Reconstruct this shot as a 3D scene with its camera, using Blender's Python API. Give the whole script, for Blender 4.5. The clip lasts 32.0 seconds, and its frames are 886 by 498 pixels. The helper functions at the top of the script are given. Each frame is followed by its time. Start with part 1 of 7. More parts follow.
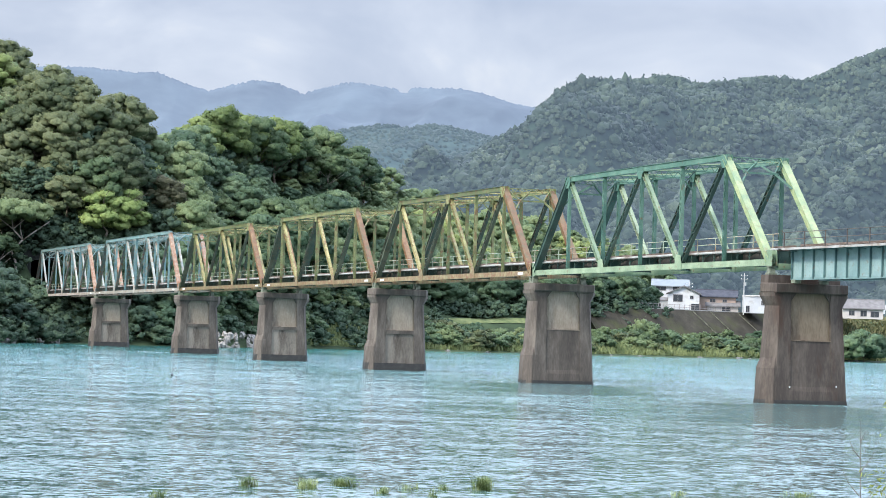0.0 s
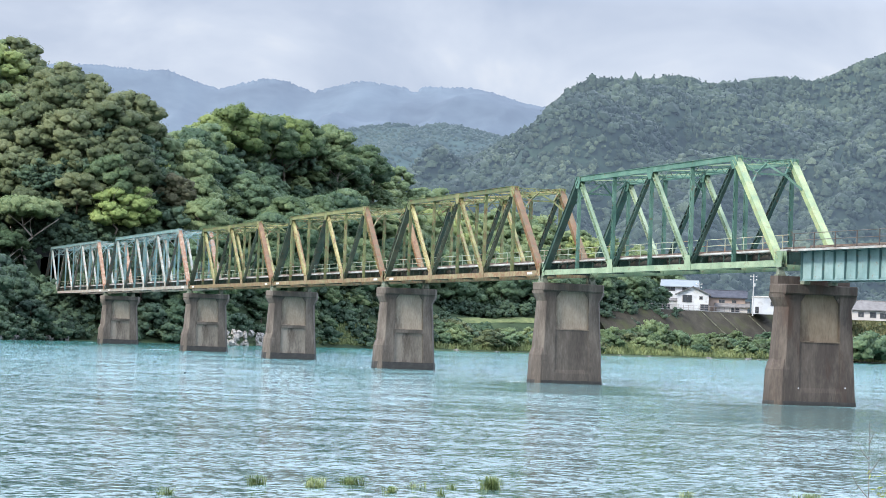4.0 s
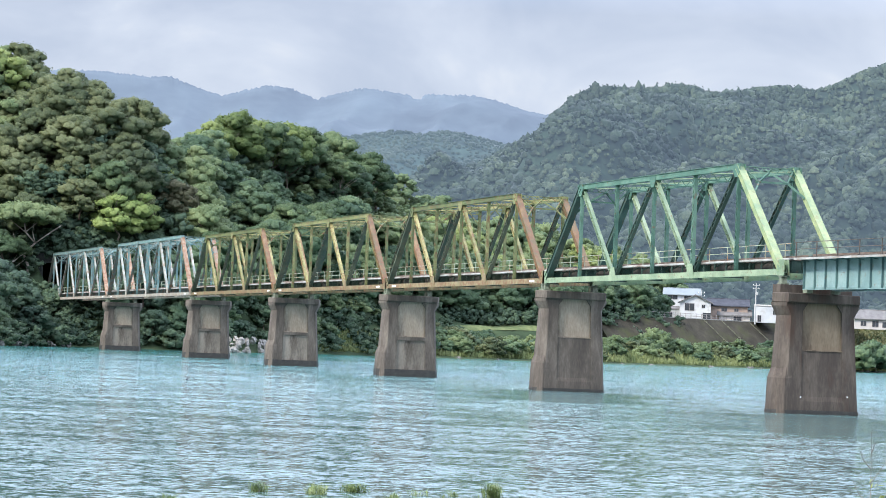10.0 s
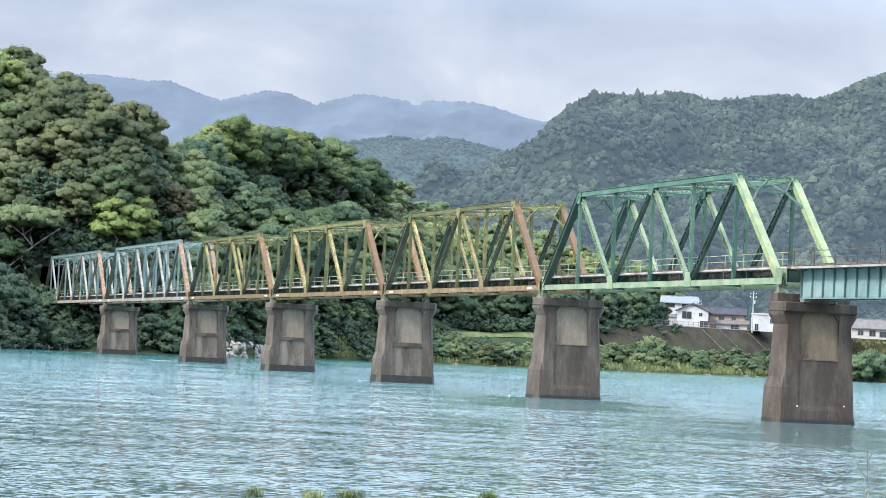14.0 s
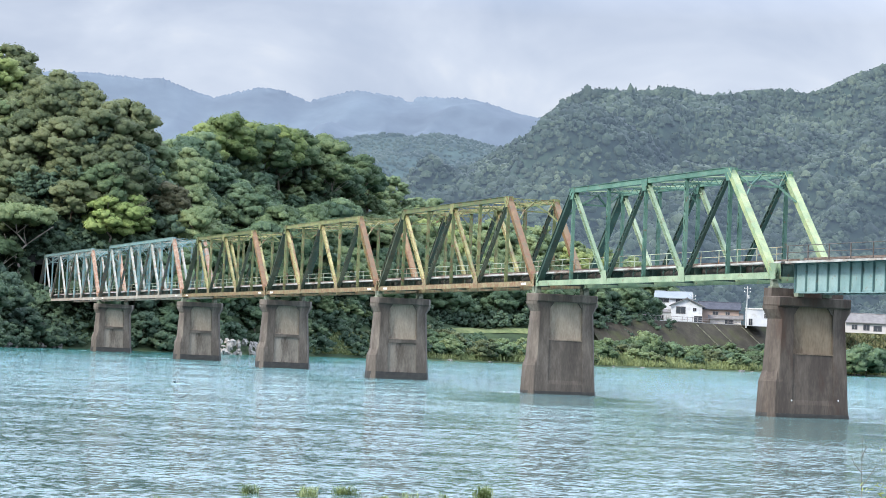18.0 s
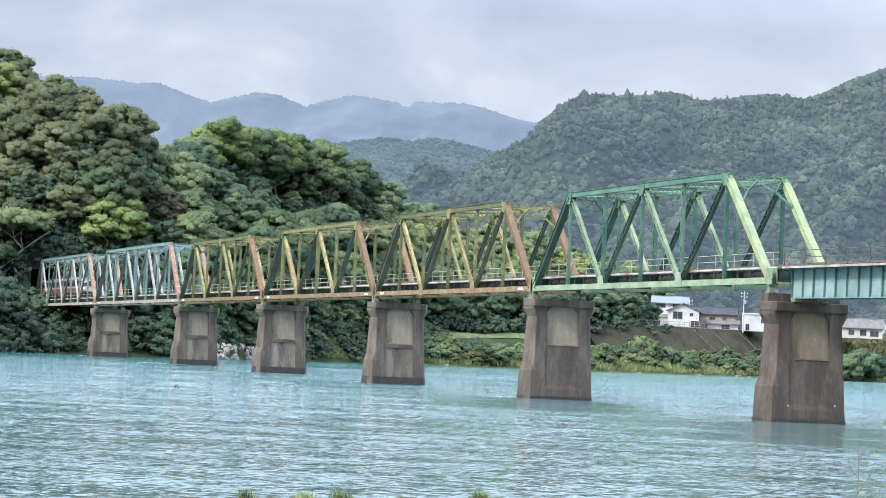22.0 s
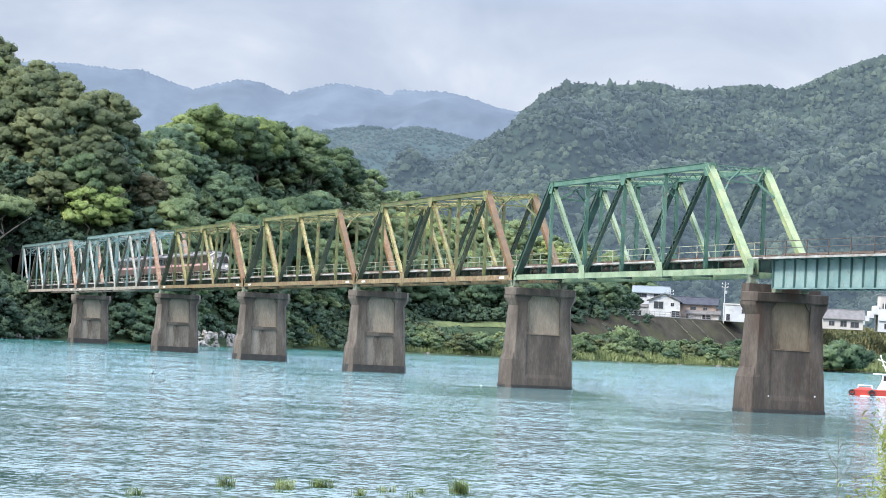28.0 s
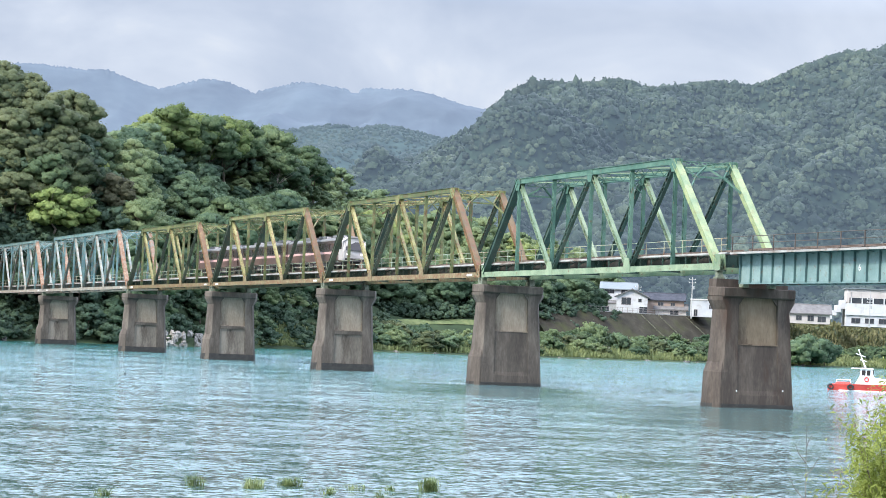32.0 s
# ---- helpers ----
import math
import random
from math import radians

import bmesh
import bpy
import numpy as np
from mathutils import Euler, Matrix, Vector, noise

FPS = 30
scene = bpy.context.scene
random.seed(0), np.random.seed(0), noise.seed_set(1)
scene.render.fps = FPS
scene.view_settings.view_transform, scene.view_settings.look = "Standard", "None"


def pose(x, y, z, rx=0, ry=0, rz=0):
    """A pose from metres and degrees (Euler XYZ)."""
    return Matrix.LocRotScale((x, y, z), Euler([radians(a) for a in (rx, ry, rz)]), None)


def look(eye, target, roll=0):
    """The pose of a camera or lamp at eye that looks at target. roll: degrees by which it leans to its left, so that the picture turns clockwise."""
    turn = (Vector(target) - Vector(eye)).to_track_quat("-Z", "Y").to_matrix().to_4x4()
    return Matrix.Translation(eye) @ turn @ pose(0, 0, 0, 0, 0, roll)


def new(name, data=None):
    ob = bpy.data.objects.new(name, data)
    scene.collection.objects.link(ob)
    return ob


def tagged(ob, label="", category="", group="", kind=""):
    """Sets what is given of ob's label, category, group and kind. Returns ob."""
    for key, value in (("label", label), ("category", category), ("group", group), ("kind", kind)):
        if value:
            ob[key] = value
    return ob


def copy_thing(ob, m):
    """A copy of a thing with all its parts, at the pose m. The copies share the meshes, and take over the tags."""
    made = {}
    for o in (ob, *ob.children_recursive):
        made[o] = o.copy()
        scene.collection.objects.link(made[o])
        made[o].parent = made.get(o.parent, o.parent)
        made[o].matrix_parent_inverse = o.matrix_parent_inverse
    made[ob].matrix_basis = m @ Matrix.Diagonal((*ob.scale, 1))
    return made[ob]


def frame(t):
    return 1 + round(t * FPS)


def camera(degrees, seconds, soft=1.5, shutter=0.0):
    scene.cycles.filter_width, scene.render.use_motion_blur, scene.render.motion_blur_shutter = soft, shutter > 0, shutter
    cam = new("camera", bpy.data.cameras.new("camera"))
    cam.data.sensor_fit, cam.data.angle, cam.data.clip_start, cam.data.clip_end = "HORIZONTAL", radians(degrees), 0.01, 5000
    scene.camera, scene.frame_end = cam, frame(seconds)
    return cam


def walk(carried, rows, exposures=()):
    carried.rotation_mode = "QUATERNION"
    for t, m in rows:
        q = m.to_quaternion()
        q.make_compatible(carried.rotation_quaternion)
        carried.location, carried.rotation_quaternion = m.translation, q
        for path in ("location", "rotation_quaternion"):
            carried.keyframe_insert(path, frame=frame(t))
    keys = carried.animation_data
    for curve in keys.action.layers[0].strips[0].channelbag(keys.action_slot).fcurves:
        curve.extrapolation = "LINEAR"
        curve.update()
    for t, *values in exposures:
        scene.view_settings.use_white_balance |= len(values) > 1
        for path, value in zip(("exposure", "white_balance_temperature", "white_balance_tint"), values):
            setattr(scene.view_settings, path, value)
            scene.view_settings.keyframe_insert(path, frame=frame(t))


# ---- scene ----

EYE = (154.58, -80.93, 4.45)
cam = camera(21.44, 32.0, soft=0.7)


def aim(pitch, yaw, roll):
    """The camera's turn in its hand-held stand on the bank."""
    return pose(*EYE, 90 + pitch, 0, yaw) @ pose(0, 0, 0, 0, 0, roll)


TURNS = (
    (0.0, 2.031, 70.411, 1.872),
    (0.5, 2.028, 70.452, 1.979),
    (1.0, 2.031, 70.509, 2.056),
    (1.5, 2.033, 70.564, 2.115),
    (2.0, 2.029, 70.588, 2.180),
    (2.5, 2.032, 70.593, 2.232),
    (3.0, 2.029, 70.598, 2.206),
    (3.5, 2.022, 70.617, 2.205),
    (5.5, 1.947, 70.687, 2.120),
    (6.0, 1.945, 70.655, 2.141),
    (6.5, 1.978, 70.593, 2.150),
    (7.0, 2.010, 70.505, 2.180),
    (7.5, 2.053, 70.448, 2.192),
    (8.0, 2.071, 70.468, 2.168),
    (8.5, 2.072, 70.547, 2.183),
    (9.0, 2.086, 70.640, 2.200),
    (9.5, 2.128, 70.695, 2.227),
    (10.0, 2.185, 70.709, 2.387),
    (10.5, 2.245, 70.719, 2.545),
    (11.0, 2.280, 70.724, 2.679),
    (11.5, 2.269, 70.722, 2.770),
    (12.0, 2.215, 70.697, 2.800),
    (12.5, 2.183, 70.674, 2.850),
    (13.0, 2.192, 70.663, 2.805),
    (13.5, 2.241, 70.676, 2.842),
    (14.0, 2.341, 70.661, 2.815),
    (14.5, 2.386, 70.621, 2.812),
    (16.5, 2.127, 70.589, 2.692),
    (17.0, 2.117, 70.605, 2.722),
    (17.5, 2.186, 70.585, 2.670),
    (18.0, 2.256, 70.505, 2.540),
    (18.5, 2.330, 70.424, 2.424),
    (19.0, 2.372, 70.390, 2.350),
    (19.5, 2.380, 70.390, 2.270),
    (20.0, 2.403, 70.405, 2.258),
    (20.5, 2.425, 70.429, 2.264),
    (21.0, 2.453, 70.443, 2.350),
    (21.5, 2.426, 70.436, 2.464),
    (22.0, 2.380, 70.433, 2.571),
    (22.5, 2.320, 70.431, 2.660),
    (23.0, 2.287, 70.444, 2.763),
    (23.5, 2.296, 70.469, 2.830),
    (24.0, 2.337, 70.491, 2.833),
    (24.5, 2.379, 70.474, 2.867),
    (25.0, 2.426, 70.431, 2.873),
    (25.5, 2.434, 70.352, 2.919),
    (27.5, 2.140, 70.028, 2.911),
    (28.0, 2.121, 69.967, 2.911),
    (28.5, 2.160, 69.899, 2.888),
    (29.0, 2.186, 69.816, 2.866),
    (29.5, 2.215, 69.701, 2.800),
    (30.0, 2.226, 69.573, 2.756),
    (30.5, 2.228, 69.469, 2.734),
    (31.0, 2.202, 69.382, 2.640),
    (31.5, 2.153, 69.297, 2.544),
    (32.0, 2.102, 69.168, 2.416),
)
walk(cam, [(t, aim(p, y, r)) for t, p, y, r in TURNS], exposures=[(0, 0.2), (32, 0.2)])

# ---- light: bright overcast, soft sun high over the downstream side ----
world = bpy.data.worlds.new("sky")
scene.world = world
world.use_nodes = True
wn, wl = world.node_tree.nodes, world.node_tree.links
wn.clear()
sky_out = wn.new("ShaderNodeOutputWorld")
sky_bg = wn.new("ShaderNodeBackground")
sky_tex = wn.new("ShaderNodeTexSky")
sky_tex.sky_type = "NISHITA"
sky_tex.sun_disc = False
sky_tex.sun_elevation = radians(42)
sky_tex.sun_rotation = radians(167)
sky_co = wn.new("ShaderNodeTexCoord")
sky_map = wn.new("ShaderNodeMapping")
sky_map.inputs["Scale"].default_value = (3.6, 3.6, 6.5)
sky_noise = wn.new("ShaderNodeTexNoise")
sky_noise.inputs["Scale"].default_value = 2.4
sky_noise.inputs["Detail"].default_value = 5
sky_noise.inputs["Roughness"].default_value = 0.52
sky_noise.inputs["Distortion"].default_value = 0.35
sky_ramp = wn.new("ShaderNodeValToRGB")
cloud_steps = ((0.30, (0.44, 0.52, 0.68, 1)), (0.45, (0.54, 0.61, 0.76, 1)), (0.58, (0.65, 0.715, 0.85, 1)), (0.70, (0.84, 0.87, 0.935, 1)))
for k, (at_, col) in enumerate(cloud_steps):
    e = sky_ramp.color_ramp.elements[k] if k < 2 else sky_ramp.color_ramp.elements.new(at_)
    e.position, e.color = at_, col
sky_scale = wn.new("ShaderNodeVectorMath")
sky_scale.operation = "SCALE"
sky_scale.inputs["Scale"].default_value = 0.10
sky_mix = wn.new("ShaderNodeMix")
sky_mix.data_type = "RGBA"
sky_mix.inputs["Factor"].default_value = 0.88
wl.new(sky_co.outputs["Generated"], sky_map.inputs["Vector"])
wl.new(sky_map.outputs["Vector"], sky_noise.inputs["Vector"])
wl.new(sky_noise.outputs["Fac"], sky_ramp.inputs["Fac"])
wl.new(sky_tex.outputs["Color"], sky_scale.inputs[0])
wl.new(sky_scale.outputs["Vector"], sky_mix.inputs["A"])
wl.new(sky_ramp.outputs["Color"], sky_mix.inputs["B"])
# an overcast sky is brighter overhead than along the horizon
sky_xyz = wn.new("ShaderNodeSeparateXYZ")
wl.new(sky_co.outputs["Generated"], sky_xyz.inputs[0])
sky_rise = wn.new("ShaderNodeMapRange")
sky_rise.inputs["From Min"].default_value = 0.14
sky_rise.inputs["From Max"].default_value = 0.36
sky_rise.inputs["To Min"].default_value = 0.0
sky_rise.inputs["To Max"].default_value = 1.0
wl.new(sky_xyz.outputs["Z"], sky_rise.inputs["Value"])
sky_lift = wn.new("ShaderNodeMix")
sky_lift.data_type = "RGBA"
sky_lift.inputs["A"].default_value = (1, 1, 1, 1)
sky_lift.inputs["B"].default_value = (3.9, 3.95, 4.2, 1)
wl.new(sky_rise.outputs["Result"], sky_lift.inputs["Factor"])
sky_gain = wn.new("ShaderNodeVectorMath")
sky_gain.operation = "MULTIPLY"
wl.new(sky_mix.outputs["Result"], sky_gain.inputs[0])
wl.new(sky_lift.outputs["Result"], sky_gain.inputs[1])
wl.new(sky_gain.outputs["Vector"], sky_bg.inputs["Color"])
wl.new(sky_bg.outputs["Background"], sky_out.inputs["Surface"])
sky_bg.inputs["Strength"].default_value = 0.96

sun = new("sun", bpy.data.lights.new("sun", "SUN"))
sun.data.energy = 4.8
sun.data.angle = radians(10)
sun.data.color = (1.0, 0.96, 0.88)
sun.matrix_world = look((0, 0, 0), (-0.17, 0.72, -0.67))

# ---- materials ----
def mat(name, stops, scale=1.0, rough=0.7, metal=0.0, bump=0.15, fine=18.0, stretch=(1, 1, 1), coords="Object", spread=0.0, mix2=None, spec=0.5):
    """A weathered surface: colour stops over noise at two scales, with fine relief. spread: how much single pieces differ.
    mix2: (colour, amount, scale) of a second coat of stains."""
    m = bpy.data.materials.new(name)
    m.use_nodes = True
    n, l = m.node_tree.nodes, m.node_tree.links
    b = n["Principled BSDF"]
    b.inputs["Roughness"].default_value = rough
    b.inputs["Metallic"].default_value = metal
    b.inputs["Specular IOR Level"].default_value = spec
    co = n.new("ShaderNodeTexCoord")
    mp = n.new("ShaderNodeMapping")
    mp.inputs["Scale"].default_value = stretch
    l.new(co.outputs[coords], mp.inputs["Vector"])
    big = n.new("ShaderNodeTexNoise")
    big.inputs["Scale"].default_value = scale
    big.inputs["Detail"].default_value = 6
    big.inputs["Roughness"].default_value = 0.62
    l.new(mp.outputs["Vector"], big.inputs["Vector"])
    small = n.new("ShaderNodeTexNoise")
    small.inputs["Scale"].default_value = fine
    small.inputs["Detail"].default_value = 4
    l.new(mp.outputs["Vector"], small.inputs["Vector"])
    add = n.new("ShaderNodeMath")
    add.operation = "MULTIPLY_ADD"
    add.inputs[1].default_value = 0.3
    l.new(small.outputs["Fac"], add.inputs[0])
    sub = n.new("ShaderNodeMath")
    sub.operation = "SUBTRACT"
    sub.inputs[1].default_value = 0.15
    l.new(big.outputs["Fac"], sub.inputs[0])
    l.new(sub.outputs[0], add.inputs[2])
    fac = add.outputs[0]
    if spread:
        info = n.new("ShaderNodeObjectInfo")
        s2 = n.new("ShaderNodeMath")
        s2.operation = "MULTIPLY_ADD"
        s2.inputs[1].default_value = spread
        l.new(info.outputs["Random"], s2.inputs[0])
        s3 = n.new("ShaderNodeMath")
        s3.operation = "SUBTRACT"
        s3.inputs[1].default_value = spread / 2
        l.new(fac, s3.inputs[0])
        l.new(s3.outputs[0], s2.inputs[2])
        fac = s2.outputs[0]
    ramp = n.new("ShaderNodeValToRGB")
    for k, (p, c) in enumerate(stops):
        e = ramp.color_ramp.elements[k] if k < 2 else ramp.color_ramp.elements.new(p)
        e.position, e.color = p, (*c, 1)
    l.new(fac, ramp.inputs["Fac"])
    col = ramp.outputs["Color"]
    if mix2:
        tint, amount, size = mix2
        st = n.new("ShaderNodeTexNoise")
        st.inputs["Scale"].default_value = size
        st.inputs["Detail"].default_value = 7
        st.inputs["Roughness"].default_value = 0.7
        mp2 = n.new("ShaderNodeMapping")
        mp2.inputs["Location"].default_value = (31, 17, 5)
        mp2.inputs["Scale"].default_value = stretch
        l.new(co.outputs[coords], mp2.inputs["Vector"])
        l.new(mp2.outputs["Vector"], st.inputs["Vector"])
        mr = n.new("ShaderNodeMapRange")
        mr.inputs["From Min"].default_value = 0.62 - amount * 0.35
        mr.inputs["From Max"].default_value = 0.74 - amount * 0.25
        l.new(st.outputs["Fac"], mr.inputs["Value"])
        mx = n.new("ShaderNodeMix")
        mx.data_type = "RGBA"
        l.new(mr.outputs["Result"], mx.inputs["Factor"])
        l.new(col, mx.inputs["A"])
        mx.inputs["B"].default_value = (*tint, 1)
        col = mx.outputs["Result"]
    l.new(col, b.inputs["Base Color"])
    if bump:
        bp = n.new("ShaderNodeBump")
        bp.inputs["Strength"].default_value = bump
        bp.inputs["Distance"].default_value = 0.05
        l.new(small.outputs["Fac"], bp.inputs["Height"])
        l.new(bp.outputs["Normal"], b.inputs["Normal"])
    return m


def foliage(name, dark, mid, light, scale=0.14, glow=None, rough=0.55, through_leaf=0.36, vary=0.10, grain=2.6, speckle=1.0, relief=0.8):
    """Leaves: hue shifts from plant to plant, over the crown and from leaf to leaf; some light comes through.
    grain: leaf sprays to the metre, speckle: how much they differ, relief: how far they stand out.
    glow: emission that paints in the haze before far ground, for backdrops only."""
    m = bpy.data.materials.new(name)
    m.use_nodes = True
    n, l = m.node_tree.nodes, m.node_tree.links
    b = n["Principled BSDF"]
    b.inputs["Roughness"].default_value = rough
    b.inputs["Specular IOR Level"].default_value = 0.18
    co = n.new("ShaderNodeTexCoord")
    ns = n.new("ShaderNodeTexNoise")
    ns.inputs["Scale"].default_value = scale
    ns.inputs["Detail"].default_value = 3
    l.new(co.outputs["Object"], ns.inputs["Vector"])
    geo = n.new("ShaderNodeNewGeometry")
    info = n.new("ShaderNodeObjectInfo")
    a = n.new("ShaderNodeMath")
    a.operation = "MULTIPLY_ADD"
    a.inputs[1].default_value = vary
    l.new(geo.outputs["Random Per Island"], a.inputs[0])
    l.new(ns.outputs["Fac"], a.inputs[2])
    c = n.new("ShaderNodeMath")
    c.operation = "MULTIPLY_ADD"
    c.inputs[1].default_value = 0.46
    l.new(info.outputs["Random"], c.inputs[0])
    l.new(a.outputs[0], c.inputs[2])
    spray = n.new("ShaderNodeTexNoise")
    spray.inputs["Scale"].default_value = grain
    spray.inputs["Detail"].default_value = 3
    spray.inputs["Roughness"].default_value = 0.65
    l.new(co.outputs["Object"], spray.inputs["Vector"])
    g = n.new("ShaderNodeMath")
    g.operation = "MULTIPLY_ADD"
    g.inputs[1].default_value = speckle
    l.new(spray.outputs["Fac"], g.inputs[0])
    l.new(c.outputs[0], g.inputs[2])
    d = n.new("ShaderNodeMath")
    d.operation = "SUBTRACT"
    d.inputs[1].default_value = 0.23 + vary / 2 + speckle / 2
    l.new(g.outputs[0], d.inputs[0])
    if relief:
        bp = n.new("ShaderNodeBump")
        bp.inputs["Strength"].default_value = relief
        bp.inputs["Distance"].default_value = 0.55 / grain
        l.new(spray.outputs["Fac"], bp.inputs["Height"])
        l.new(bp.outputs["Normal"], b.inputs["Normal"])
    ramp = n.new("ShaderNodeValToRGB")
    for k, (p, col) in enumerate(((0.2, dark), (0.52, mid), (0.85, light))):
        e = ramp.color_ramp.elements[k] if k < 2 else ramp.color_ramp.elements.new(p)
        e.position, e.color = p, (*col, 1)
    l.new(d.outputs[0], ramp.inputs["Fac"])
    l.new(ramp.outputs["Color"], b.inputs["Base Color"])
    out = n["Material Output"]
    tr = n.new("ShaderNodeBsdfTranslucent")
    l.new(ramp.outputs["Color"], tr.inputs["Color"])
    mx = n.new("ShaderNodeMixShader")
    mx.inputs["Fac"].default_value = through_leaf
    l.new(b.outputs["BSDF"], mx.inputs[1])
    l.new(tr.outputs["BSDF"], mx.inputs[2])
    l.new(mx.outputs["Shader"], out.inputs["Surface"])
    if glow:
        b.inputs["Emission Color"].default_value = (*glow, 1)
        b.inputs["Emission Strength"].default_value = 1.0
    return m


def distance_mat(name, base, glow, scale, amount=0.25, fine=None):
    """Far ranges behind everything: plain forest, with haze painted in as emission."""
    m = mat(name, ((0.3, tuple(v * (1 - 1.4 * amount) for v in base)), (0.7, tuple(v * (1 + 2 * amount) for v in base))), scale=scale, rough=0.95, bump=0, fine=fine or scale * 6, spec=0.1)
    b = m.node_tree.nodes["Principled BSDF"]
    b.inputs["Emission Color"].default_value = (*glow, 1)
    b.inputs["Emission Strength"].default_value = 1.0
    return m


def water_mat(name):
    """Silty turquoise river: ripples near by, and wind-ruffled and slick streaks across the current."""
    m = bpy.data.materials.new(name)
    m.use_nodes = True
    n, l = m.node_tree.nodes, m.node_tree.links
    b = n["Principled BSDF"]
    b.inputs["IOR"].default_value = 1.36
    co = n.new("ShaderNodeTexCoord")

    def noise_at(turn, sx, sy, scale, detail, rough=0.55):
        mp = n.new("ShaderNodeMapping")
        mp.vector_type = "TEXTURE"
        mp.inputs["Rotation"].default_value = (0, 0, radians(turn))
        mp.inputs["Scale"].default_value = (1 / sx, 1 / sy, 1)
        l.new(co.outputs["Object"], mp.inputs["Vector"])
        ns = n.new("ShaderNodeTexNoise")
        ns.inputs["Scale"].default_value = scale
        ns.inputs["Detail"].default_value = detail
        ns.inputs["Roughness"].default_value = rough
        l.new(mp.outputs["Vector"], ns.inputs["Vector"])
        return ns.outputs["Fac"]

    def math_(op, a, c, d=None):
        k = n.new("ShaderNodeMath")
        k.operation = op
        for i, x in enumerate((a, c, d)):
            if x is None:
                continue
            if isinstance(x, (int, float)):
                k.inputs[i].default_value = x
            else:
                l.new(x, k.inputs[i])
        return k.outputs[0]

    def span(value, lo, hi, out0, out1):
        r = n.new("ShaderNodeMapRange")
        for key, x in (("From Min", lo), ("From Max", hi), ("To Min", out0), ("To Max", out1)):
            r.inputs[key].default_value = x
        l.new(value, r.inputs["Value"])
        return r.outputs["Result"]

    def slopes(turn, sx, sy, scale, detail, rough, amount):
        """Wave slopes: a small tilt of the surface in x and y."""
        mp = n.new("ShaderNodeMapping")
        mp.vector_type = "TEXTURE"
        mp.inputs["Rotation"].default_value = (0, 0, radians(turn))
        mp.inputs["Scale"].default_value = (1 / sx, 1 / sy, 1)
        l.new(co.outputs["Object"], mp.inputs["Vector"])
        ns = n.new("ShaderNodeTexNoise")
        ns.inputs["Scale"].default_value = scale
        ns.inputs["Detail"].default_value = detail
        ns.inputs["Roughness"].default_value = rough
        l.new(mp.outputs["Vector"], ns.inputs["Vector"])
        v0 = n.new("ShaderNodeVectorMath")
        v0.operation = "SUBTRACT"
        l.new(ns.outputs["Color"], v0.inputs[0])
        v0.inputs[1].default_value = (0.5, 0.5, 0.5)
        v1 = n.new("ShaderNodeVectorMath")
        v1.operation = "MULTIPLY"
        l.new(v0.outputs["Vector"], v1.inputs[0])
        v1.inputs[1].default_value = (amount, amount, 0)
        return v1.outputs["Vector"]

    # x of each noise runs across the view from the bank, y towards the far side
    streak = noise_at(70, 0.45, 1.0, 0.16, 8, 0.68)
    patch = noise_at(66, 0.35, 1.0, 0.035, 5)
    mixed = math_("MULTIPLY_ADD", patch, 0.9, streak)
    ruffle = span(mixed, 0.76, 1.06, 0.30, 1.45)
    # slack water off the two nearest piers, its centres set along the camera's sight lines
    geo = n.new("ShaderNodeNewGeometry")
    for cx, cy in ((10.0, -3.0), (22.0, -9.0), (35.0, -16.0), (-40.0, -1.0), (-29.0, -5.0), (-17.0, -11.0)):
        dn = n.new("ShaderNodeVectorMath")
        dn.operation = "DISTANCE"
        l.new(geo.outputs["Position"], dn.inputs[0])
        dn.inputs[1].default_value = (cx, cy, 0)
        ruffle = math_("MULTIPLY", ruffle, span(dn.outputs["Value"], 5.0, 12.5, 0.12, 1.0))
    # calmer water towards the near bank, placed to fit the camera's view
    calm_spot = n.new("ShaderNodeVectorMath")
    calm_spot.operation = "DISTANCE"
    l.new(geo.outputs["Position"], calm_spot.inputs[0])
    calm_spot.inputs[1].default_value = (92, -38, 0)
    ruffle = math_("MULTIPLY", ruffle, span(calm_spot.outputs["Value"], 8.0, 34.0, 0.5, 1.0))
    # sheltered water under the wooded bank
    place = n.new("ShaderNodeSeparateXYZ")
    l.new(geo.outputs["Position"], place.inputs[0])
    ruffle = math_("MULTIPLY", ruffle, math_("MAXIMUM", span(place.outputs["X"], -320.0, -200.0, 0.25, 1.0), span(place.outputs["Y"], 15.0, 70.0, 0.25, 1.5)))
    fine_w = slopes(61, 0.7, 1.0, 5.0, 4, 0.66, 1.7)
    mid_w = slopes(75, 0.6, 1.0, 2.2, 4, 0.66, 1.6)
    long_w = slopes(70, 0.5, 1.0, 0.26, 6, 0.72, 0.9)
    pair = n.new("ShaderNodeVectorMath")
    pair.operation = "ADD"
    l.new(fine_w, pair.inputs[0])
    l.new(mid_w, pair.inputs[1])
    both = n.new("ShaderNodeVectorMath")
    both.operation = "ADD"
    l.new(pair.outputs["Vector"], both.inputs[0])
    l.new(long_w, both.inputs[1])
    mod = n.new("ShaderNodeVectorMath")
    mod.operation = "SCALE"
    l.new(both.outputs["Vector"], mod.inputs[0])
    l.new(ruffle, mod.inputs["Scale"])
    upv = n.new("ShaderNodeVectorMath")
    upv.operation = "ADD"
    l.new(mod.outputs["Vector"], upv.inputs[0])
    upv.inputs[1].default_value = (0, 0, 1)
    nrm = n.new("ShaderNodeVectorMath")
    nrm.operation = "NORMALIZE"
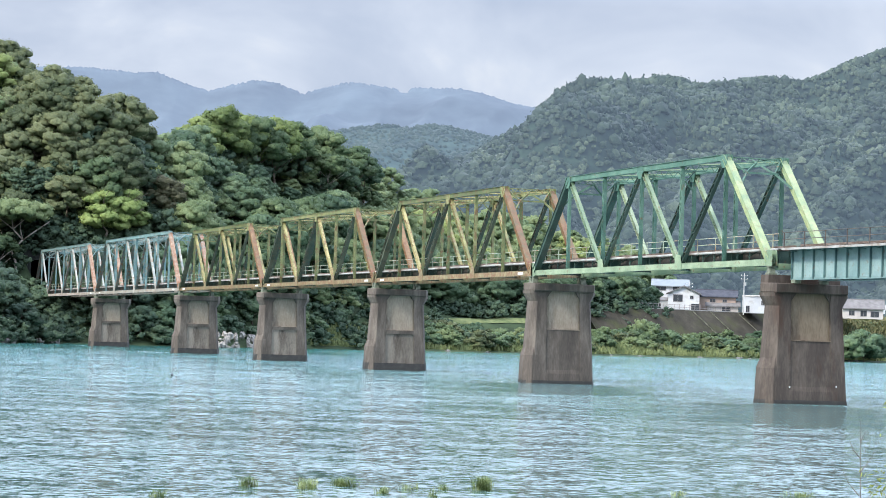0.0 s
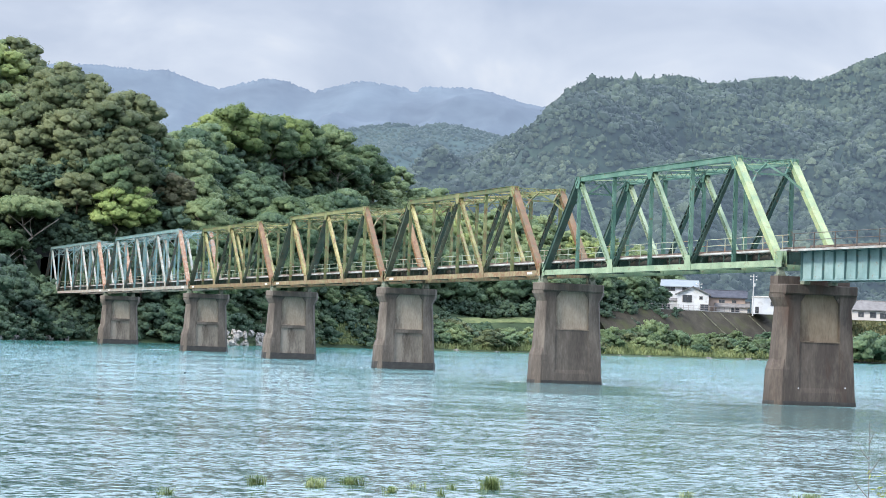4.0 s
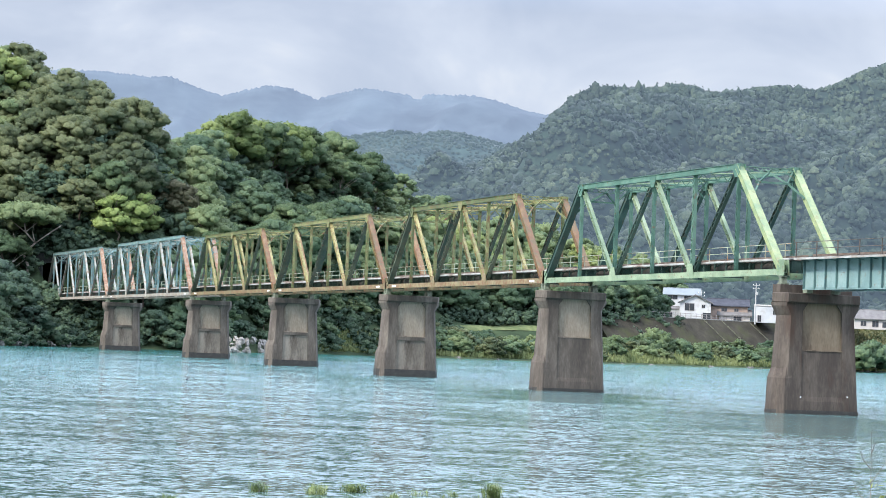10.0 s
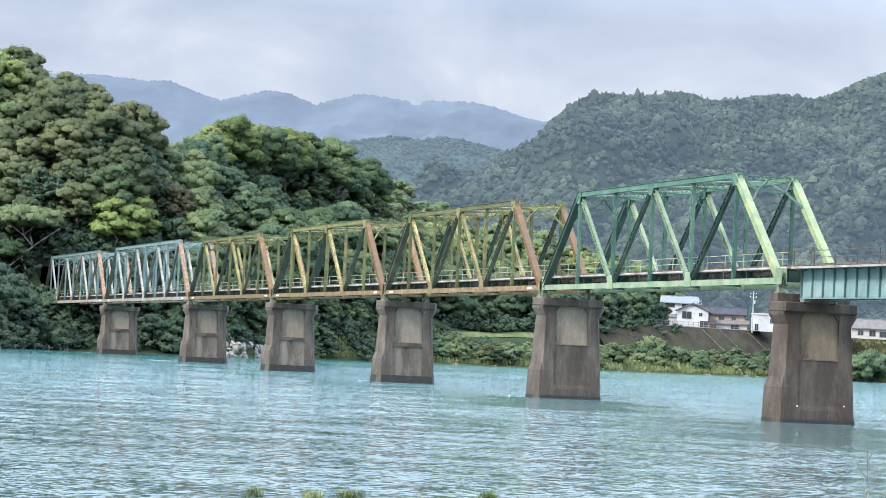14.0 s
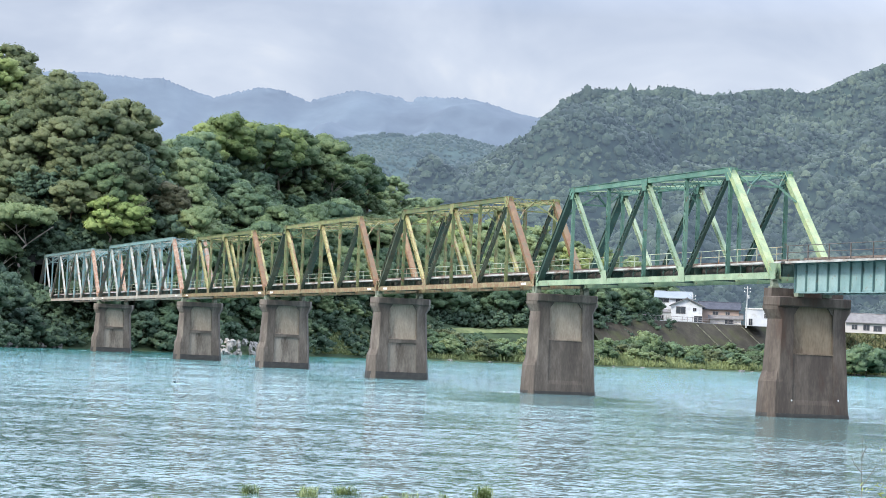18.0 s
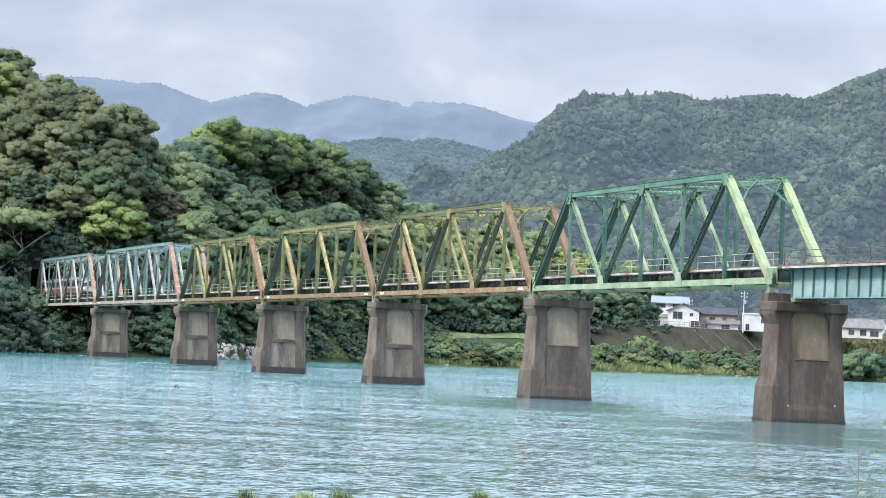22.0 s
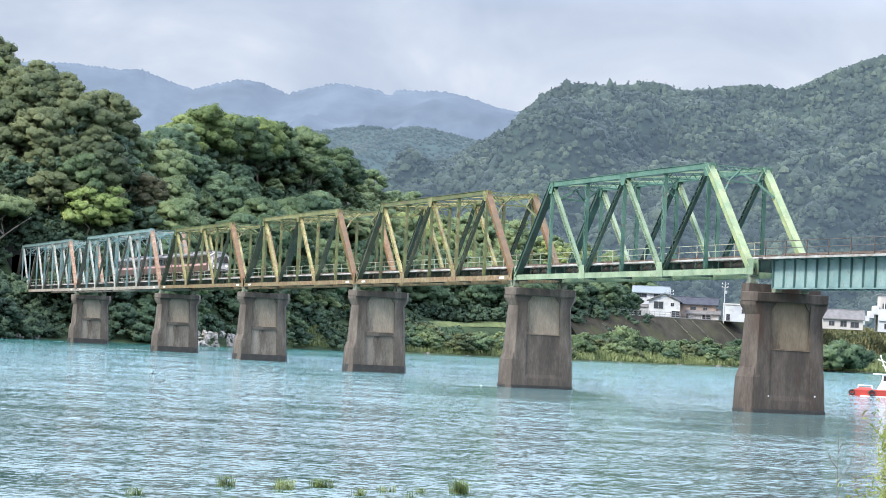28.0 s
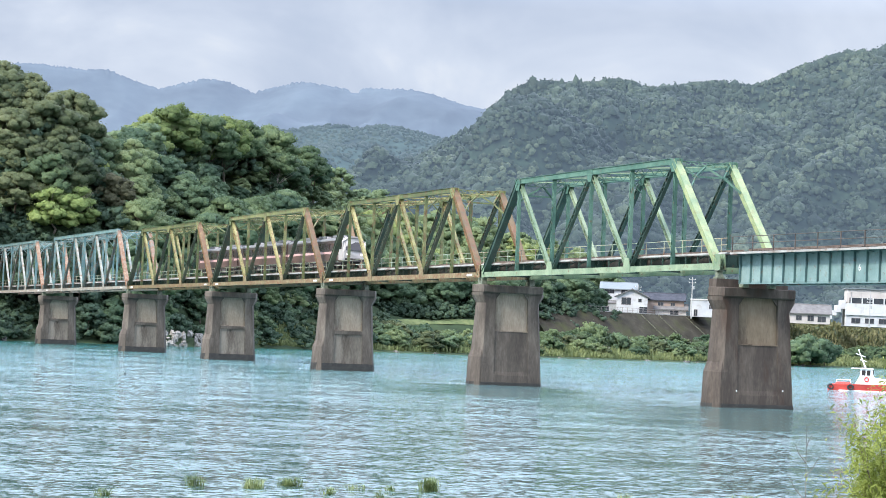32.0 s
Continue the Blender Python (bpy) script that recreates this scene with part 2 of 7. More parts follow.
    l.new(upv.outputs["Vector"], nrm.inputs[0])
    pack = n.new("ShaderNodeVectorMath")
    pack.operation = "MULTIPLY_ADD"
    l.new(nrm.outputs["Vector"], pack.inputs[0])
    pack.inputs[1].default_value = (0.5, 0.5, 0.5)
    pack.inputs[2].default_value = (0.5, 0.5, 0.5)
    nm = n.new("ShaderNodeNormalMap")
    nm.space = "WORLD"
    l.new(pack.outputs["Vector"], nm.inputs["Color"])
    l.new(nm.outputs["Normal"], b.inputs["Normal"])
    b.inputs["Roughness"].default_value = 0.075
    # clear turquoise under the far bank, greyer silt towards the near one; mid-river lightened with painted sky
    # reflection
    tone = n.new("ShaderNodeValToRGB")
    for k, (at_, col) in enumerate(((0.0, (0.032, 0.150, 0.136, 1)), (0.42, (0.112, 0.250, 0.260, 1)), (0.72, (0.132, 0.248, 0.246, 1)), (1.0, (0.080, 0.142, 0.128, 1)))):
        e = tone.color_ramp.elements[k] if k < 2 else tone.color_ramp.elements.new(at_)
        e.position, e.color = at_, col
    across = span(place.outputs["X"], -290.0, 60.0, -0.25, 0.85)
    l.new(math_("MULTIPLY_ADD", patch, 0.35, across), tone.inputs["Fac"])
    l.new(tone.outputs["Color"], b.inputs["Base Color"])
    return m


RUST = (0.15, 0.068, 0.032)


def paint(name, cols, rust=0.25, scale=0.55, tint=RUST):
    return mat(name, ((0.32, cols[0]), (0.5, cols[1]), (0.68, cols[2])), scale=scale, rough=0.5, bump=0.12, fine=9, mix2=(tint, rust, 1.9), spread=0.22)


M_WATER = water_mat("river_water")
M_GROUND = mat("wooded_soil", ((0.3, (0.018, 0.030, 0.014)), (0.5, (0.034, 0.054, 0.024)), (0.7, (0.058, 0.084, 0.036))), scale=0.08, rough=0.95, fine=1.2, bump=0.5, spec=0.2)
M_CONC = mat("stained_concrete", ((0.28, (0.055, 0.045, 0.037)), (0.5, (0.087, 0.071, 0.058)), (0.72, (0.152, 0.127, 0.102))), scale=0.7, rough=0.9, fine=7, bump=0.45, stretch=(1, 1, 0.28), mix2=((0.05, 0.04, 0.033), 0.2, 0.5), spec=0.25, spread=0.1)
M_PANEL = mat("pale_concrete", ((0.3, (0.165, 0.130, 0.095)), (0.5, (0.24, 0.194, 0.145)), (0.7, (0.32, 0.265, 0.205))), scale=0.5, rough=0.9, fine=8, bump=0.3, stretch=(1, 1, 0.3), mix2=((0.12, 0.09, 0.07), 0.22, 0.7), spec=0.25, spread=0.12)
M_PANELLOW = mat("stained_panel", ((0.3, (0.115, 0.097, 0.077)), (0.5, (0.170, 0.143, 0.114)), (0.7, (0.240, 0.205, 0.165))), scale=0.6, rough=0.9, fine=7, bump=0.35, stretch=(1, 1, 0.3), mix2=((0.06, 0.046, 0.036), 0.35, 0.6), spec=0.25, spread=0.12)
M_WETCONC = mat("wet_dark_concrete", ((0.3, (0.016, 0.015, 0.013)), (0.7, (0.045, 0.040, 0.034))), scale=1.4, rough=0.6, fine=9, bump=0.4, spec=0.4)
M_STEELDARK = mat("dark_steel", ((0.3, (0.04, 0.035, 0.03)), (0.7, (0.10, 0.08, 0.065))), scale=1.0, rough=0.65, fine=12, spec=0.4)
M_WHITE = mat("white_paint", ((0.3, (0.68, 0.68, 0.67)), (0.7, (0.84, 0.84, 0.82))), scale=0.6, rough=0.6, bump=0.05)
M_BARK = mat("bark", ((0.3, (0.07, 0.055, 0.04)), (0.7, (0.2, 0.17, 0.135))), scale=1.5, rough=0.95, fine=12, bump=0.6, stretch=(1, 1, 0.3), spec=0.2)
M_LEAF = foliage("broadleaf", (0.074, 0.120, 0.059), (0.156, 0.216, 0.102), (0.270, 0.324, 0.153), through_leaf=0.48)
M_LEAFDARK = foliage("evergreen_leaf", (0.064, 0.091, 0.048), (0.128, 0.157, 0.077), (0.212, 0.234, 0.116), through_leaf=0.48)
M_LEAFLIGHT = foliage("fresh_leaf", (0.116, 0.165, 0.059), (0.209, 0.270, 0.094), (0.330, 0.380, 0.143), through_leaf=0.48)
M_LEAFBLUE = foliage("shade_leaf", (0.056, 0.102, 0.061), (0.115, 0.178, 0.097), (0.201, 0.271, 0.138), through_leaf=0.48)
# shade of the hill on the low bank, painted into the leaf colour
M_LEAFSHADED = foliage("laurel_leaf", (0.029, 0.055, 0.039), (0.064, 0.106, 0.065), (0.123, 0.176, 0.095))
# haze over the mountain is painted in as emission, leaves and floor alike
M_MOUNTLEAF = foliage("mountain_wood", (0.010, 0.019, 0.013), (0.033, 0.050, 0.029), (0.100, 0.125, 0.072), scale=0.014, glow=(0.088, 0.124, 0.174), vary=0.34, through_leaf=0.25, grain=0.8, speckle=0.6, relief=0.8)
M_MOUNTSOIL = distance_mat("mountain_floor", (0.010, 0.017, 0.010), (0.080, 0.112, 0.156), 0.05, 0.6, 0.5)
# both farther ranges carry their haze as blue emission
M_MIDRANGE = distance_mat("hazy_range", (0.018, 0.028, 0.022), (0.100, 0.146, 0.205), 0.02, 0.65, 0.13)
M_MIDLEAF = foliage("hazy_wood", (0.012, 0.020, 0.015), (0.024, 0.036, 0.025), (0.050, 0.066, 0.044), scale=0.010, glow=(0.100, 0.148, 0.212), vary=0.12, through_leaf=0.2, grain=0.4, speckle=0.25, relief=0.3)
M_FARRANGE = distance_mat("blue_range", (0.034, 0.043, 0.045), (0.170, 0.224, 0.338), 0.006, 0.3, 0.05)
M_REED = foliage("reed", (0.15, 0.185, 0.075), (0.25, 0.28, 0.12), (0.38, 0.39, 0.20), scale=0.2, through_leaf=0.15)

# ---- mesh tools ----
class Shell:
    """Collects plain solids into one mesh."""

    def __init__(self):
        self.v, self.f = [], []

    def add(self, verts, faces):
        k = len(self.v)
        self.v += [tuple(p) for p in verts]
        self.f += [tuple(i + k for i in face) for face in faces]
        return self

    def box(self, x, y, z, sx, sy, sz):
        """A box by its centre and its sizes."""
        a, b, c = sx / 2, sy / 2, sz / 2
        vs = [(x + i * a, y + j * b, z + k * c) for i in (-1, 1) for j in (-1, 1) for k in (-1, 1)]
        return self.add(vs, [(0, 1, 3, 2), (4, 6, 7, 5), (0, 4, 5, 1), (2, 3, 7, 6), (0, 2, 6, 4), (1, 5, 7, 3)])

    def bar(self, p, q, w, d, up=(0, 0, 1)):
        """A bar from p to q, w wide and d deep along up."""
        p, q = Vector(p), Vector(q)
        t = (q - p).normalized()
        s = t.cross(Vector(up))
        s = s.normalized() if s.length > 1e-4 else t.orthogonal().normalized()
        u = s.cross(t)
        vs = [e + s * (i * w / 2) + u * (j * d / 2) for e in (p, q) for i, j in ((-1, -1), (1, -1), (1, 1), (-1, 1))]
        return self.add(vs, [(3, 2, 1, 0), (4, 5, 6, 7), (0, 1, 5, 4), (1, 2, 6, 5), (2, 3, 7, 6), (3, 0, 4, 7)])

    def tube(self, p, q, r, r2=None, n=8):
        p, q = Vector(p), Vector(q)
        t = (q - p).normalized()
        s = t.orthogonal().normalized()
        u = t.cross(s)
        r2 = r if r2 is None else r2
        vs = [p + (s * math.cos(a) + u * math.sin(a)) * r for a in [i * math.tau / n for i in range(n)]]
        vs += [q + (s * math.cos(a) + u * math.sin(a)) * r2 for a in [i * math.tau / n for i in range(n)]]
        fs = [(i, (i + 1) % n, n + (i + 1) % n, n + i) for i in range(n)]
        return self.add(vs, fs + [tuple(range(n - 1, -1, -1)), tuple(range(n, 2 * n))])

    def loft(self, rings, closed=True):
        """Rings of equal length, joined one to the next."""
        n, vs, fs = len(rings[0]), [], []
        for r in rings:
            vs += r
        for k in range(len(rings) - 1):
            fs += [(k * n + i, k * n + (i + 1) % n, (k + 1) * n + (i + 1) % n, (k + 1) * n + i) for i in range(n)]
        if closed:
            fs += [tuple(range(n - 1, -1, -1)), tuple(range((len(rings) - 1) * n, len(rings) * n))]
        return self.add(vs, fs)

    def wedge(self, outline, y0, y1):
        """An outline in x and z, made solid from y0 to y1."""
        return self.loft([[(x, y0, z) for x, z in outline], [(x, y1, z) for x, z in outline]])

    def laced(self, p, q, w, d, up, pitch=0.5):
        """Two channels with zigzag lacing on both open sides."""
        p, q = Vector(p), Vector(q)
        t = (q - p).normalized()
        s = t.cross(Vector(up)).normalized()
        u = s.cross(t)
        for i in (-1, 1):
            o = u * (i * d / 2)
            self.bar(p + o, q + o, w, 0.05, u)
        n = max(2, int((q - p).length / pitch))
        for side in (-1, 1):
            for k in range(n):
                a = p + t * ((q - p).length * k / n) + s * (side * w / 2)
                b = p + t * ((q - p).length * (k + 1) / n) + s * (side * w / 2)
                g = 1 if k % 2 else -1
                self.bar(a + u * (g * d / 2), b - u * (g * d / 2), 0.02, 0.075, u)
        return self

    def mesh(self, name, smooth=False):
        me = bpy.data.meshes.new(name)
        me.from_pydata(self.v, [], self.f)
        if smooth:
            me.polygons.foreach_set("use_smooth", [True] * len(me.polygons))
        me.update()
        return me


def part(name, shell, material, parent=None, label="", smooth=False):
    """One mesh object under a thing or under a part."""
    me = shell.mesh(name, smooth) if isinstance(shell, Shell) else shell
    if not me.materials:
        me.materials.append(material)
    ob = new(name, me)
    if parent:
        ob.parent = parent
    return tagged(ob, label)


def thing(name, m, label, category, group="", kind=""):
    ob = new(name)
    ob.matrix_world = m
    ob.empty_display_size = 0.3
    return tagged(ob, label, category, group, kind)


def array_mesh(name, verts, quads, smooth=False):
    """A mesh from number arrays: fast for many leaves."""
    me = bpy.data.meshes.new(name)
    k = quads.shape[1]
    me.vertices.add(len(verts))
    me.vertices.foreach_set("co", np.ascontiguousarray(verts, dtype=np.float32).ravel())
    me.loops.add(quads.size)
    me.loops.foreach_set("vertex_index", np.ascontiguousarray(quads, dtype=np.int32).ravel())
    me.polygons.add(len(quads))
    me.polygons.foreach_set("loop_start", np.arange(0, quads.size, k, dtype=np.int32))
    if smooth:
        me.polygons.foreach_set("use_smooth", np.ones(len(quads), dtype=bool))
    me.update(calc_edges=True)
    return me


def leaf_quads(rng, centres, normals, size, aspect=0.6, tilt=0.55):
    """One lozenge leaf at each centre, turned roughly along its normal."""
    n = len(centres)
    nn = normals + rng.normal(0, tilt, (n, 3))
    nn /= np.linalg.norm(nn, axis=1)[:, None]
    a = np.cross(nn, rng.normal(0, 1, (n, 3)))
    a /= np.linalg.norm(a, axis=1)[:, None] + 1e-9
    b = np.cross(nn, a)
    s = (size * rng.uniform(0.6, 1.35, n))[:, None]
    v = np.stack([centres - a * s * 0.5, centres + b * s * aspect * 0.5 + a * s * 0.06, centres + a * s * 0.5 - nn * s * 0.12, centres - b * s * aspect * 0.5 + a * s * 0.06], 1).reshape(-1, 3)
    return v, np.arange(4 * n).reshape(n, 4)


ICO = bmesh.new()
bmesh.ops.create_icosphere(ICO, subdivisions=1, radius=1)
ICO_V = np.array([p.co[:] for p in ICO.verts])
ICO_F = np.array([[w.index for w in g.verts] for g in ICO.faces if g.calc_center_median().z > -0.7])
ICO_ALL = np.array([[w.index for w in g.verts] for g in ICO.faces])
ICO.free()


def set_normals(me, normals):
    """Soft shading: leaves of one tuft are lit as one rounded tuft."""
    at = me.attributes.new("custom_normal", "FLOAT_VECTOR", "POINT")
    at.data.foreach_set("vector", np.ascontiguousarray(normals, dtype=np.float32).ravel())
    me.update()


def unit(v):
    return v / (np.linalg.norm(v, axis=-1, keepdims=True) + 1e-9)


def crown(seed, radius, height, lobes, tufts, leaves, leaf, base=0.35, flat=0.75, loose=1.0):
    """A domed crown of rounded boughs; each bough carries rounded tufts over a closed inner mass, each tuft a fringe of leaves.
    Returns corners, their normals and triangles."""
    rng = np.random.default_rng(seed)
    vs, ns, ts, k0 = [], [], [], 0
    up = np.array([0, 0, 1.0])
    mid_z = height * (base + (1 - base) * 0.36)
    rise = height - mid_z
    for i in range(lobes):
        u = 1 - 1.42 * (i + rng.uniform(0, 0.7)) / lobes if i else 0.96
        ang = i * 2.39996 + rng.uniform(-0.35, 0.35)
        ring = math.sqrt(max(0.0, 1 - u * u)) * rng.uniform(0.85, 1.05)
        out = unit(np.array([math.cos(ang) * ring, math.sin(ang) * ring, u + 0.1]))
        r = radius * rng.uniform(0.34, 0.50)
        reach = rng.uniform(0.56, 0.74)
        c = np.array([math.cos(ang) * ring * radius * reach, math.sin(ang) * ring * radius * reach, mid_z + u * rise * (reach + 0.02) * (1.0 if u > 0 else 0.8)])
        ax = np.array([r, r, r * flat])
        vs.append(c + ICO_V * ax * rng.uniform(0.62, 0.80, (len(ICO_V), 1)))
        ns.append(unit(0.75 * ICO_V + 0.3 * out + 0.1 * up))
        ts.append(ICO_F + k0)
        k0 += len(ICO_V)
        # tufts sit on the upper and outer side of the bough
        g = (np.arange(tufts) + 0.5) / tufts
        tz = 1 - 1.25 * g
        ta = np.arange(tufts) * 2.39996 + rng.uniform(0, 6)
        td = unit(np.stack([np.cos(ta) * np.sqrt(1 - tz ** 2), np.sin(ta) * np.sqrt(1 - tz ** 2), tz], 1) + 0.35 * out + rng.normal(0, 0.13, (tufts, 3)))
        for d0 in td:
            tc = c + d0 * ax * rng.uniform(0.66, 0.86)
            tr = r * rng.uniform(0.34, 0.54) * (13 / (tufts + 4)) ** 0.5
            tax = np.array([tr, tr, tr * 0.66])
            bias = 0.34 * d0 + 0.14 * out + 0.16 * up
            vs.append(tc + ICO_V * tax * rng.uniform(0.72, 1.06, (len(ICO_V), 1)))
            ns.append(unit(0.66 * ICO_V + bias))
            ts.append(ICO_F + k0)
            k0 += len(ICO_V)
            d = unit(rng.normal(0, 1, (leaves, 3)) + 0.55 * d0 + 0.25 * up)
            pts = tc + d * tax * rng.uniform(0.86, 1.0 + 0.26 * loose, (leaves, 1))
            v, q = leaf_quads(rng, pts, d, leaf, aspect=0.75, tilt=0.35)
            vs.append(v)
            ns.append(np.repeat(unit(0.5 * d + bias + rng.normal(0, 0.30, (leaves, 3))), 4, axis=0))
            ts.append(np.concatenate([q[:, [2, 1, 0]], q[:, [3, 2, 0]]]) + k0)
            k0 += len(v)
    return np.concatenate(vs), np.concatenate(ns), np.concatenate(ts)


def crown_mesh(name, material, *args, **kw):
    """The crown as one mesh."""
    v, n_, t = crown(*args, **kw)
    me = array_mesh(name, v, t, True)
    set_normals(me, n_)
    me.materials.append(material)
    return me


class Thicket:
    """Many small crowns joined into one mesh."""

    def __init__(self):
        self.v, self.n, self.t, self.k = [], [], [], 0

    def add(self, shape, size, turn, place):
        v, n_, t = shape
        rot = np.array(pose(0, 0, 0, 0, 0, turn).to_3x3())
        self.v.append((v * size) @ rot.T + np.array(place))
        self.n.append(n_ @ rot.T)
        self.t.append(t + self.k)
        self.k += len(v)

    def build(self, name, material, label, category):
        if not self.v:
            return None
        me = array_mesh(name, np.concatenate(self.v), np.concatenate(self.t), True)
        set_normals(me, np.concatenate(self.n))
        me.materials.append(material)
        return tagged(new(name, me), label, category, kind="stuff")


def trunk_mesh(name, seed, height, r, spread, limbs=6, lean=0.06):
    """A tapered, slightly bent trunk with limbs."""
    rng = random.Random(seed)
    s = Shell()
    pts = [Vector((0, 0, -1.2))]
    steps = 5
    for k in range(1, steps + 1):
        pts.append(Vector((rng.uniform(-1, 1) * lean * height * 0.4, rng.uniform(-1, 1) * lean * height * 0.4, height * 0.72 * k / steps)))
    for k in range(steps):
        s.tube(pts[k], pts[k + 1], r * (1 - 0.15 * k), r * (1 - 0.15 * (k + 1)), 7)
    for i in range(limbs):
        k = 2 + i % (steps - 2)
        a = i * 2.4 + rng.uniform(-0.5, 0.5)
        p = pts[k]
        m = p + Vector((math.cos(a) * spread * 0.45, math.sin(a) * spread * 0.45, height * 0.14))
        e = m + Vector((math.cos(a + 0.3) * spread * 0.4, math.sin(a + 0.3) * spread * 0.4, height * 0.12))
        s.tube(p, m, r * 0.42, r * 0.26, 5)
        s.tube(m, e, r * 0.26, r * 0.10, 5)
    return s.mesh(name, True)

# ---- land: river banks, wooded hill, terrace, mountains ----
FAR_Y = (-700, -400, -110, -40, -16, 0, 32, 62, 95, 125, 172, 250, 400, 900)
FAR_X = (40, -60, -195, -236, -256, -284, -292, -326, -343, -352, -376, -412, -480, -700)
RIDGE = ((-300, -150, 57.0), (-335, -85, 59.0), (-381, -17, 56.5), (-369, -3, 52.8), (-366, 0, 21.7), (-362, 3, 5.0), (-357, 8, 47.5), (-350, 13, 43.5), (-344, 16, 32.0), (-338, 20, 19.7), (-340, 24, 17.4), (-344, 27, 5.0), (-352, 34, 11.7), (-362, 40, 35.0), (-372, 46, 35.7), (-384, 54, 37.4), (-392, 63, 37.3), (-399, 72, 39.3), (-409, 80, 24.4), (-425, 91, 38.3), (-436, 101, 35.7), (-450, 111, 33.9), (-469, 122, 37.2), (-480, 129, 5.0), (-493, 141, 5.0), (-499, 154, 25.6), (-503, 173, 27.2), (-499, 198, 20.0), (-485, 205, 13.0), (-468, 205, 8.0))


def shore(y):
    return np.interp(y, FAR_Y, FAR_X)


def near_shore(y):
    return 74 - 0.6 * y


def smooth(a, b, x):
    t = np.clip((x - a) / (b - a), 0, 1)
    return t * t * (3 - 2 * t)


def waves(x, y, k):
    """Gentle uneven ground."""
    return (np.sin(x * 0.9 / k + 1.7) * np.cos(y * 1.1 / k + 0.4) + 0.6 * np.sin(x * 2.1 / k + y * 1.3 / k) + 0.4 * np.cos(y * 3.1 / k - x * 1.9 / k)) / 2


def ground(x, y):
    """Height of the ground, metres over the river."""
    x, y = np.asarray(x, float), np.asarray(y, float)
    inland = (shore(y) - x) * 0.86
    z = np.clip(inland * 0.16, -2.5, 3.2) + 0.4 * waves(x, y, 9) * smooth(0, 10, inland)
    z = z + 9.2 * smooth(23, 35, inland) * smooth(120, 150, y)
    z = z + 5.0 * smooth(17, 27, inland) * smooth(70, 84, y) * (1 - smooth(140, 152, y))
    hill = np.zeros_like(z)
    nodes = np.array(RIDGE, float)
    for p, q in zip(nodes[:-1], nodes[1:]):
        d = q[:2] - p[:2]
        t = np.clip(((x - p[0]) * d[0] + (y - p[1]) * d[1]) / (d @ d), 0, 1)
        dist = np.hypot(x - p[0] - t * d[0], y - p[1] - t * d[1])
        wide = 33 - 3 * smooth(76, 98, y)
        hill = np.maximum(hill, (p[2] + t * (q[2] - p[2])) * np.exp(-((dist / wide) ** 2)))
    z = np.where(inland > 0, np.maximum(z, z * 0.4 + hill * smooth(-2, 14, inland)), z)
    # the line's cutting into the hill
    cut = (np.abs(y - 2.41) < 4.0) & (inland > 0)
    z = np.where(cut & (x > -321.5), np.minimum(z, 8.6), z)
    z = np.where(cut & (x <= -321.5) & (x > -327.5), np.minimum(z, 17.0), z)
    z = np.where((np.abs(y - 2.41) < 9) & (x < -430), np.maximum(z, np.minimum(7.3, 12.5 - 0.9 * np.abs(y - 2.41))), z)
    back = (x - near_shore(y)) * 0.86
    z = np.where(back > -16, np.maximum(z, np.clip(back * 0.10, -2.5, 2.85) + 0.15 * waves(x, y, 6) * smooth(2, 12, back)), z)
    return z


def sheet(name, xs, ys, material, drop=None):
    gx, gy = np.meshgrid(xs, ys, indexing="ij")
    gz = ground(gx, gy)
    n, k = gx.shape
    v = np.stack([gx, gy, gz], -1).reshape(-1, 3)
    i = np.arange(n * k).reshape(n, k)
    q = np.stack([i[:-1, :-1], i[1:, :-1], i[1:, 1:], i[:-1, 1:]], -1).reshape(-1, 4)
    if drop is not None:
        q = q[~drop(v[q].mean(1))]
    me = array_mesh(name, v, q, True)
    me.materials.append(material)
    return new(name, me)


XS = np.concatenate([np.linspace(-4600, -700, 12), np.arange(-600, -470, 10), np.arange(-460, -180, 3.0), np.arange(-178, 40, 12), np.arange(40, 170, 4.0), np.linspace(180, 500, 12), np.linspace(700, 4600, 8)])
YS = np.concatenate([np.linspace(-4600, -500, 10), np.arange(-420, -150, 15), np.arange(-140, 330, 3.0), np.arange(340, 620, 20), np.linspace(700, 4600, 10)])
tagged(sheet("ground", XS, YS, M_GROUND, drop=lambda c: (np.abs(c[:, 1] - 2.41) < 3.3) & (c[:, 0] < -319) & (c[:, 0] > -326) & (c[:, 2] > 9.2) & (c[:, 2] < 16.5)), "dark wooded soil and grass of the river banks", "ground", kind="structure")

water = part("water", Shell().add([(-900, -1000, 0), (420, -1000, 0), (420, 1100, 0), (-900, 1100, 0)], [(0, 1, 2, 3)]), M_WATER)
tagged(water, "rippled turquoise river water flowing past the piers", "water", kind="structure")


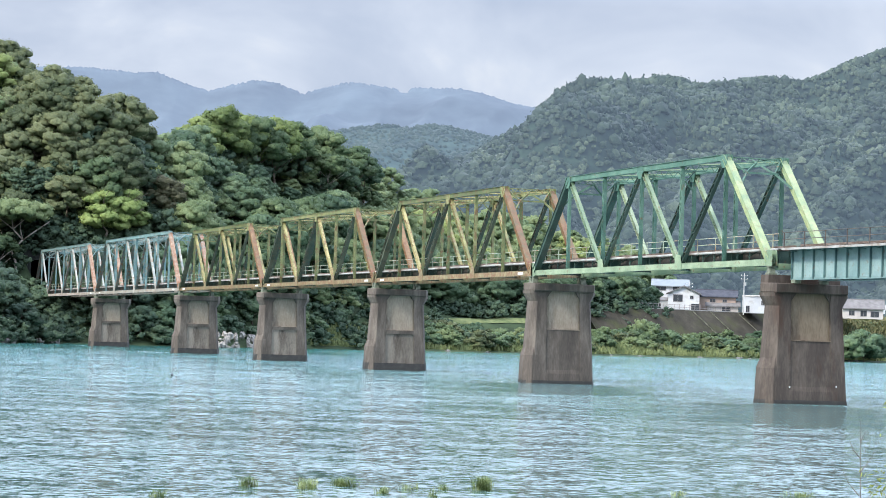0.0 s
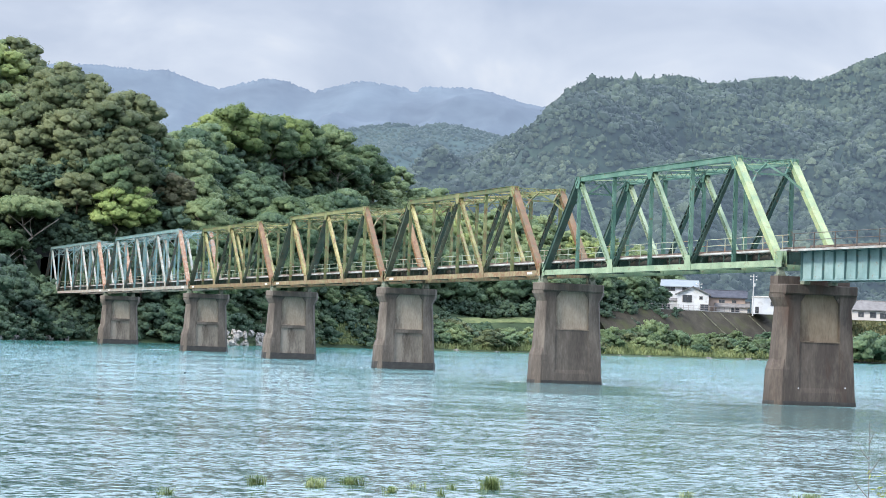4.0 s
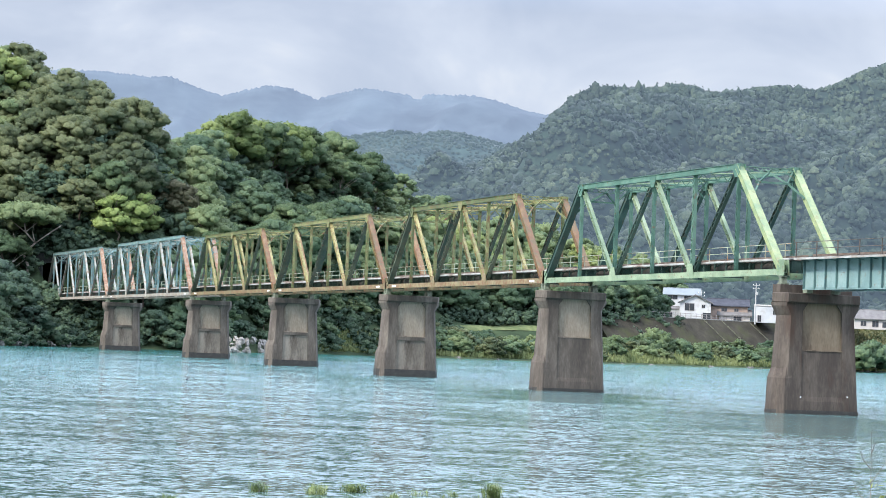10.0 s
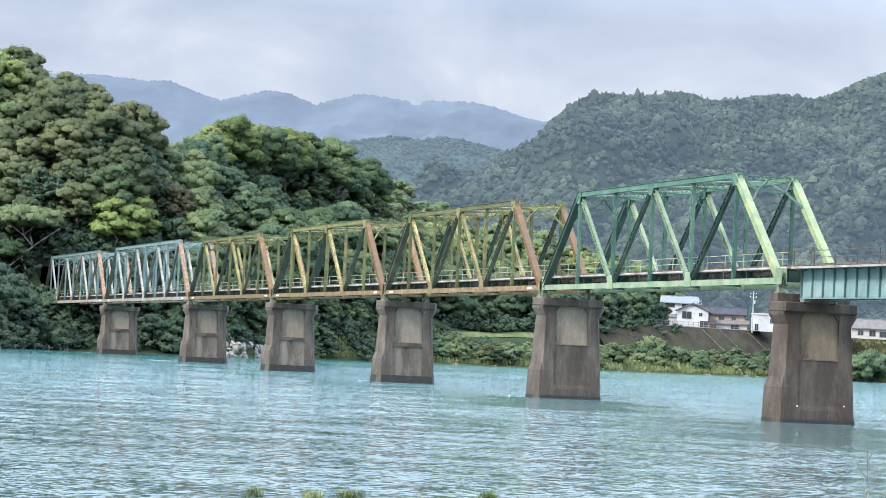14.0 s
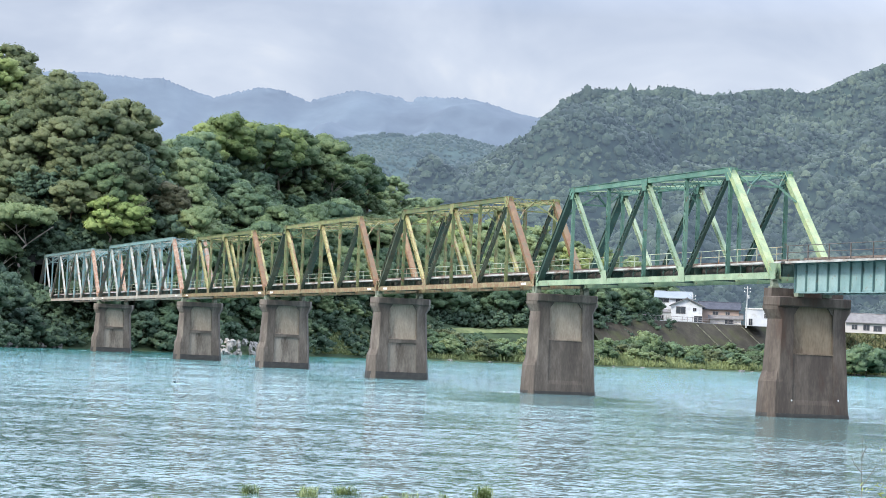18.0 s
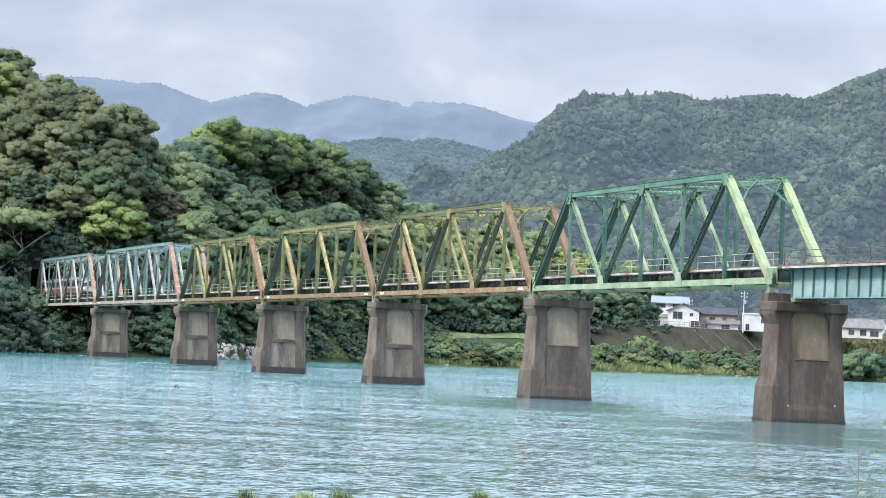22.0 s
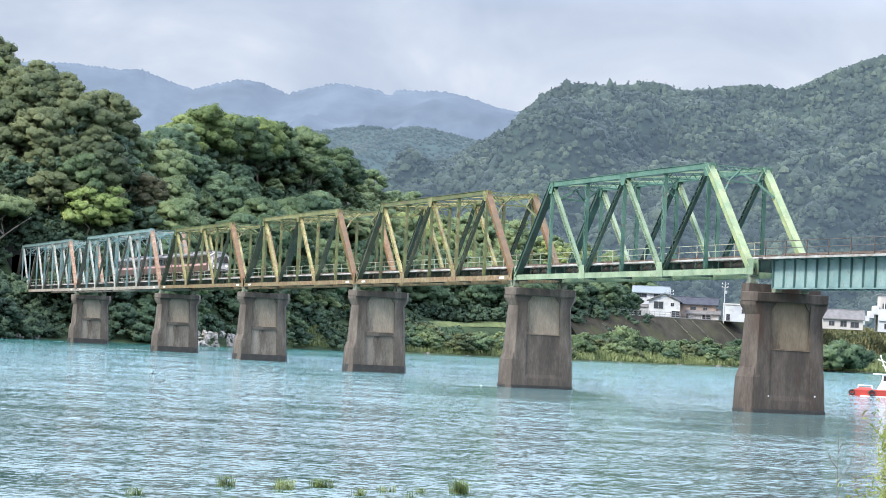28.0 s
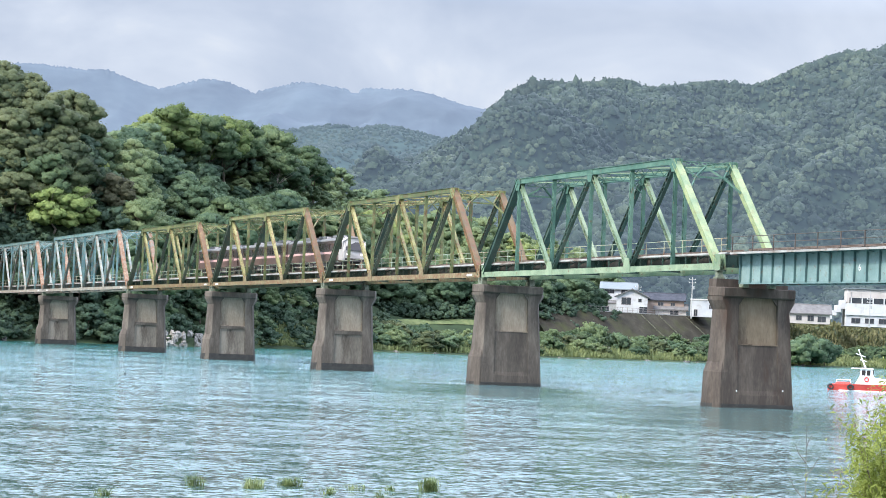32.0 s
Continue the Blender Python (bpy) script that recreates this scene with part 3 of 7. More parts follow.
def range_sheet(name, crest, foot, material, bumps, label, rows=26, cols=160, top=0.0, seed=1, kind="structure", power=1.25, rough=0.0, relief=0.17, ribs=0.0, pitch=90.0):
    """A mountain range: a crest line of summits set to fit the camera's skyline, falling to its foot towards the
    camera. crest: (x, y, z), foot: metres along the fall.
    """
    cr = np.array(crest, float)
    along = np.concatenate([[0], np.cumsum(np.hypot(np.diff(cr[:, 0]), np.diff(cr[:, 1])))])
    s = np.linspace(0, along[-1], cols)
    line = np.stack([np.interp(s, along, cr[:, k]) for k in range(3)], 1)
    rng = np.random.default_rng(seed)
    for k in range(2):
        line[1:-1, 2] = 0.25 * line[:-2, 2] + 0.5 * line[1:-1, 2] + 0.25 * line[2:, 2]
    line[:, 2] += top
    # small notches stay on the crest and do not run down the slope
    even = np.convolve(np.pad(line[:, 2], 12, mode="edge"), np.ones(25) / 25, mode="valid")
    fall = np.array(EYE[:2]) - line[:, :2]
    fall /= np.linalg.norm(fall, axis=1)[:, None]
    r = np.concatenate([[-0.25, -0.1], np.linspace(0, 1, rows)])
    v = np.zeros((len(r), cols, 3))
    for i, t in enumerate(r):
        v[i, :, :2] = line[:, :2] + fall * foot * t
        h = (1 - abs(t)) ** power if t >= 0 else (1 - 1.5 * abs(t))
        v[i, :, 2] = 2 + (line[:, 2] * (1 - min(1, 70 * max(0, t))) + even * min(1, 70 * max(0, t))) * h
    x, y = v[..., 0], v[..., 1]
    spur = waves(x + 40 * waves(y, x, 300), y, bumps) + 0.5 * waves(y, x, bumps * 0.4)
    amp = np.array([0 if t <= 0 else min(1, 4 * t) * (1 - t) ** 0.5 for t in r])[:, None]
    v[..., 2] += spur * amp * line[:, 2].mean() * relief
    # spurs run down from the crest, with gullies between
    run = np.concatenate([[0], np.cumsum(np.hypot(np.diff(line[:, 0]), np.diff(line[:, 1])))])[None, :] + 0 * x
    down = r[:, None] + 0 * x
    phase = run / pitch + 1.1 * down * foot / (6 * pitch) + 0.5 * waves(x, y, pitch * 1.6)
    v[..., 2] += ribs * amp * (0.75 - np.abs(np.sin(math.pi * phase)) + 0.45 * (0.6 - np.abs(np.sin(math.pi * (2.3 * phase + 0.4 + 0.8 * down)))))
    v[:3, :, 2] += rng.normal(0, 1, (1, v.shape[1])) * rough
    n, k = v.shape[:2]
    idx = np.arange(n * k).reshape(n, k)
    q = np.stack([idx[:-1, :-1], idx[1:, :-1], idx[1:, 1:], idx[:-1, 1:]], -1).reshape(-1, 4)
    me = array_mesh(name, v.reshape(-1, 3), q, True)
    me.materials.append(material)
    ob = tagged(new(name, me), label, "mountain", kind=kind)
    return ob, v


MOUNT = ((-1215, 215, 60), (-1190, 300, 72), (-1172, 366, 92), (-1163, 392, 98), (-1151, 423, 113), (-1147, 434, 124), (-1141, 449, 143), (-1134, 466, 153), (-1127, 483, 149), (-1113, 514, 154), (-1106, 528, 146), (-1097, 545, 151), (-1088, 563, 155), (-1078, 582, 149), (-1067, 604, 164), (-1056, 623, 172), (-1041, 648, 176), (-1000, 720, 182), (-930, 830, 170))
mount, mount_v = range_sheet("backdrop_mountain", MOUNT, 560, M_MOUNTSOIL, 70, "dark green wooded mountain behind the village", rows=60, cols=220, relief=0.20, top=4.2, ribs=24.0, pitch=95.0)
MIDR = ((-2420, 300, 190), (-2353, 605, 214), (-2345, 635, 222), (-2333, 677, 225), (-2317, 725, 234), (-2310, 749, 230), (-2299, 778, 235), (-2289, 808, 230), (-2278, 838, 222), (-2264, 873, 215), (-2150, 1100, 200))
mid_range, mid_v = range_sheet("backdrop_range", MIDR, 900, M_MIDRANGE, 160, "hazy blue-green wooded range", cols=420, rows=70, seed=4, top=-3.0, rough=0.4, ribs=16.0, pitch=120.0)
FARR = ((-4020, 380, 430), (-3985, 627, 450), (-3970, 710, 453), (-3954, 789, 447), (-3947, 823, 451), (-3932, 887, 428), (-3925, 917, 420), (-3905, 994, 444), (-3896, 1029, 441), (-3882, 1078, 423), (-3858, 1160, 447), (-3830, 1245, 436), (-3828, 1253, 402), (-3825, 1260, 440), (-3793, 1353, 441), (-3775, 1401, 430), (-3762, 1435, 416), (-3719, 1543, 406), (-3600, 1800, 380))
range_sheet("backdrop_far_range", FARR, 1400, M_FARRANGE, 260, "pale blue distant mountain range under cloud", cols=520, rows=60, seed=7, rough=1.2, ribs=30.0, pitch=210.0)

# ---- the railway bridge ----
L1, L2, GAP, WIDE = 46.8, 63.58, 0.65, 4.82
GRADE = 0.00428
PIERS = [0.0]
for k_ in range(6):
    PIERS.append(PIERS[-1] - ((L1 if k_ < 4 else L2) + GAP))


def chord_z(x):
    """Height of the bottom chord along the gently climbing bridge."""
    return 10.37 + GRADE * x


def truss_span(x0, length, panels, high, paints, label, fine):
    """A through truss; its own space begins at the end nearer the girder. paints: chord, lit post, end post, shaded
    members.
    """
    chord, post, endp, shadep = paints
    sp = thing("truss_span", pose(x0, 0, chord_z(x0), 0, -math.degrees(math.atan(GRADE)), 0), label, "bridge span", "truss spans of the bridge")
    step = length / panels
    nb = lambda k, y: (-k * step, y, 0.0)
    nt = lambda k, y: (-k * step, y, high)
    # chords and webs, side by side
    low_paint = M_RUSTCHORD if paints is OLIVES else (M_TANCHORD if paints is BLUES else post)
    for y in (0.0, WIDE):
        s = Shell()
        s.bar(nb(-0.03, y), nb(panels + 0.03, y), 0.36, 0.06, (0, 0, 1))
        for o in (-0.17, 0.17):
            s.bar((0.15, y + o, 0.03), (-length - 0.15, y + o, 0.03), 0.04, 0.46, (0, 0, 1))
        s.bar((0.15, y, 0.26), (-length - 0.15, y, 0.26), 0.40, 0.03, (0, 0, 1))
        part("bottom_chord", s, low_paint, sp)
        s = Shell()
        s.bar(nt(0.96, y), nt(panels - 0.96, y), 0.40, 0.44)
        s.bar((-0.96 * step, y, high + 0.235), (-(panels - 0.96) * step, y, high + 0.235), 0.56, 0.03)
        s.bar((-0.96 * step, y, high - 0.20), (-(panels - 0.96) * step, y, high - 0.20), 0.50, 0.03)
        part("top_chord", s, chord, sp)
        for a, b, m in ((nb(0, y), nt(1, y), endp), (nb(panels, y), nt(panels - 1, y), shadep)):
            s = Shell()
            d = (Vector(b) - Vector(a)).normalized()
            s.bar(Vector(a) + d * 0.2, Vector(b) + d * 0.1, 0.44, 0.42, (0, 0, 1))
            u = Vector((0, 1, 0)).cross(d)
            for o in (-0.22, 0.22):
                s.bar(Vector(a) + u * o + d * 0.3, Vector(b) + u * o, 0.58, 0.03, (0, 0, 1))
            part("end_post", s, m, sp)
        for k in range(1, panels):
            s = Shell()
            a, b = nb(k, y), nt(k, y)
            if fine:
                s.laced((a[0], y, 0.2), (b[0], y, high - 0.2), 0.26, 0.30 if k % 2 == 0 else 0.22, (1, 0, 0), 0.42)
            else:
                s.bar((a[0], y, 0.2), (b[0], y, high - 0.2), 0.24, 0.26, (1, 0, 0))
            part("vertical_post", s, chord, sp)
        for k in range(1, panels - 1):
            a, b = (nt(k, y), nb(k + 1, y)) if k % 2 else (nb(k, y), nt(k + 1, y))
            s = Shell()
            d = (Vector(b) - Vector(a)).normalized()
            if fine:
                s.laced(Vector(a) + d * 0.3, Vector(b) - d * 0.3, 0.30, 0.36, (0, 0, 1), 0.5)
                s.bar(Vector(a) + d * 0.3, Vector(b) - d * 0.3, 0.03, 0.36, (0, 0, 1))
            else:
                s.bar(Vector(a) + d * 0.3, Vector(b) - d * 0.3, 0.30, 0.32, (0, 0, 1))
            # light painted in: one slant gets the shaded colour, the other the lit
            part("diagonal", s, shadep if k % 2 else post, sp)
        for k in range(0, panels + 1):
            if k % 2 == 0:
                s = Shell()
                x = -k * step
                for o in (-0.215, 0.215):
                    lo, hi = (0.62, 0.40) if 0 < k < panels else (0.55, 0.45)
                    s.wedge([(x - lo, -0.24), (x + lo, -0.24), (x + lo, 0.25), (x + hi, 0.95), (x - hi, 0.95), (x - lo, 0.25)], y + o - 0.012, y + o + 0.012)
                part("gusset_plate", s, low_paint, sp)
            elif 0 < k < panels:
                s = Shell()
                x = -k * step
                for o in (-0.235, 0.235):
                    s.wedge([(x - 0.6, high + 0.2), (x + 0.6, high + 0.2), (x + 0.6, high - 0.25), (x + 0.3, high - 0.8), (x - 0.3, high - 0.8), (x - 0.6, high - 0.25)], y + o - 0.012, y + o + 0.012)
                part("gusset_plate", s, chord, sp)
    # cross frames between the two sides
    for k in range(0, panels + 1):
        x = -k * step
        s = Shell()
        s.box(x, WIDE / 2, 0.45, 0.02, WIDE - 0.4, 0.9)
        s.box(x, WIDE / 2, 0.0, 0.26, WIDE - 0.4, 0.03)
        s.box(x, WIDE / 2, 0.9, 0.26, WIDE - 0.4, 0.03)
        for j in range(5):
            s.box(x, 0.6 + j * (WIDE - 1.2) / 4, 0.45, 0.2, 0.02, 0.86)
        # shade under the deck is put into the beam's colour
        part("floor_beam", s, shadep, sp)
        if 0 < k < panels and k not in (1, panels - 1):
            s = Shell()
            for z in (high, high - 0.55):
                s.bar((x, 0.2, z), (x, WIDE - 0.2, z), 0.12, 0.08)
            for j in range(10):
                ya, yb = 0.25 + j * (WIDE - 0.5) / 10, 0.25 + (j + 1) * (WIDE - 0.5) / 10
                g = (0, -0.55) if j % 2 else (-0.55, 0)
                s.bar((x, ya, high + g[0]), (x, yb, high + g[1]), 0.03, 0.07)
            for sy, ey in ((0.2, 1.1), (WIDE - 0.2, WIDE - 1.1)):
                s.bar((x, sy, high - 1.5), (x, ey, high - 0.55), 0.09, 0.09)
            part("sway_frame", s, chord, sp)
    for k, sgn in ((1, 1), (panels - 1, -1)):
        # portal in the slope of the end posts
        x = -k * step
        slope = lambda dz: x + sgn * step * dz / high
        s = Shell()
        low = 1.15
        s.bar((x, 0.2, high + 0.08), (x, WIDE - 0.2, high + 0.08), 0.22, 0.06)
        s.bar((slope(0.32), 0.2, high - 0.32), (slope(0.32), WIDE - 0.2, high - 0.32), 0.12, 0.06)
        for j in range(12):
            ya, yb = 0.25 + j * (WIDE - 0.5) / 12, 0.25 + (j + 1) * (WIDE - 0.5) / 12
            g = (0, 0.32) if j % 2 else (0.32, 0)
            s.bar((slope(g[0]), ya, high + 0.06 - g[0]), (slope(g[1]), yb, high + 0.06 - g[1]), 0.03, 0.07)
        s.bar((slope(low), 0.9, high - low), (slope(low), WIDE - 0.9, high - low), 0.16, 0.14)
        part("portal_strut", s, chord, sp)
        for ya, za, yb, zb in ((0.2, 0.1, 1.2, low), (1.2, low, WIDE / 2, 0.3), (WIDE / 2, 0.3, WIDE - 1.2, low), (WIDE - 1.2, low, WIDE - 0.2, 0.1), (0.2, 2.3, 1.2, low), (WIDE - 0.2, 2.3, WIDE - 1.2, low)):
            part("portal_brace", Shell().bar((slope(za), ya, high - za), (slope(zb), yb, high - zb), 0.12, 0.15), chord, sp)
    for k in range(1, panels - 1):
        for ya, yb in ((0.1, WIDE - 0.1), (WIDE - 0.1, 0.1)):
            part("lateral_brace", Shell().bar((-k * step, ya, high - 0.05 + (0.03 if ya < 1 else -0.05)), (-(k + 1) * step, yb, high - 0.05 + (0.03 if ya < 1 else -0.05)), 0.10, 0.08), post, sp)
    # floor and track
    for y in (WIDE / 2 - 0.8, WIDE / 2 + 0.8):
        s = Shell()
        s.box(-length / 2, y, 0.62, length, 0.02, 0.62)
        s.box(-length / 2, y, 0.32, length, 0.24, 0.03)
        s.box(-length / 2, y, 0.945, length, 0.24, 0.03)
        part("stringer", s, M_STEELDARK, sp, "dark rusty steel stringer")
    for y in (WIDE / 2 - 0.56, WIDE / 2 + 0.56):
        s = Shell()
        s.box(-length / 2, y, 1.20, length + GAP, 0.13, 0.03)
        s.box(-length / 2, y, 1.27, length + GAP, 0.03, 0.12)
        s.box(-length / 2, y, 1.335, length + GAP, 0.07, 0.05)
        part("rail", s, M_RAIL, sp, "worn steel running rail")
    timber = Shell().box(0, WIDE / 2, 1.07, 0.2, 2.3, 0.2).mesh("sleeper")
    for j in range(int((length + GAP) / 0.62)):
        part("sleeper", timber, M_SLEEPER, sp).matrix_basis = pose(GAP / 2 - 0.3 - j * 0.62, 0, 0)
    s = Shell()
    s.box(-length / 2, 0.72, 1.05, length + GAP, 0.75, 0.05)
    s.box(-length / 2, 0.34, 1.03, length + GAP, 0.05, 0.14)
    part("walkway", s, M_WALK, sp, "pale grey maintenance walkway")
    for j in range(int(length / 2.0) + 1):
        s = Shell()
        s.bar((-j * 2.0 - 0.3, 0.30, 0.55), (-j * 2.0 - 0.3, 1.05, 0.98), 0.07, 0.07)
        s.box(-j * 2.0 - 0.3, 0.40, 0.62, 0.08, 0.08, 0.8)
        part("walkway_bracket", s, shadep, sp)
    s = Shell()
    s.tube((GAP / 2, 0.26, 0.98), (-length - GAP / 2, 0.26, 0.98), 0.075, n=6)
    part("cable_duct", s, M_WALK, sp, "pale grey cable duct")
    for z in (1.65, 2.15):
        part("handrail", Shell().tube((GAP / 2, 0.42, z), (-length - GAP / 2, 0.42, z), 0.028, n=6), M_HANDRAIL, sp)
    for j in range(int(length / 3.2) + 1):
        part("rail_post", Shell().box(-j * 3.2 - 0.6, 0.42, 1.6, 0.055, 0.055, 1.15), M_HANDRAIL, sp)
    for x in (0.0, -length):
        for y in (0.0, WIDE):
            s = Shell()
            s.box(x, y, -0.30, 0.5, 0.5, 0.09)
            s.wedge([(x - 0.28, -0.80), (x + 0.28, -0.80), (x + 0.12, -0.34), (x - 0.12, -0.34)], y - 0.24, y + 0.24)
            s.box(x, y, -0.84, 0.62, 0.66, 0.09)
            part("bearing_shoe", s, M_BEARING, sp, "grimy cast steel bearing shoe")
    for j in (0.055, 0.945) if paints is not GREENS else ():
        part("marker_plate", Shell().box(-length * j, -0.215, 0.03, 1.25, 0.012, 0.20), M_WHITE, sp, "small plain white plate")
    return sp


M_RAIL = mat("rail_steel", ((0.3, (0.16, 0.10, 0.07)), (0.7, (0.30, 0.24, 0.2))), rough=0.45, metal=0.6, scale=2)
M_SLEEPER = mat("old_timber", ((0.3, (0.05, 0.04, 0.032)), (0.7, (0.14, 0.11, 0.09))), rough=0.95, scale=1.5, spread=0.3)
M_WALK = mat("galvanised_walk", ((0.3, (0.22, 0.22, 0.20)), (0.7, (0.38, 0.37, 0.34))), rough=0.7, scale=0.8, mix2=((0.14, 0.09, 0.06), 0.4, 0.4))
M_HANDRAIL = mat("faded_rail_paint", ((0.3, (0.20, 0.25, 0.18)), (0.7, (0.34, 0.39, 0.28))), rough=0.6, scale=0.7, mix2=((0.28, 0.13, 0.06), 0.35, 0.7))
M_BEARING = mat("bearing_iron", ((0.3, (0.06, 0.075, 0.05)), (0.7, (0.20, 0.22, 0.15))), rough=0.7, scale=3)
# lit and shaded copies of each paint: light goes into the colour
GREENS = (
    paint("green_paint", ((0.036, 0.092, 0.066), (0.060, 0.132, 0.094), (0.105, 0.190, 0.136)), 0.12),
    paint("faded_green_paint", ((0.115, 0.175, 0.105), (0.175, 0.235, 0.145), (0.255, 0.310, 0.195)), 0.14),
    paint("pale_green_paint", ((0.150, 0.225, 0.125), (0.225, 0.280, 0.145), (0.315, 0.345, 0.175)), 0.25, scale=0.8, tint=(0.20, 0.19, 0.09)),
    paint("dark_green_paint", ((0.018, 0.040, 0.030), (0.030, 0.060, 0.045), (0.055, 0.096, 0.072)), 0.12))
OLIVES = (
    paint("olive_paint", ((0.072, 0.095, 0.036), (0.128, 0.150, 0.056), (0.212, 0.212, 0.088)), 0.34),
    paint("olive_post_paint", ((0.142, 0.145, 0.056), (0.235, 0.220, 0.086), (0.355, 0.310, 0.138)), 0.38),
    paint("rusted_post", ((0.100, 0.080, 0.036), (0.165, 0.098, 0.040), (0.225, 0.142, 0.062)), 0.5, scale=1.1, tint=(0.140, 0.060, 0.026)),
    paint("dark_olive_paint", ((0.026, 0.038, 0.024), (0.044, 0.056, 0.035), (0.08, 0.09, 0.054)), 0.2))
M_RUSTCHORD = paint("rust_streaked_chord", ((0.125, 0.130, 0.066), (0.190, 0.168, 0.088), (0.27, 0.228, 0.125)), 0.55, tint=(0.17, 0.078, 0.036))
M_TANCHORD = paint("chalky_tan_chord", ((0.22, 0.20, 0.17), (0.30, 0.28, 0.235), (0.38, 0.36, 0.31)), 0.35, tint=(0.26, 0.16, 0.10))
BLUES = (
    paint("blue_grey_paint", ((0.080, 0.160, 0.158), (0.128, 0.225, 0.218), (0.215, 0.315, 0.295)), 0.30, tint=(0.25, 0.17, 0.11)),
    paint("pale_post_paint", ((0.17, 0.225, 0.21), (0.27, 0.30, 0.265), (0.39, 0.39, 0.34)), 0.42, tint=(0.24, 0.15, 0.095)),
    paint("orange_rust_post", ((0.17, 0.165, 0.135), (0.25, 0.18, 0.12), (0.33, 0.235, 0.155)), 0.55, scale=1.1, tint=(0.20, 0.082, 0.036)),
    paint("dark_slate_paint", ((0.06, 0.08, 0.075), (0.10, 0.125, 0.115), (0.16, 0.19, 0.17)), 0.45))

SPANS = (
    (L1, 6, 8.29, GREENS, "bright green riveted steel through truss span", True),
    (L1, 6, 8.29, OLIVES, "olive green truss span with orange rusted end posts", True),
    (L1, 6, 8.29, OLIVES, "olive green truss span with reddish rusted end posts", True),
    (L1, 6, 8.29, OLIVES, "faded olive truss span streaked with rust", True),
    (L2, 8, 8.85, BLUES, "faded blue-grey truss span with orange rusted end posts", True),
    (L2, 8, 8.85, BLUES, "faded blue-grey truss span running into the trees", False))
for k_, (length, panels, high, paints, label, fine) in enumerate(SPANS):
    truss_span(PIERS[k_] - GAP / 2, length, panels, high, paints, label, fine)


# the pier under the girder gets darkened, browner copies of concrete and panel
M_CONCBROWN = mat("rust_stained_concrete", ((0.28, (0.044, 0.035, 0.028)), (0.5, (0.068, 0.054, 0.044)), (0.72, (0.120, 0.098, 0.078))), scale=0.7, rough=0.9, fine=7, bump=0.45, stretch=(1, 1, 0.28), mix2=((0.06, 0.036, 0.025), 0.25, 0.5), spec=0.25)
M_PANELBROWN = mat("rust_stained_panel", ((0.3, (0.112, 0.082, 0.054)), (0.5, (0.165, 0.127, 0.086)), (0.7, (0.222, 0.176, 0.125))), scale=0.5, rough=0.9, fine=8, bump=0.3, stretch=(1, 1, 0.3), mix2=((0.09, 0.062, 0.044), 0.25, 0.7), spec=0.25)


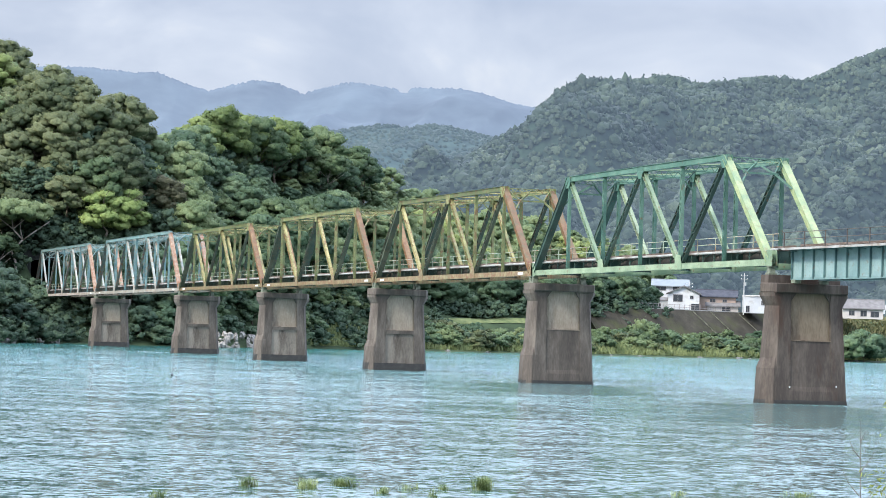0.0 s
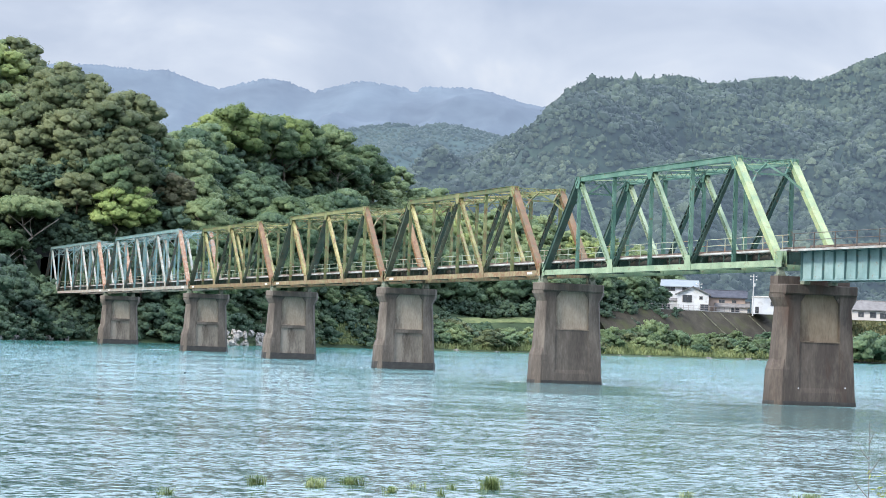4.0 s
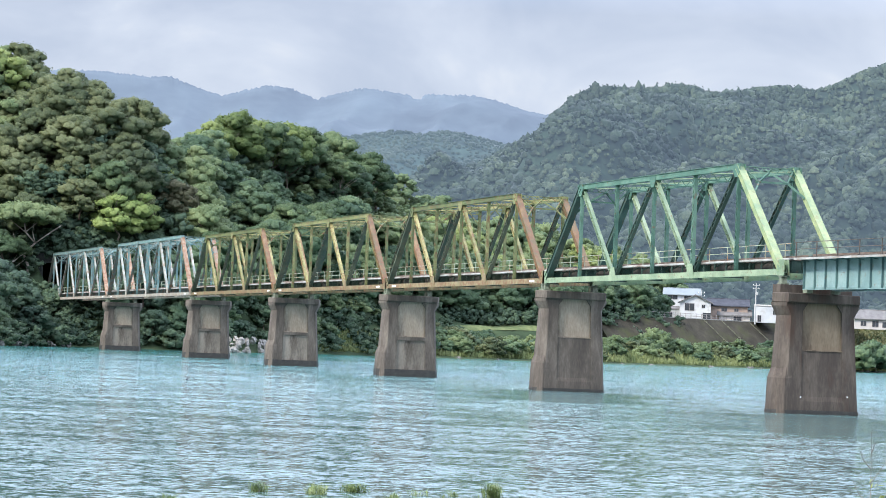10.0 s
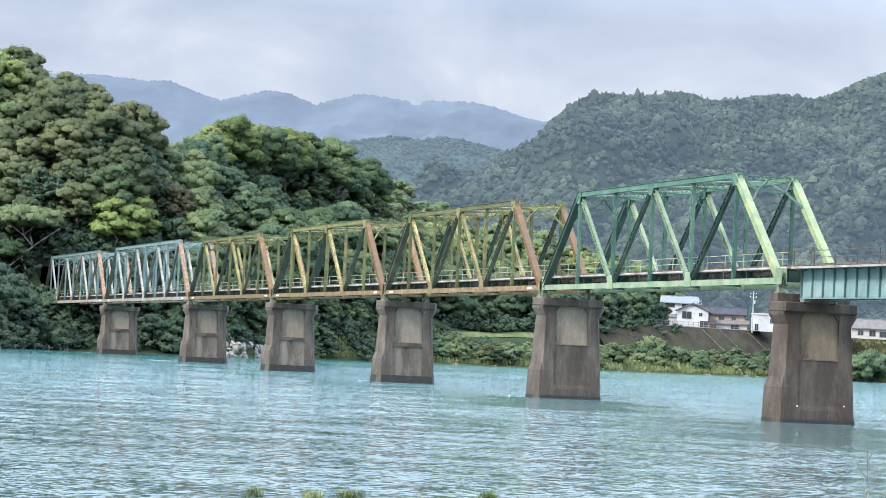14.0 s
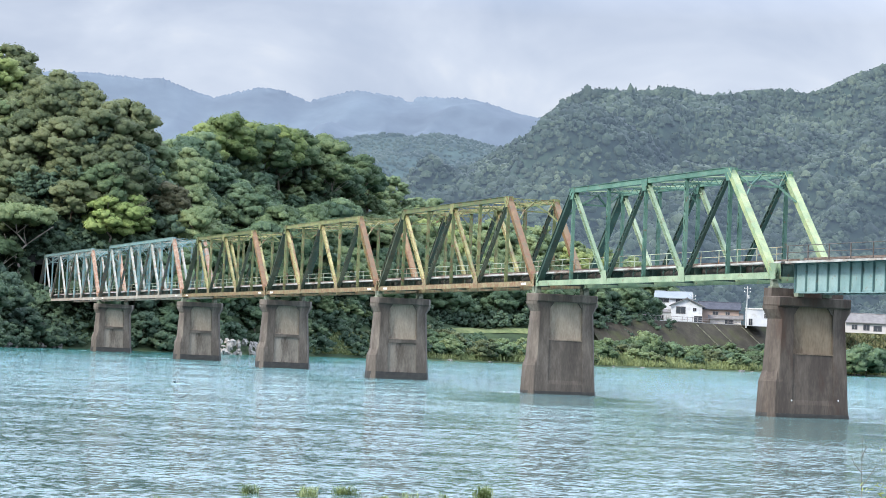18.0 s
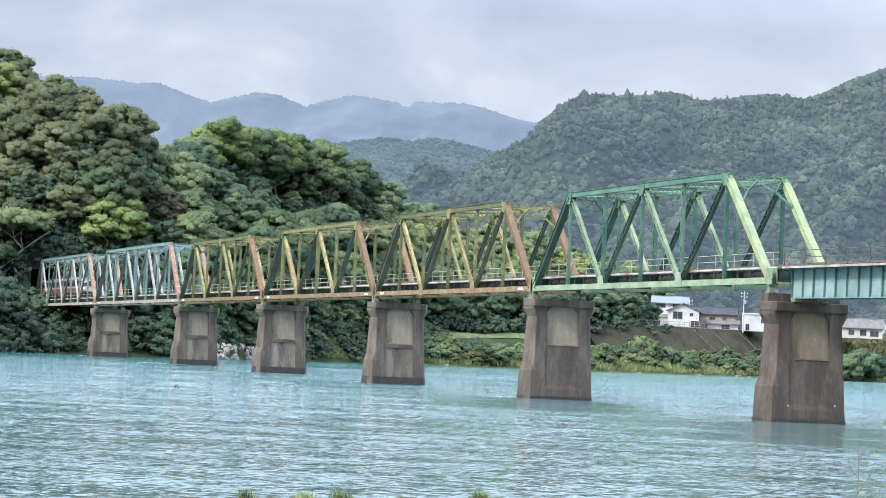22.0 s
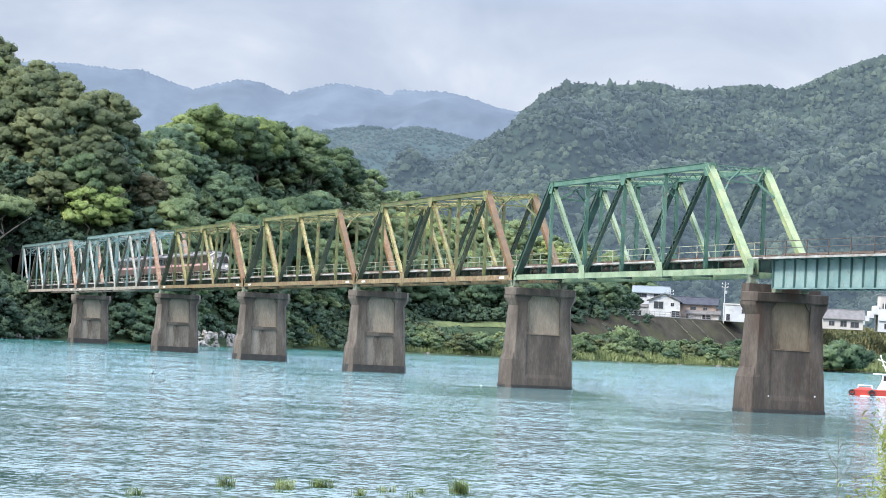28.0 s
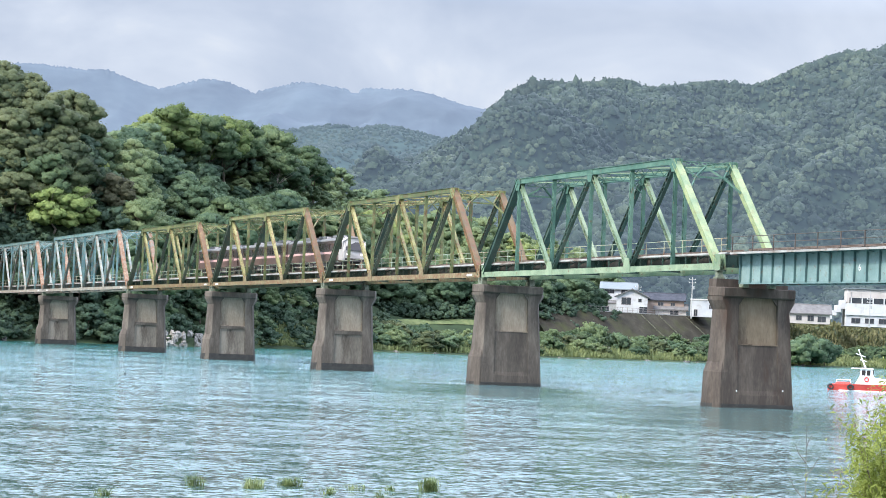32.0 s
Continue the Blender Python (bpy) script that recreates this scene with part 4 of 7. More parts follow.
def pier(x, index):
    """A tapered concrete pier with pointed ends, a cap and sunk face panels."""
    top = chord_z(x) - 0.89
    label = "tall stained brown concrete river pier with pale sunk panels" if index else "tall stained brown concrete pier carrying truss and girder"
    pr = thing("bridge_pier", pose(x, WIDE / 2 + 0.2, 0), label, "bridge pier", "river piers of the bridge")
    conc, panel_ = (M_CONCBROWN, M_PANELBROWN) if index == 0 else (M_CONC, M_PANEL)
    ped = 0.62 if index == 0 else 0.0
    cap_top = top - ped
    shaft_top = cap_top - 0.72

    def plan(half, tip, thick, z, y0=0.0):
        return [(-thick, -half, z), (0, -tip, z), (thick, -half, z), (thick, half, z), (0, tip, z), (-thick, half, z)]

    # shaft as a shell whose broad faces are sunk between corner piers
    zl = 3.0
    for sgn in (-1, 1):
        s = Shell()
        a, b = sgn * 1.75, sgn * 1.62
        ring = lambda z, inner, half, tip, thick: [(-thick, inner, z), (thick, inner, z), (thick, sgn * half, z), (thick * 0.30, sgn * tip, z), (-thick * 0.30, sgn * tip, z), (-thick, sgn * half, z)]
        s.loft([ring(-2.0, a, 3.05, 3.62, 1.62), ring(shaft_top - 0.95, b, 2.60, 3.05, 1.13), ring(shaft_top - 0.25, b, 2.95, 3.48, 1.13), ring(shaft_top, b, 3.0, 3.52, 1.13)])
        part("shaft_pillar", s, conc, pr)
        s = Shell()
        ring2 = lambda z, half, tip, thick: [(-thick, sgn * 2.5, z), (thick, sgn * 2.5, z), (thick, sgn * half, z), (thick * 0.3, sgn * tip, z), (-thick * 0.3, sgn * tip, z), (-thick, sgn * half, z)]
        if sgn < 0:
            s.loft([ring2(-2.0, 3.16, 3.74, 1.52), ring2(zl - 0.4, 3.04, 3.58, 1.40), ring2(zl + 0.45, 2.85, 3.25, 1.2)])
            part("cutwater", s, conc, pr)
    s = Shell()
    mid = 4.65 if index == 0 else (5.0 if index == 1 else 4.45)
    if index < 2:
        s.loft([[(-t_, -h_, z_), (t_, -h_, z_), (t_, h_, z_), (-t_, h_, z_)] for t_, h_, z_ in ((1.63, 1.8, -2), (1.47, 1.78, 0.95), (1.40, 1.77, 1.30), (1.205, 1.7, mid))])
        part("lower_wall", s, conc, pr)
    else:
        s.loft([[(-1.48, -1.8, -2), (1.48, -1.8, -2), (1.48, 1.8, -2), (-1.48, 1.8, -2)], [(-1.2, -1.7, mid - 0.4), (1.2, -1.7, mid - 0.4), (1.2, 1.7, mid - 0.4), (-1.2, 1.7, mid - 0.4)]])
        part("lower_panel", s, M_PANELLOW, pr, "stained grey-brown sunk lower panel")
        s = Shell()
        s.box(0, 0, mid - 0.2, 2.62, 3.45, 0.4)
        part("band", s, conc, pr)
    s = Shell()
    s.loft([[(-1.04, -1.76, mid), (1.04, -1.76, mid), (1.04, 1.76, mid), (-1.04, 1.76, mid)], [(-0.86, -1.68, shaft_top), (0.86, -1.68, shaft_top), (0.86, 1.68, shaft_top), (-0.86, 1.68, shaft_top)]])
    part("upper_panel", s, panel_, pr, "pale sunk upper panel")
    for sy in (-1, 1):
        s = Shell()
        tri = [(sy * 1.72, shaft_top + 0.05), (sy * 1.15, shaft_top + 0.05), (sy * 1.72, shaft_top - 0.75)]
        s.loft([[(-1.06, y, z) for y, z in tri], [(1.06, y, z) for y, z in tri]])
        part("corner_fillet", s, conc, pr)
    part("sill", Shell().box(0, 0, mid + 0.03, 2.5, 3.5, 0.09), panel_, pr, "pale worn ledge under the sunk panel")
    if index == 0:
        for y, z in ((-1.75, 1.25), (2.1, 1.35)):
            part("marker_disc", Shell().tube((1.4, y, z), (1.47, y, z), 0.05, n=10), M_WHITE, pr, "small white survey mark")
    s = Shell()
    s.loft([plan(2.95, 3.52, 1.28, shaft_top), plan(2.95, 3.58, 1.34, shaft_top + 0.08), plan(2.95, 3.58, 1.34, cap_top - 0.06), plan(2.90, 3.52, 1.28, cap_top)])
    part("cap", s, conc, pr)
    if ped:
        s = Shell()
        s.box(-0.55, 0, cap_top + ped / 2, 1.2, 6.0, ped)
        part("pedestal", s, conc, pr)
    s = Shell()
    wet = 0.30 if index < 2 else 0.80

    def wetring(z):
        k = (z + 2) / 10.3
        th, h1, h2, t2 = 1.635 - 0.49 * k, 3.07 - 0.3 * k, 3.07 - 0.33 * k, 3.64 - 0.55 * k
        t1 = 3.76 - 0.3 * k
        return [(-th, -h1, z), (-0.46, -t1, z), (0.46, -t1, z), (th, -h1, z), (th, h2, z), (0.5, t2, z), (-0.5, t2, z), (-th, h2, z)]

    s.loft([wetring(-1.0), wetring(wet)])
    part("tide_band", s, M_WETCONC, pr, "wet dark band at the waterline")
    return pr


for k_ in range(6):
    pier(PIERS[k_], k_)

M_GIRDER = paint("teal_girder_paint", ((0.105, 0.175, 0.17), (0.145, 0.225, 0.215), (0.205, 0.285, 0.27)), 0.12)
# girder teal darkened to paint shade on stiffeners, braces and brackets
M_GIRDERSHADE = paint("teal_bracing_paint", ((0.05, 0.10, 0.105), (0.075, 0.14, 0.14), (0.11, 0.19, 0.18)), 0.1)


def girder_span(x0, length):
    gs = thing("plate_girder_span", pose(x0, WIDE / 2, 9.12), "pale teal riveted plate girder span with stiffeners", "bridge span", "plate girder spans")
    for y in (-1.15, 1.15):
        web = Shell().box(length / 2, y, 1.12, length, 0.03, 2.2)
        part("web", web, M_GIRDER, gs)
        fl = Shell()
        for z in (0.02, 2.24):
            fl.box(length / 2, y, z, length, 0.42, 0.05)
            fl.box(length / 2, y - 0.03 if y < 0 else y + 0.03, z + (0.09 if z < 1 else -0.09), length, 0.05, 0.14)
        part("flange", fl, M_GIRDER, gs)
        for j in range(int(length / 1.62) + 1):
            for side in (-1, 1):
                # one side of each web gets stiffeners in the shaded colour
                part("stiffener", Shell().box(0.06 + j * 1.62, y + side * 0.10, 1.13, 0.07, 0.17, 2.12), M_GIRDERSHADE if side < 0 else M_GIRDER, gs)
    for j in range(int(length / 4) + 1):
        s = Shell()
        x = 0.2 + j * 4
        s.bar((x, -1.1, 0.2), (x, 1.1, 2.0), 0.1, 0.1).bar((x, -1.1, 2.0), (x, 1.1, 0.2), 0.1, 0.1)
        part("cross_brace", s, M_GIRDERSHADE, gs)
    timber = Shell().box(0, 0, 2.37, 0.2, 2.3, 0.2).mesh("sleeper")
    for j in range(int(length / 0.62)):
        part("sleeper", timber, M_SLEEPER, gs).matrix_basis = pose(0.2 + j * 0.62, 0, 0)
    for y in (-0.56, 0.56):
        s = Shell()
        s.box(length / 2, y, 2.49, length, 0.13, 0.03).box(length / 2, y, 2.56, length, 0.03, 0.12).box(length / 2, y, 2.63, length, 0.07, 0.05)
        part("rail", s, M_RAIL, gs, "worn steel running rail")
    s = Shell()
    s.box(length / 2, -1.75, 2.27, length, 0.75, 0.05).box(length / 2, -2.12, 2.25, length, 0.05, 0.16)
    part("walkway", s, M_WALK, gs, "pale grey maintenance walkway")
    for j in range(int(length / 2)):
        part("walkway_bracket", Shell().bar((0.6 + j * 2, -1.15, 2.08), (0.6 + j * 2, -2.05, 2.22), 0.05, 0.05), M_GIRDERSHADE, gs)
    for z in (2.95, 3.45):
        part("handrail", Shell().tube((0, -2.1, z), (length, -2.1, z), 0.026, n=6), M_STEELDARK, gs)
    for j in range(int(length / 3.1) + 1):
        part("rail_post", Shell().box(0.3 + j * 3.1, -2.1, 2.85, 0.07, 0.07, 1.25), M_STEELDARK, gs)
    if x0 < 5:
        fc = bpy.data.curves.new("numeral", "FONT")
        fc.body = "6"
        fc.size = 0.66
        fc.extrude = 0.004
        tmp = bpy.data.objects.new("numeral", fc)
        fm = bpy.data.meshes.new_from_object(tmp)
        bpy.data.objects.remove(tmp)
        nu = part("painted_numeral", fm, M_WHITE, gs, "small white painted numeral")
        nu.matrix_basis = pose(16.65, -1.176, 0.84, 90, 0, 0)
    for x in (0.5, length - 0.5):
        for y in (-1.15, 1.15):
            part("bearing_shoe", Shell().box(x, y, -0.12, 0.6, 0.5, 0.24), M_BEARING, gs)
    return gs


girder_span(0.72, 32.0)
girder_span(33.2, 32.0)

# ---- woods on the far bank ----
M_PALEBARK = mat("pale_bark", ((0.3, (0.22, 0.19, 0.16)), (0.7, (0.40, 0.36, 0.31))), scale=1.5, rough=0.9, fine=10, bump=0.4, spec=0.2)
WOOD = {}
for kind, leafmat, label in (("broad", M_LEAF, "broadleaf tree with a rounded mid-green crown"), ("olive", M_LEAFDARK, "dense evergreen tree with an olive-brown domed crown"), ("fresh", M_LEAFLIGHT, "tree with fresh yellow-green leaves"), ("shade", M_LEAFBLUE, "tree with a deep blue-green domed crown"), ("deep", M_LEAFSHADED, "tree with leaves darkened for shade low on the bank")):
    for v_ in range(3):
        seed = 11 * v_ + len(kind)
        cm = crown_mesh("crown", leafmat, seed, 5.7, 12.5, 13, 9, 13, 0.42, base=0.04, flat=0.72)
        tm = trunk_mesh("trunk", seed, 11.0, 0.28, 3.6)
        proto = thing("tree", pose(0, 0, -60), label + " on the wooded hill", "tree", "trees of the wooded hill")
        part("trunk", tm, M_BARK, proto)
        part("crown", cm, leafmat, proto)
        WOOD[kind, v_] = proto
STUFF_CROWNS = {}
for v_ in range(4):
    STUFF_CROWNS[v_] = crown(50 + v_, 5.7, 12.5, 11, 7, 8, 0.48, base=0.05, flat=0.72)


def hidden(x, y, z):
    """Whether nearer ground stands before the point."""
    out = np.zeros(len(x), bool)
    for t in np.linspace(0.03, 0.35, 26):
        px, py, pz = x + (EYE[0] - x) * t, y + (EYE[1] - y) * t, z + (EYE[2] - z) * t
        out |= ground(px, py) + 5.5 > pz
    return out


M_LEAFRED = foliage("bronze_leaf", (0.069, 0.075, 0.040), (0.131, 0.125, 0.069), (0.213, 0.200, 0.112))
M_LEAFBRIGHT = foliage("bright_leaf", (0.152, 0.215, 0.068), (0.254, 0.322, 0.105), (0.384, 0.442, 0.160))
SINGLE = (
        (-321.0, 14.0, 1.0, M_LEAFBRIGHT, "tree with bright yellow-green leaves above the bridge", 0.6, 0.0),
        (-322.5, 19.3, 0.92, M_LEAFBRIGHT, "tree with bright yellow-green leaves above the bridge", 0.6, 0.02),
        (-339.7, 27.1, 0.5, M_LEAFBRIGHT, "small bright yellow-green tree on the hill", 0.8, 0.2),
        (-331.5, 29.8, 0.9, M_LEAFRED, "tree with bronze-tinged dense leaves", 0.75, 0.1),
        (-317.5, -4.0, 1.25, M_LEAF, "tree with flat layered boughs and bare pale limbs", 0.30, 0.72),
        (-315.0, -9.0, 0.95, M_LEAF, "tree with flat layered boughs and bare pale limbs", 0.30, 0.66),
        (-391.8, 83.3, 0.95, M_LEAF, "tree with a bare pale forked trunk", 0.6, 0.5))

rng = np.random.default_rng(5)
gx, gy = np.meshgrid(np.arange(-560, -180, 6.2), np.arange(-60, 222, 6.2), indexing="ij")
wx = (gx + rng.uniform(-2.4, 2.4, gx.shape)).ravel()
wy = (gy + rng.uniform(-2.4, 2.4, gy.shape)).ravel()
wz = ground(wx, wy)
inl = (shore(wy) - wx) * 0.86
size = rng.uniform(0.85, 1.10, len(wx)) ** 1.7 * np.where(inl < 9, 0.55, 1.0) * np.where(wy > 118, 0.86, 1.0)
# below the grove on the saddle only low growth
crest_x = np.interp(wy, [p[1] for p in RIDGE], [p[0] for p in RIDGE])
size = size * np.where((wy > 42) & (wy < 132) & (wx - crest_x < 34) & (wx - crest_x > 3), np.where(wy < 60, 0.66, 0.42), 1.0)
keep = (inl > 1.5) & ((wy < 70) | (inl > 31) | (wz > 10.5)) & (wz > 0.15) & ((wy < 126) | (wz > 9)) & (wy < 222)
keep &= ~((np.abs(wy - 2.41) < 5.0) & (wx > -322)) & ~((wx < -431) & (np.abs(wy - 2.41) < 10))
keep &= ~((wx > -319) & (wy > -9) & (wy < 7.4))
keep &= ~((wy > 27) & (wy < 46) & (inl < 4))
keep &= ~((wx > -462) & (wy > 186)) & ~((wy > 196) & (wz < 15)) & ~((wy > 150) & (inl < 37))
# leave the single trees in view
for sx_, sy_ in [t_[:2] for t_ in SINGLE]:
    ex, ey = EYE[0] - sx_, EYE[1] - sy_
    el = math.hypot(ex, ey)
    ahead = ((wx - sx_) * ex + (wy - sy_) * ey) / el
    aside = np.abs((wx - sx_) * ey - (wy - sy_) * ex) / el
    keep &= ~((ahead > -3) & (ahead < 15) & (aside < 5.0))
keep[keep] &= ~hidden(wx[keep], wy[keep], wz[keep] + 11 * size[keep])
wx, wy, wz, inl, size = wx[keep], wy[keep], wz[keep], inl[keep], size[keep]
order = np.argsort(inl + rng.uniform(-25, 25, len(wx)))
STUFF = {"broad": Thicket(), "olive": Thicket(), "fresh": Thicket(), "shade": Thicket(), "deep": Thicket()}
for rank, i in enumerate(order):
    patch = waves(wx[i] + 13, wy[i], 17) + rng.uniform(-0.55, 0.55)
    turn = rng.uniform(0, 360)
    # olive evergreens on the high hill, deeper green towards the saddle, painted shade by the water
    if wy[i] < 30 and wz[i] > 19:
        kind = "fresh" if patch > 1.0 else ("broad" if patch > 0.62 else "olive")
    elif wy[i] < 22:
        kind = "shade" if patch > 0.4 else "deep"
    elif wz[i] < 17:
        kind = "broad" if patch > 0.45 else "shade"
    else:
        kind = "fresh" if patch > 0.85 else ("broad" if patch > -0.25 else "shade")
    if rank < 240:
        m = pose(wx[i], wy[i], wz[i], rng.uniform(-5, 5), rng.uniform(-5, 5), turn)
        s_ = float(size[i])
        copy_thing(WOOD[kind, int(rng.integers(3))], m @ Matrix.Diagonal((s_, s_, s_ * rng.uniform(0.9, 1.08), 1)))
    else:
        STUFF[kind].add(STUFF_CROWNS[int(rng.integers(4))], float(size[i]), turn, (wx[i], wy[i], wz[i]))
for kind, leafmat, name, label in (("broad", M_LEAF, "woods", "mid-green broadleaf woods covering the hill"), ("olive", M_LEAFDARK, "evergreen_woods", "olive-brown evergreen woods covering the hill"), ("fresh", M_LEAFLIGHT, "fresh_woods", "yellow-green woods covering the hill"), ("shade", M_LEAFBLUE, "shaded_woods", "deep blue-green woods covering the hill"), ("deep", M_LEAFSHADED, "laurel_woods", "woods with leaves darkened for shade low on the bank")):
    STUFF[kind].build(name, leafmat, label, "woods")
for proto in WOOD.values():
    for o in list(proto.children_recursive) + [proto]:
        bpy.data.objects.remove(o)

# undergrowth down to the water
rng = np.random.default_rng(14)
LOW = [crown(120 + k, 2.4, 4.0, 4, 3, 6, 0.5, base=0.0, flat=0.75) for k in range(4)]
low_woods = Thicket()
for k in range(760):
    y = rng.uniform(-35, 76) if k < 500 else rng.uniform(70, 188)
    if abs(y - 2.41) < 4.5:
        deep = rng.uniform(0.5, 22)
    elif y < 76:
        deep = rng.uniform(0, 1) ** 1.6 * 38 + 0.3
    else:
        deep = rng.uniform(27.3, 34) if k % 2 else rng.uniform(28, 60)
    x = float(shore(y)) - deep / 0.86
    if not (28 < y < 45 and deep < 2.5):
        low_woods.add(LOW[k % 4], rng.uniform(0.55, 1.25), rng.uniform(0, 360), (x, y, float(ground(x, y)) - 0.5))
# thicket between the trees along the crest
for k in range(170):
    p_ = np.array(RIDGE)[2 + k % 16]
    x, y = p_[0] + rng.uniform(-14, 16), p_[1] + rng.uniform(-9, 9)
    if abs(y - 2.41) > 6 or x < -334:
        low_woods.add(LOW[k % 4], rng.uniform(1.1, 1.7), rng.uniform(0, 360), (x, y, float(ground(x, y)) + rng.uniform(0, 2.5)))
# thicket round the single trees
for t_ in SINGLE:
    for k in range(34):
        f_ = rng.uniform(-2, 17)
        ex, ey = EYE[0] - t_[0], EYE[1] - t_[1]
        el = math.hypot(ex, ey)
        side_ = rng.uniform(-6, 6)
        x, y = t_[0] + (ex * f_ - ey * side_) / el, t_[1] + (ey * f_ + ex * side_) / el
        if abs(y - 2.41) > 5 or x < -326:
            low_woods.add(LOW[k % 4], rng.uniform(0.6, 1.05), rng.uniform(0, 360), (x, y, float(ground(x, y)) - 0.6))
# growth over the flanks of the cutting
for k in range(110):
    y = rng.uniform(-10, 16)
    x = rng.uniform(-336, -300)
    if (abs(y - 2.41) > 4.6 or x < -327.5) and (y > 2 or x < -320):
        low_woods.add(LOW[k % 4], rng.uniform(0.6, 1.0), rng.uniform(0, 360), (x, y, float(ground(x, y)) - 0.5))
for k in range(130):
    if k < 60:
        x, y, z = rng.uniform(-329, -325.5), rng.uniform(-3.5, 8.5), rng.uniform(17, 34)
    else:
        x, y = rng.uniform(-331, -320.5), (rng.uniform(5.8, 11.5) if k % 3 else rng.uniform(-6.5, -1.8))
        z = max(8.0, float(ground(x, 12.0 if y > 2 else -7.0)) - rng.uniform(0, 7))
    if z > 16.8 or abs(y - 2.41) > 4.2:
        low_woods.add(LOW[k % 4], rng.uniform(0.6, 1.0), rng.uniform(0, 360), (x, y, z))
# brush on the slope beside the mown strip
for k in range(290):
    y, deep = (rng.uniform(82, 106), rng.uniform(12, 32)) if k < 90 else ((rng.uniform(96, 140), rng.uniform(9, 19)) if k < 210 else (rng.uniform(58, 86), rng.uniform(2, 24)))
    x = float(shore(y)) - deep / 0.86
    low_woods.add(LOW[k % 4], rng.uniform(0.5, 0.9), rng.uniform(0, 360), (x, y, float(ground(x, y)) - 0.5))
# creepers over the steep faces round the line
for k in range(200):
    y = rng.uniform(-3.5, 8.5)
    x = -319.5 - rng.uniform(0, 9)
    if k > 110:
        y = (-2.4 if k % 2 else 7.2) + rng.uniform(-0.6, 0.6)
        x = rng.uniform(-330, -320 if k % 2 else -296)
    s_ = rng.uniform(0.6, 1.1)
    z = rng.uniform(16.5, 20) if x > -326 else rng.uniform(17, 34)
    if k > 110:
        z = rng.uniform(8, max(9.0, float(ground(x, -7.0 if k % 2 else 12.0)) - 1))
    low_woods.add(LOW[k % 4], s_, 0, (x, y, z))
# undergrowth takes the same shade-darkened leaf colour
low_woods.build("undergrowth", M_LEAFSHADED, "dense green undergrowth down to the water", "undergrowth")

# tall spreading trees that stand out over the saddle: open trunks below, domed crowns above
GROVE = ((-374, 46.0, 1.20, 1), (-379, 52.5, 1.42, 1), (-385, 58.0, 1.40, 1), (-383, 63.5, 1.36, 0), (-388, 68.5, 1.38, 1), (-392, 74.0, 1.22, 0), (-398, 78.5, 1.0, 0), (-400, 83.5, 1.3, 0), (-408, 90.0, 1.36, 2), (-418, 98.0, 1.15, 0), (-428, 104.0, 1.0, 2), (-372, 41.0, 0.95, 0))
for k, (x, y, s_, mname) in enumerate(GROVE):
    big = thing("tree", pose(x, y, float(ground(x, y)) - 0.3, 0, 0, 77 * k), "tall spreading tree with a broad domed crown", "tree", "trees of the wooded hill")
    big.scale = (s_, s_, s_)
    part("trunk", trunk_mesh("trunk", 300 + k, 10.5, 0.26, 4.6, limbs=8), M_BARK, big)
    part("crown", crown_mesh("crown", (M_LEAF, M_LEAFLIGHT, M_LEAFBLUE)[mname], 310 + k, 5.2, 13.0, 14, 9, 16, 0.40, base=0.28, flat=0.62), M_LEAF, big)

# dark trees at the end of the village
rng = np.random.default_rng(61)
for k in range(46):
    y = rng.uniform(146, 188)
    x = float(shore(y)) - rng.uniform(34.5, 56) / 0.86
    s_ = rng.uniform(0.68, 0.98) * (1 - 0.35 * float(smooth(172, 188, y)))
    m = pose(x, y, float(ground(x, y)) - 0.2, 0, 0, rng.uniform(0, 360))
    edge = thing("tree", m, "dense deep green tree at the edge of the village", "tree", "trees of the wooded hill") if k < 4 else copy_thing(EDGE[k % 4], m)
    if k < 4:
        EDGE = [edge] if k == 0 else EDGE + [edge]
        part("trunk", trunk_mesh("trunk", 400 + k, 12.0, 0.28, 4.2), M_BARK, edge)
        part("crown", crown_mesh("crown", M_LEAFBLUE, 410 + k, 5.4, 12.5, 13, 9, 14, 0.42, base=0.0, flat=0.7), M_LEAFBLUE, edge)
    edge.scale = (s_, s_, s_)

# single trees that stand out by colour or habit
for k, (x, y, s_, leafmat, label, flat, base) in enumerate(SINGLE):
    one = thing("tree", pose(x, y, float(ground(x, y)) - 0.3, 0, 0, 53 * k), label, "tree", "trees of the wooded hill")
    one.scale = (s_, s_, s_)
    part("trunk", trunk_mesh("trunk", 500 + k, 12.0, 0.26, 5.0, limbs=9, lean=0.22), M_PALEBARK if k > 3 else M_BARK, one)
    part("crown", crown_mesh("crown", leafmat, 510 + k, 5.6, 11.5, 13, 11, 16, 0.42, base=base, flat=flat), leafmat, one)

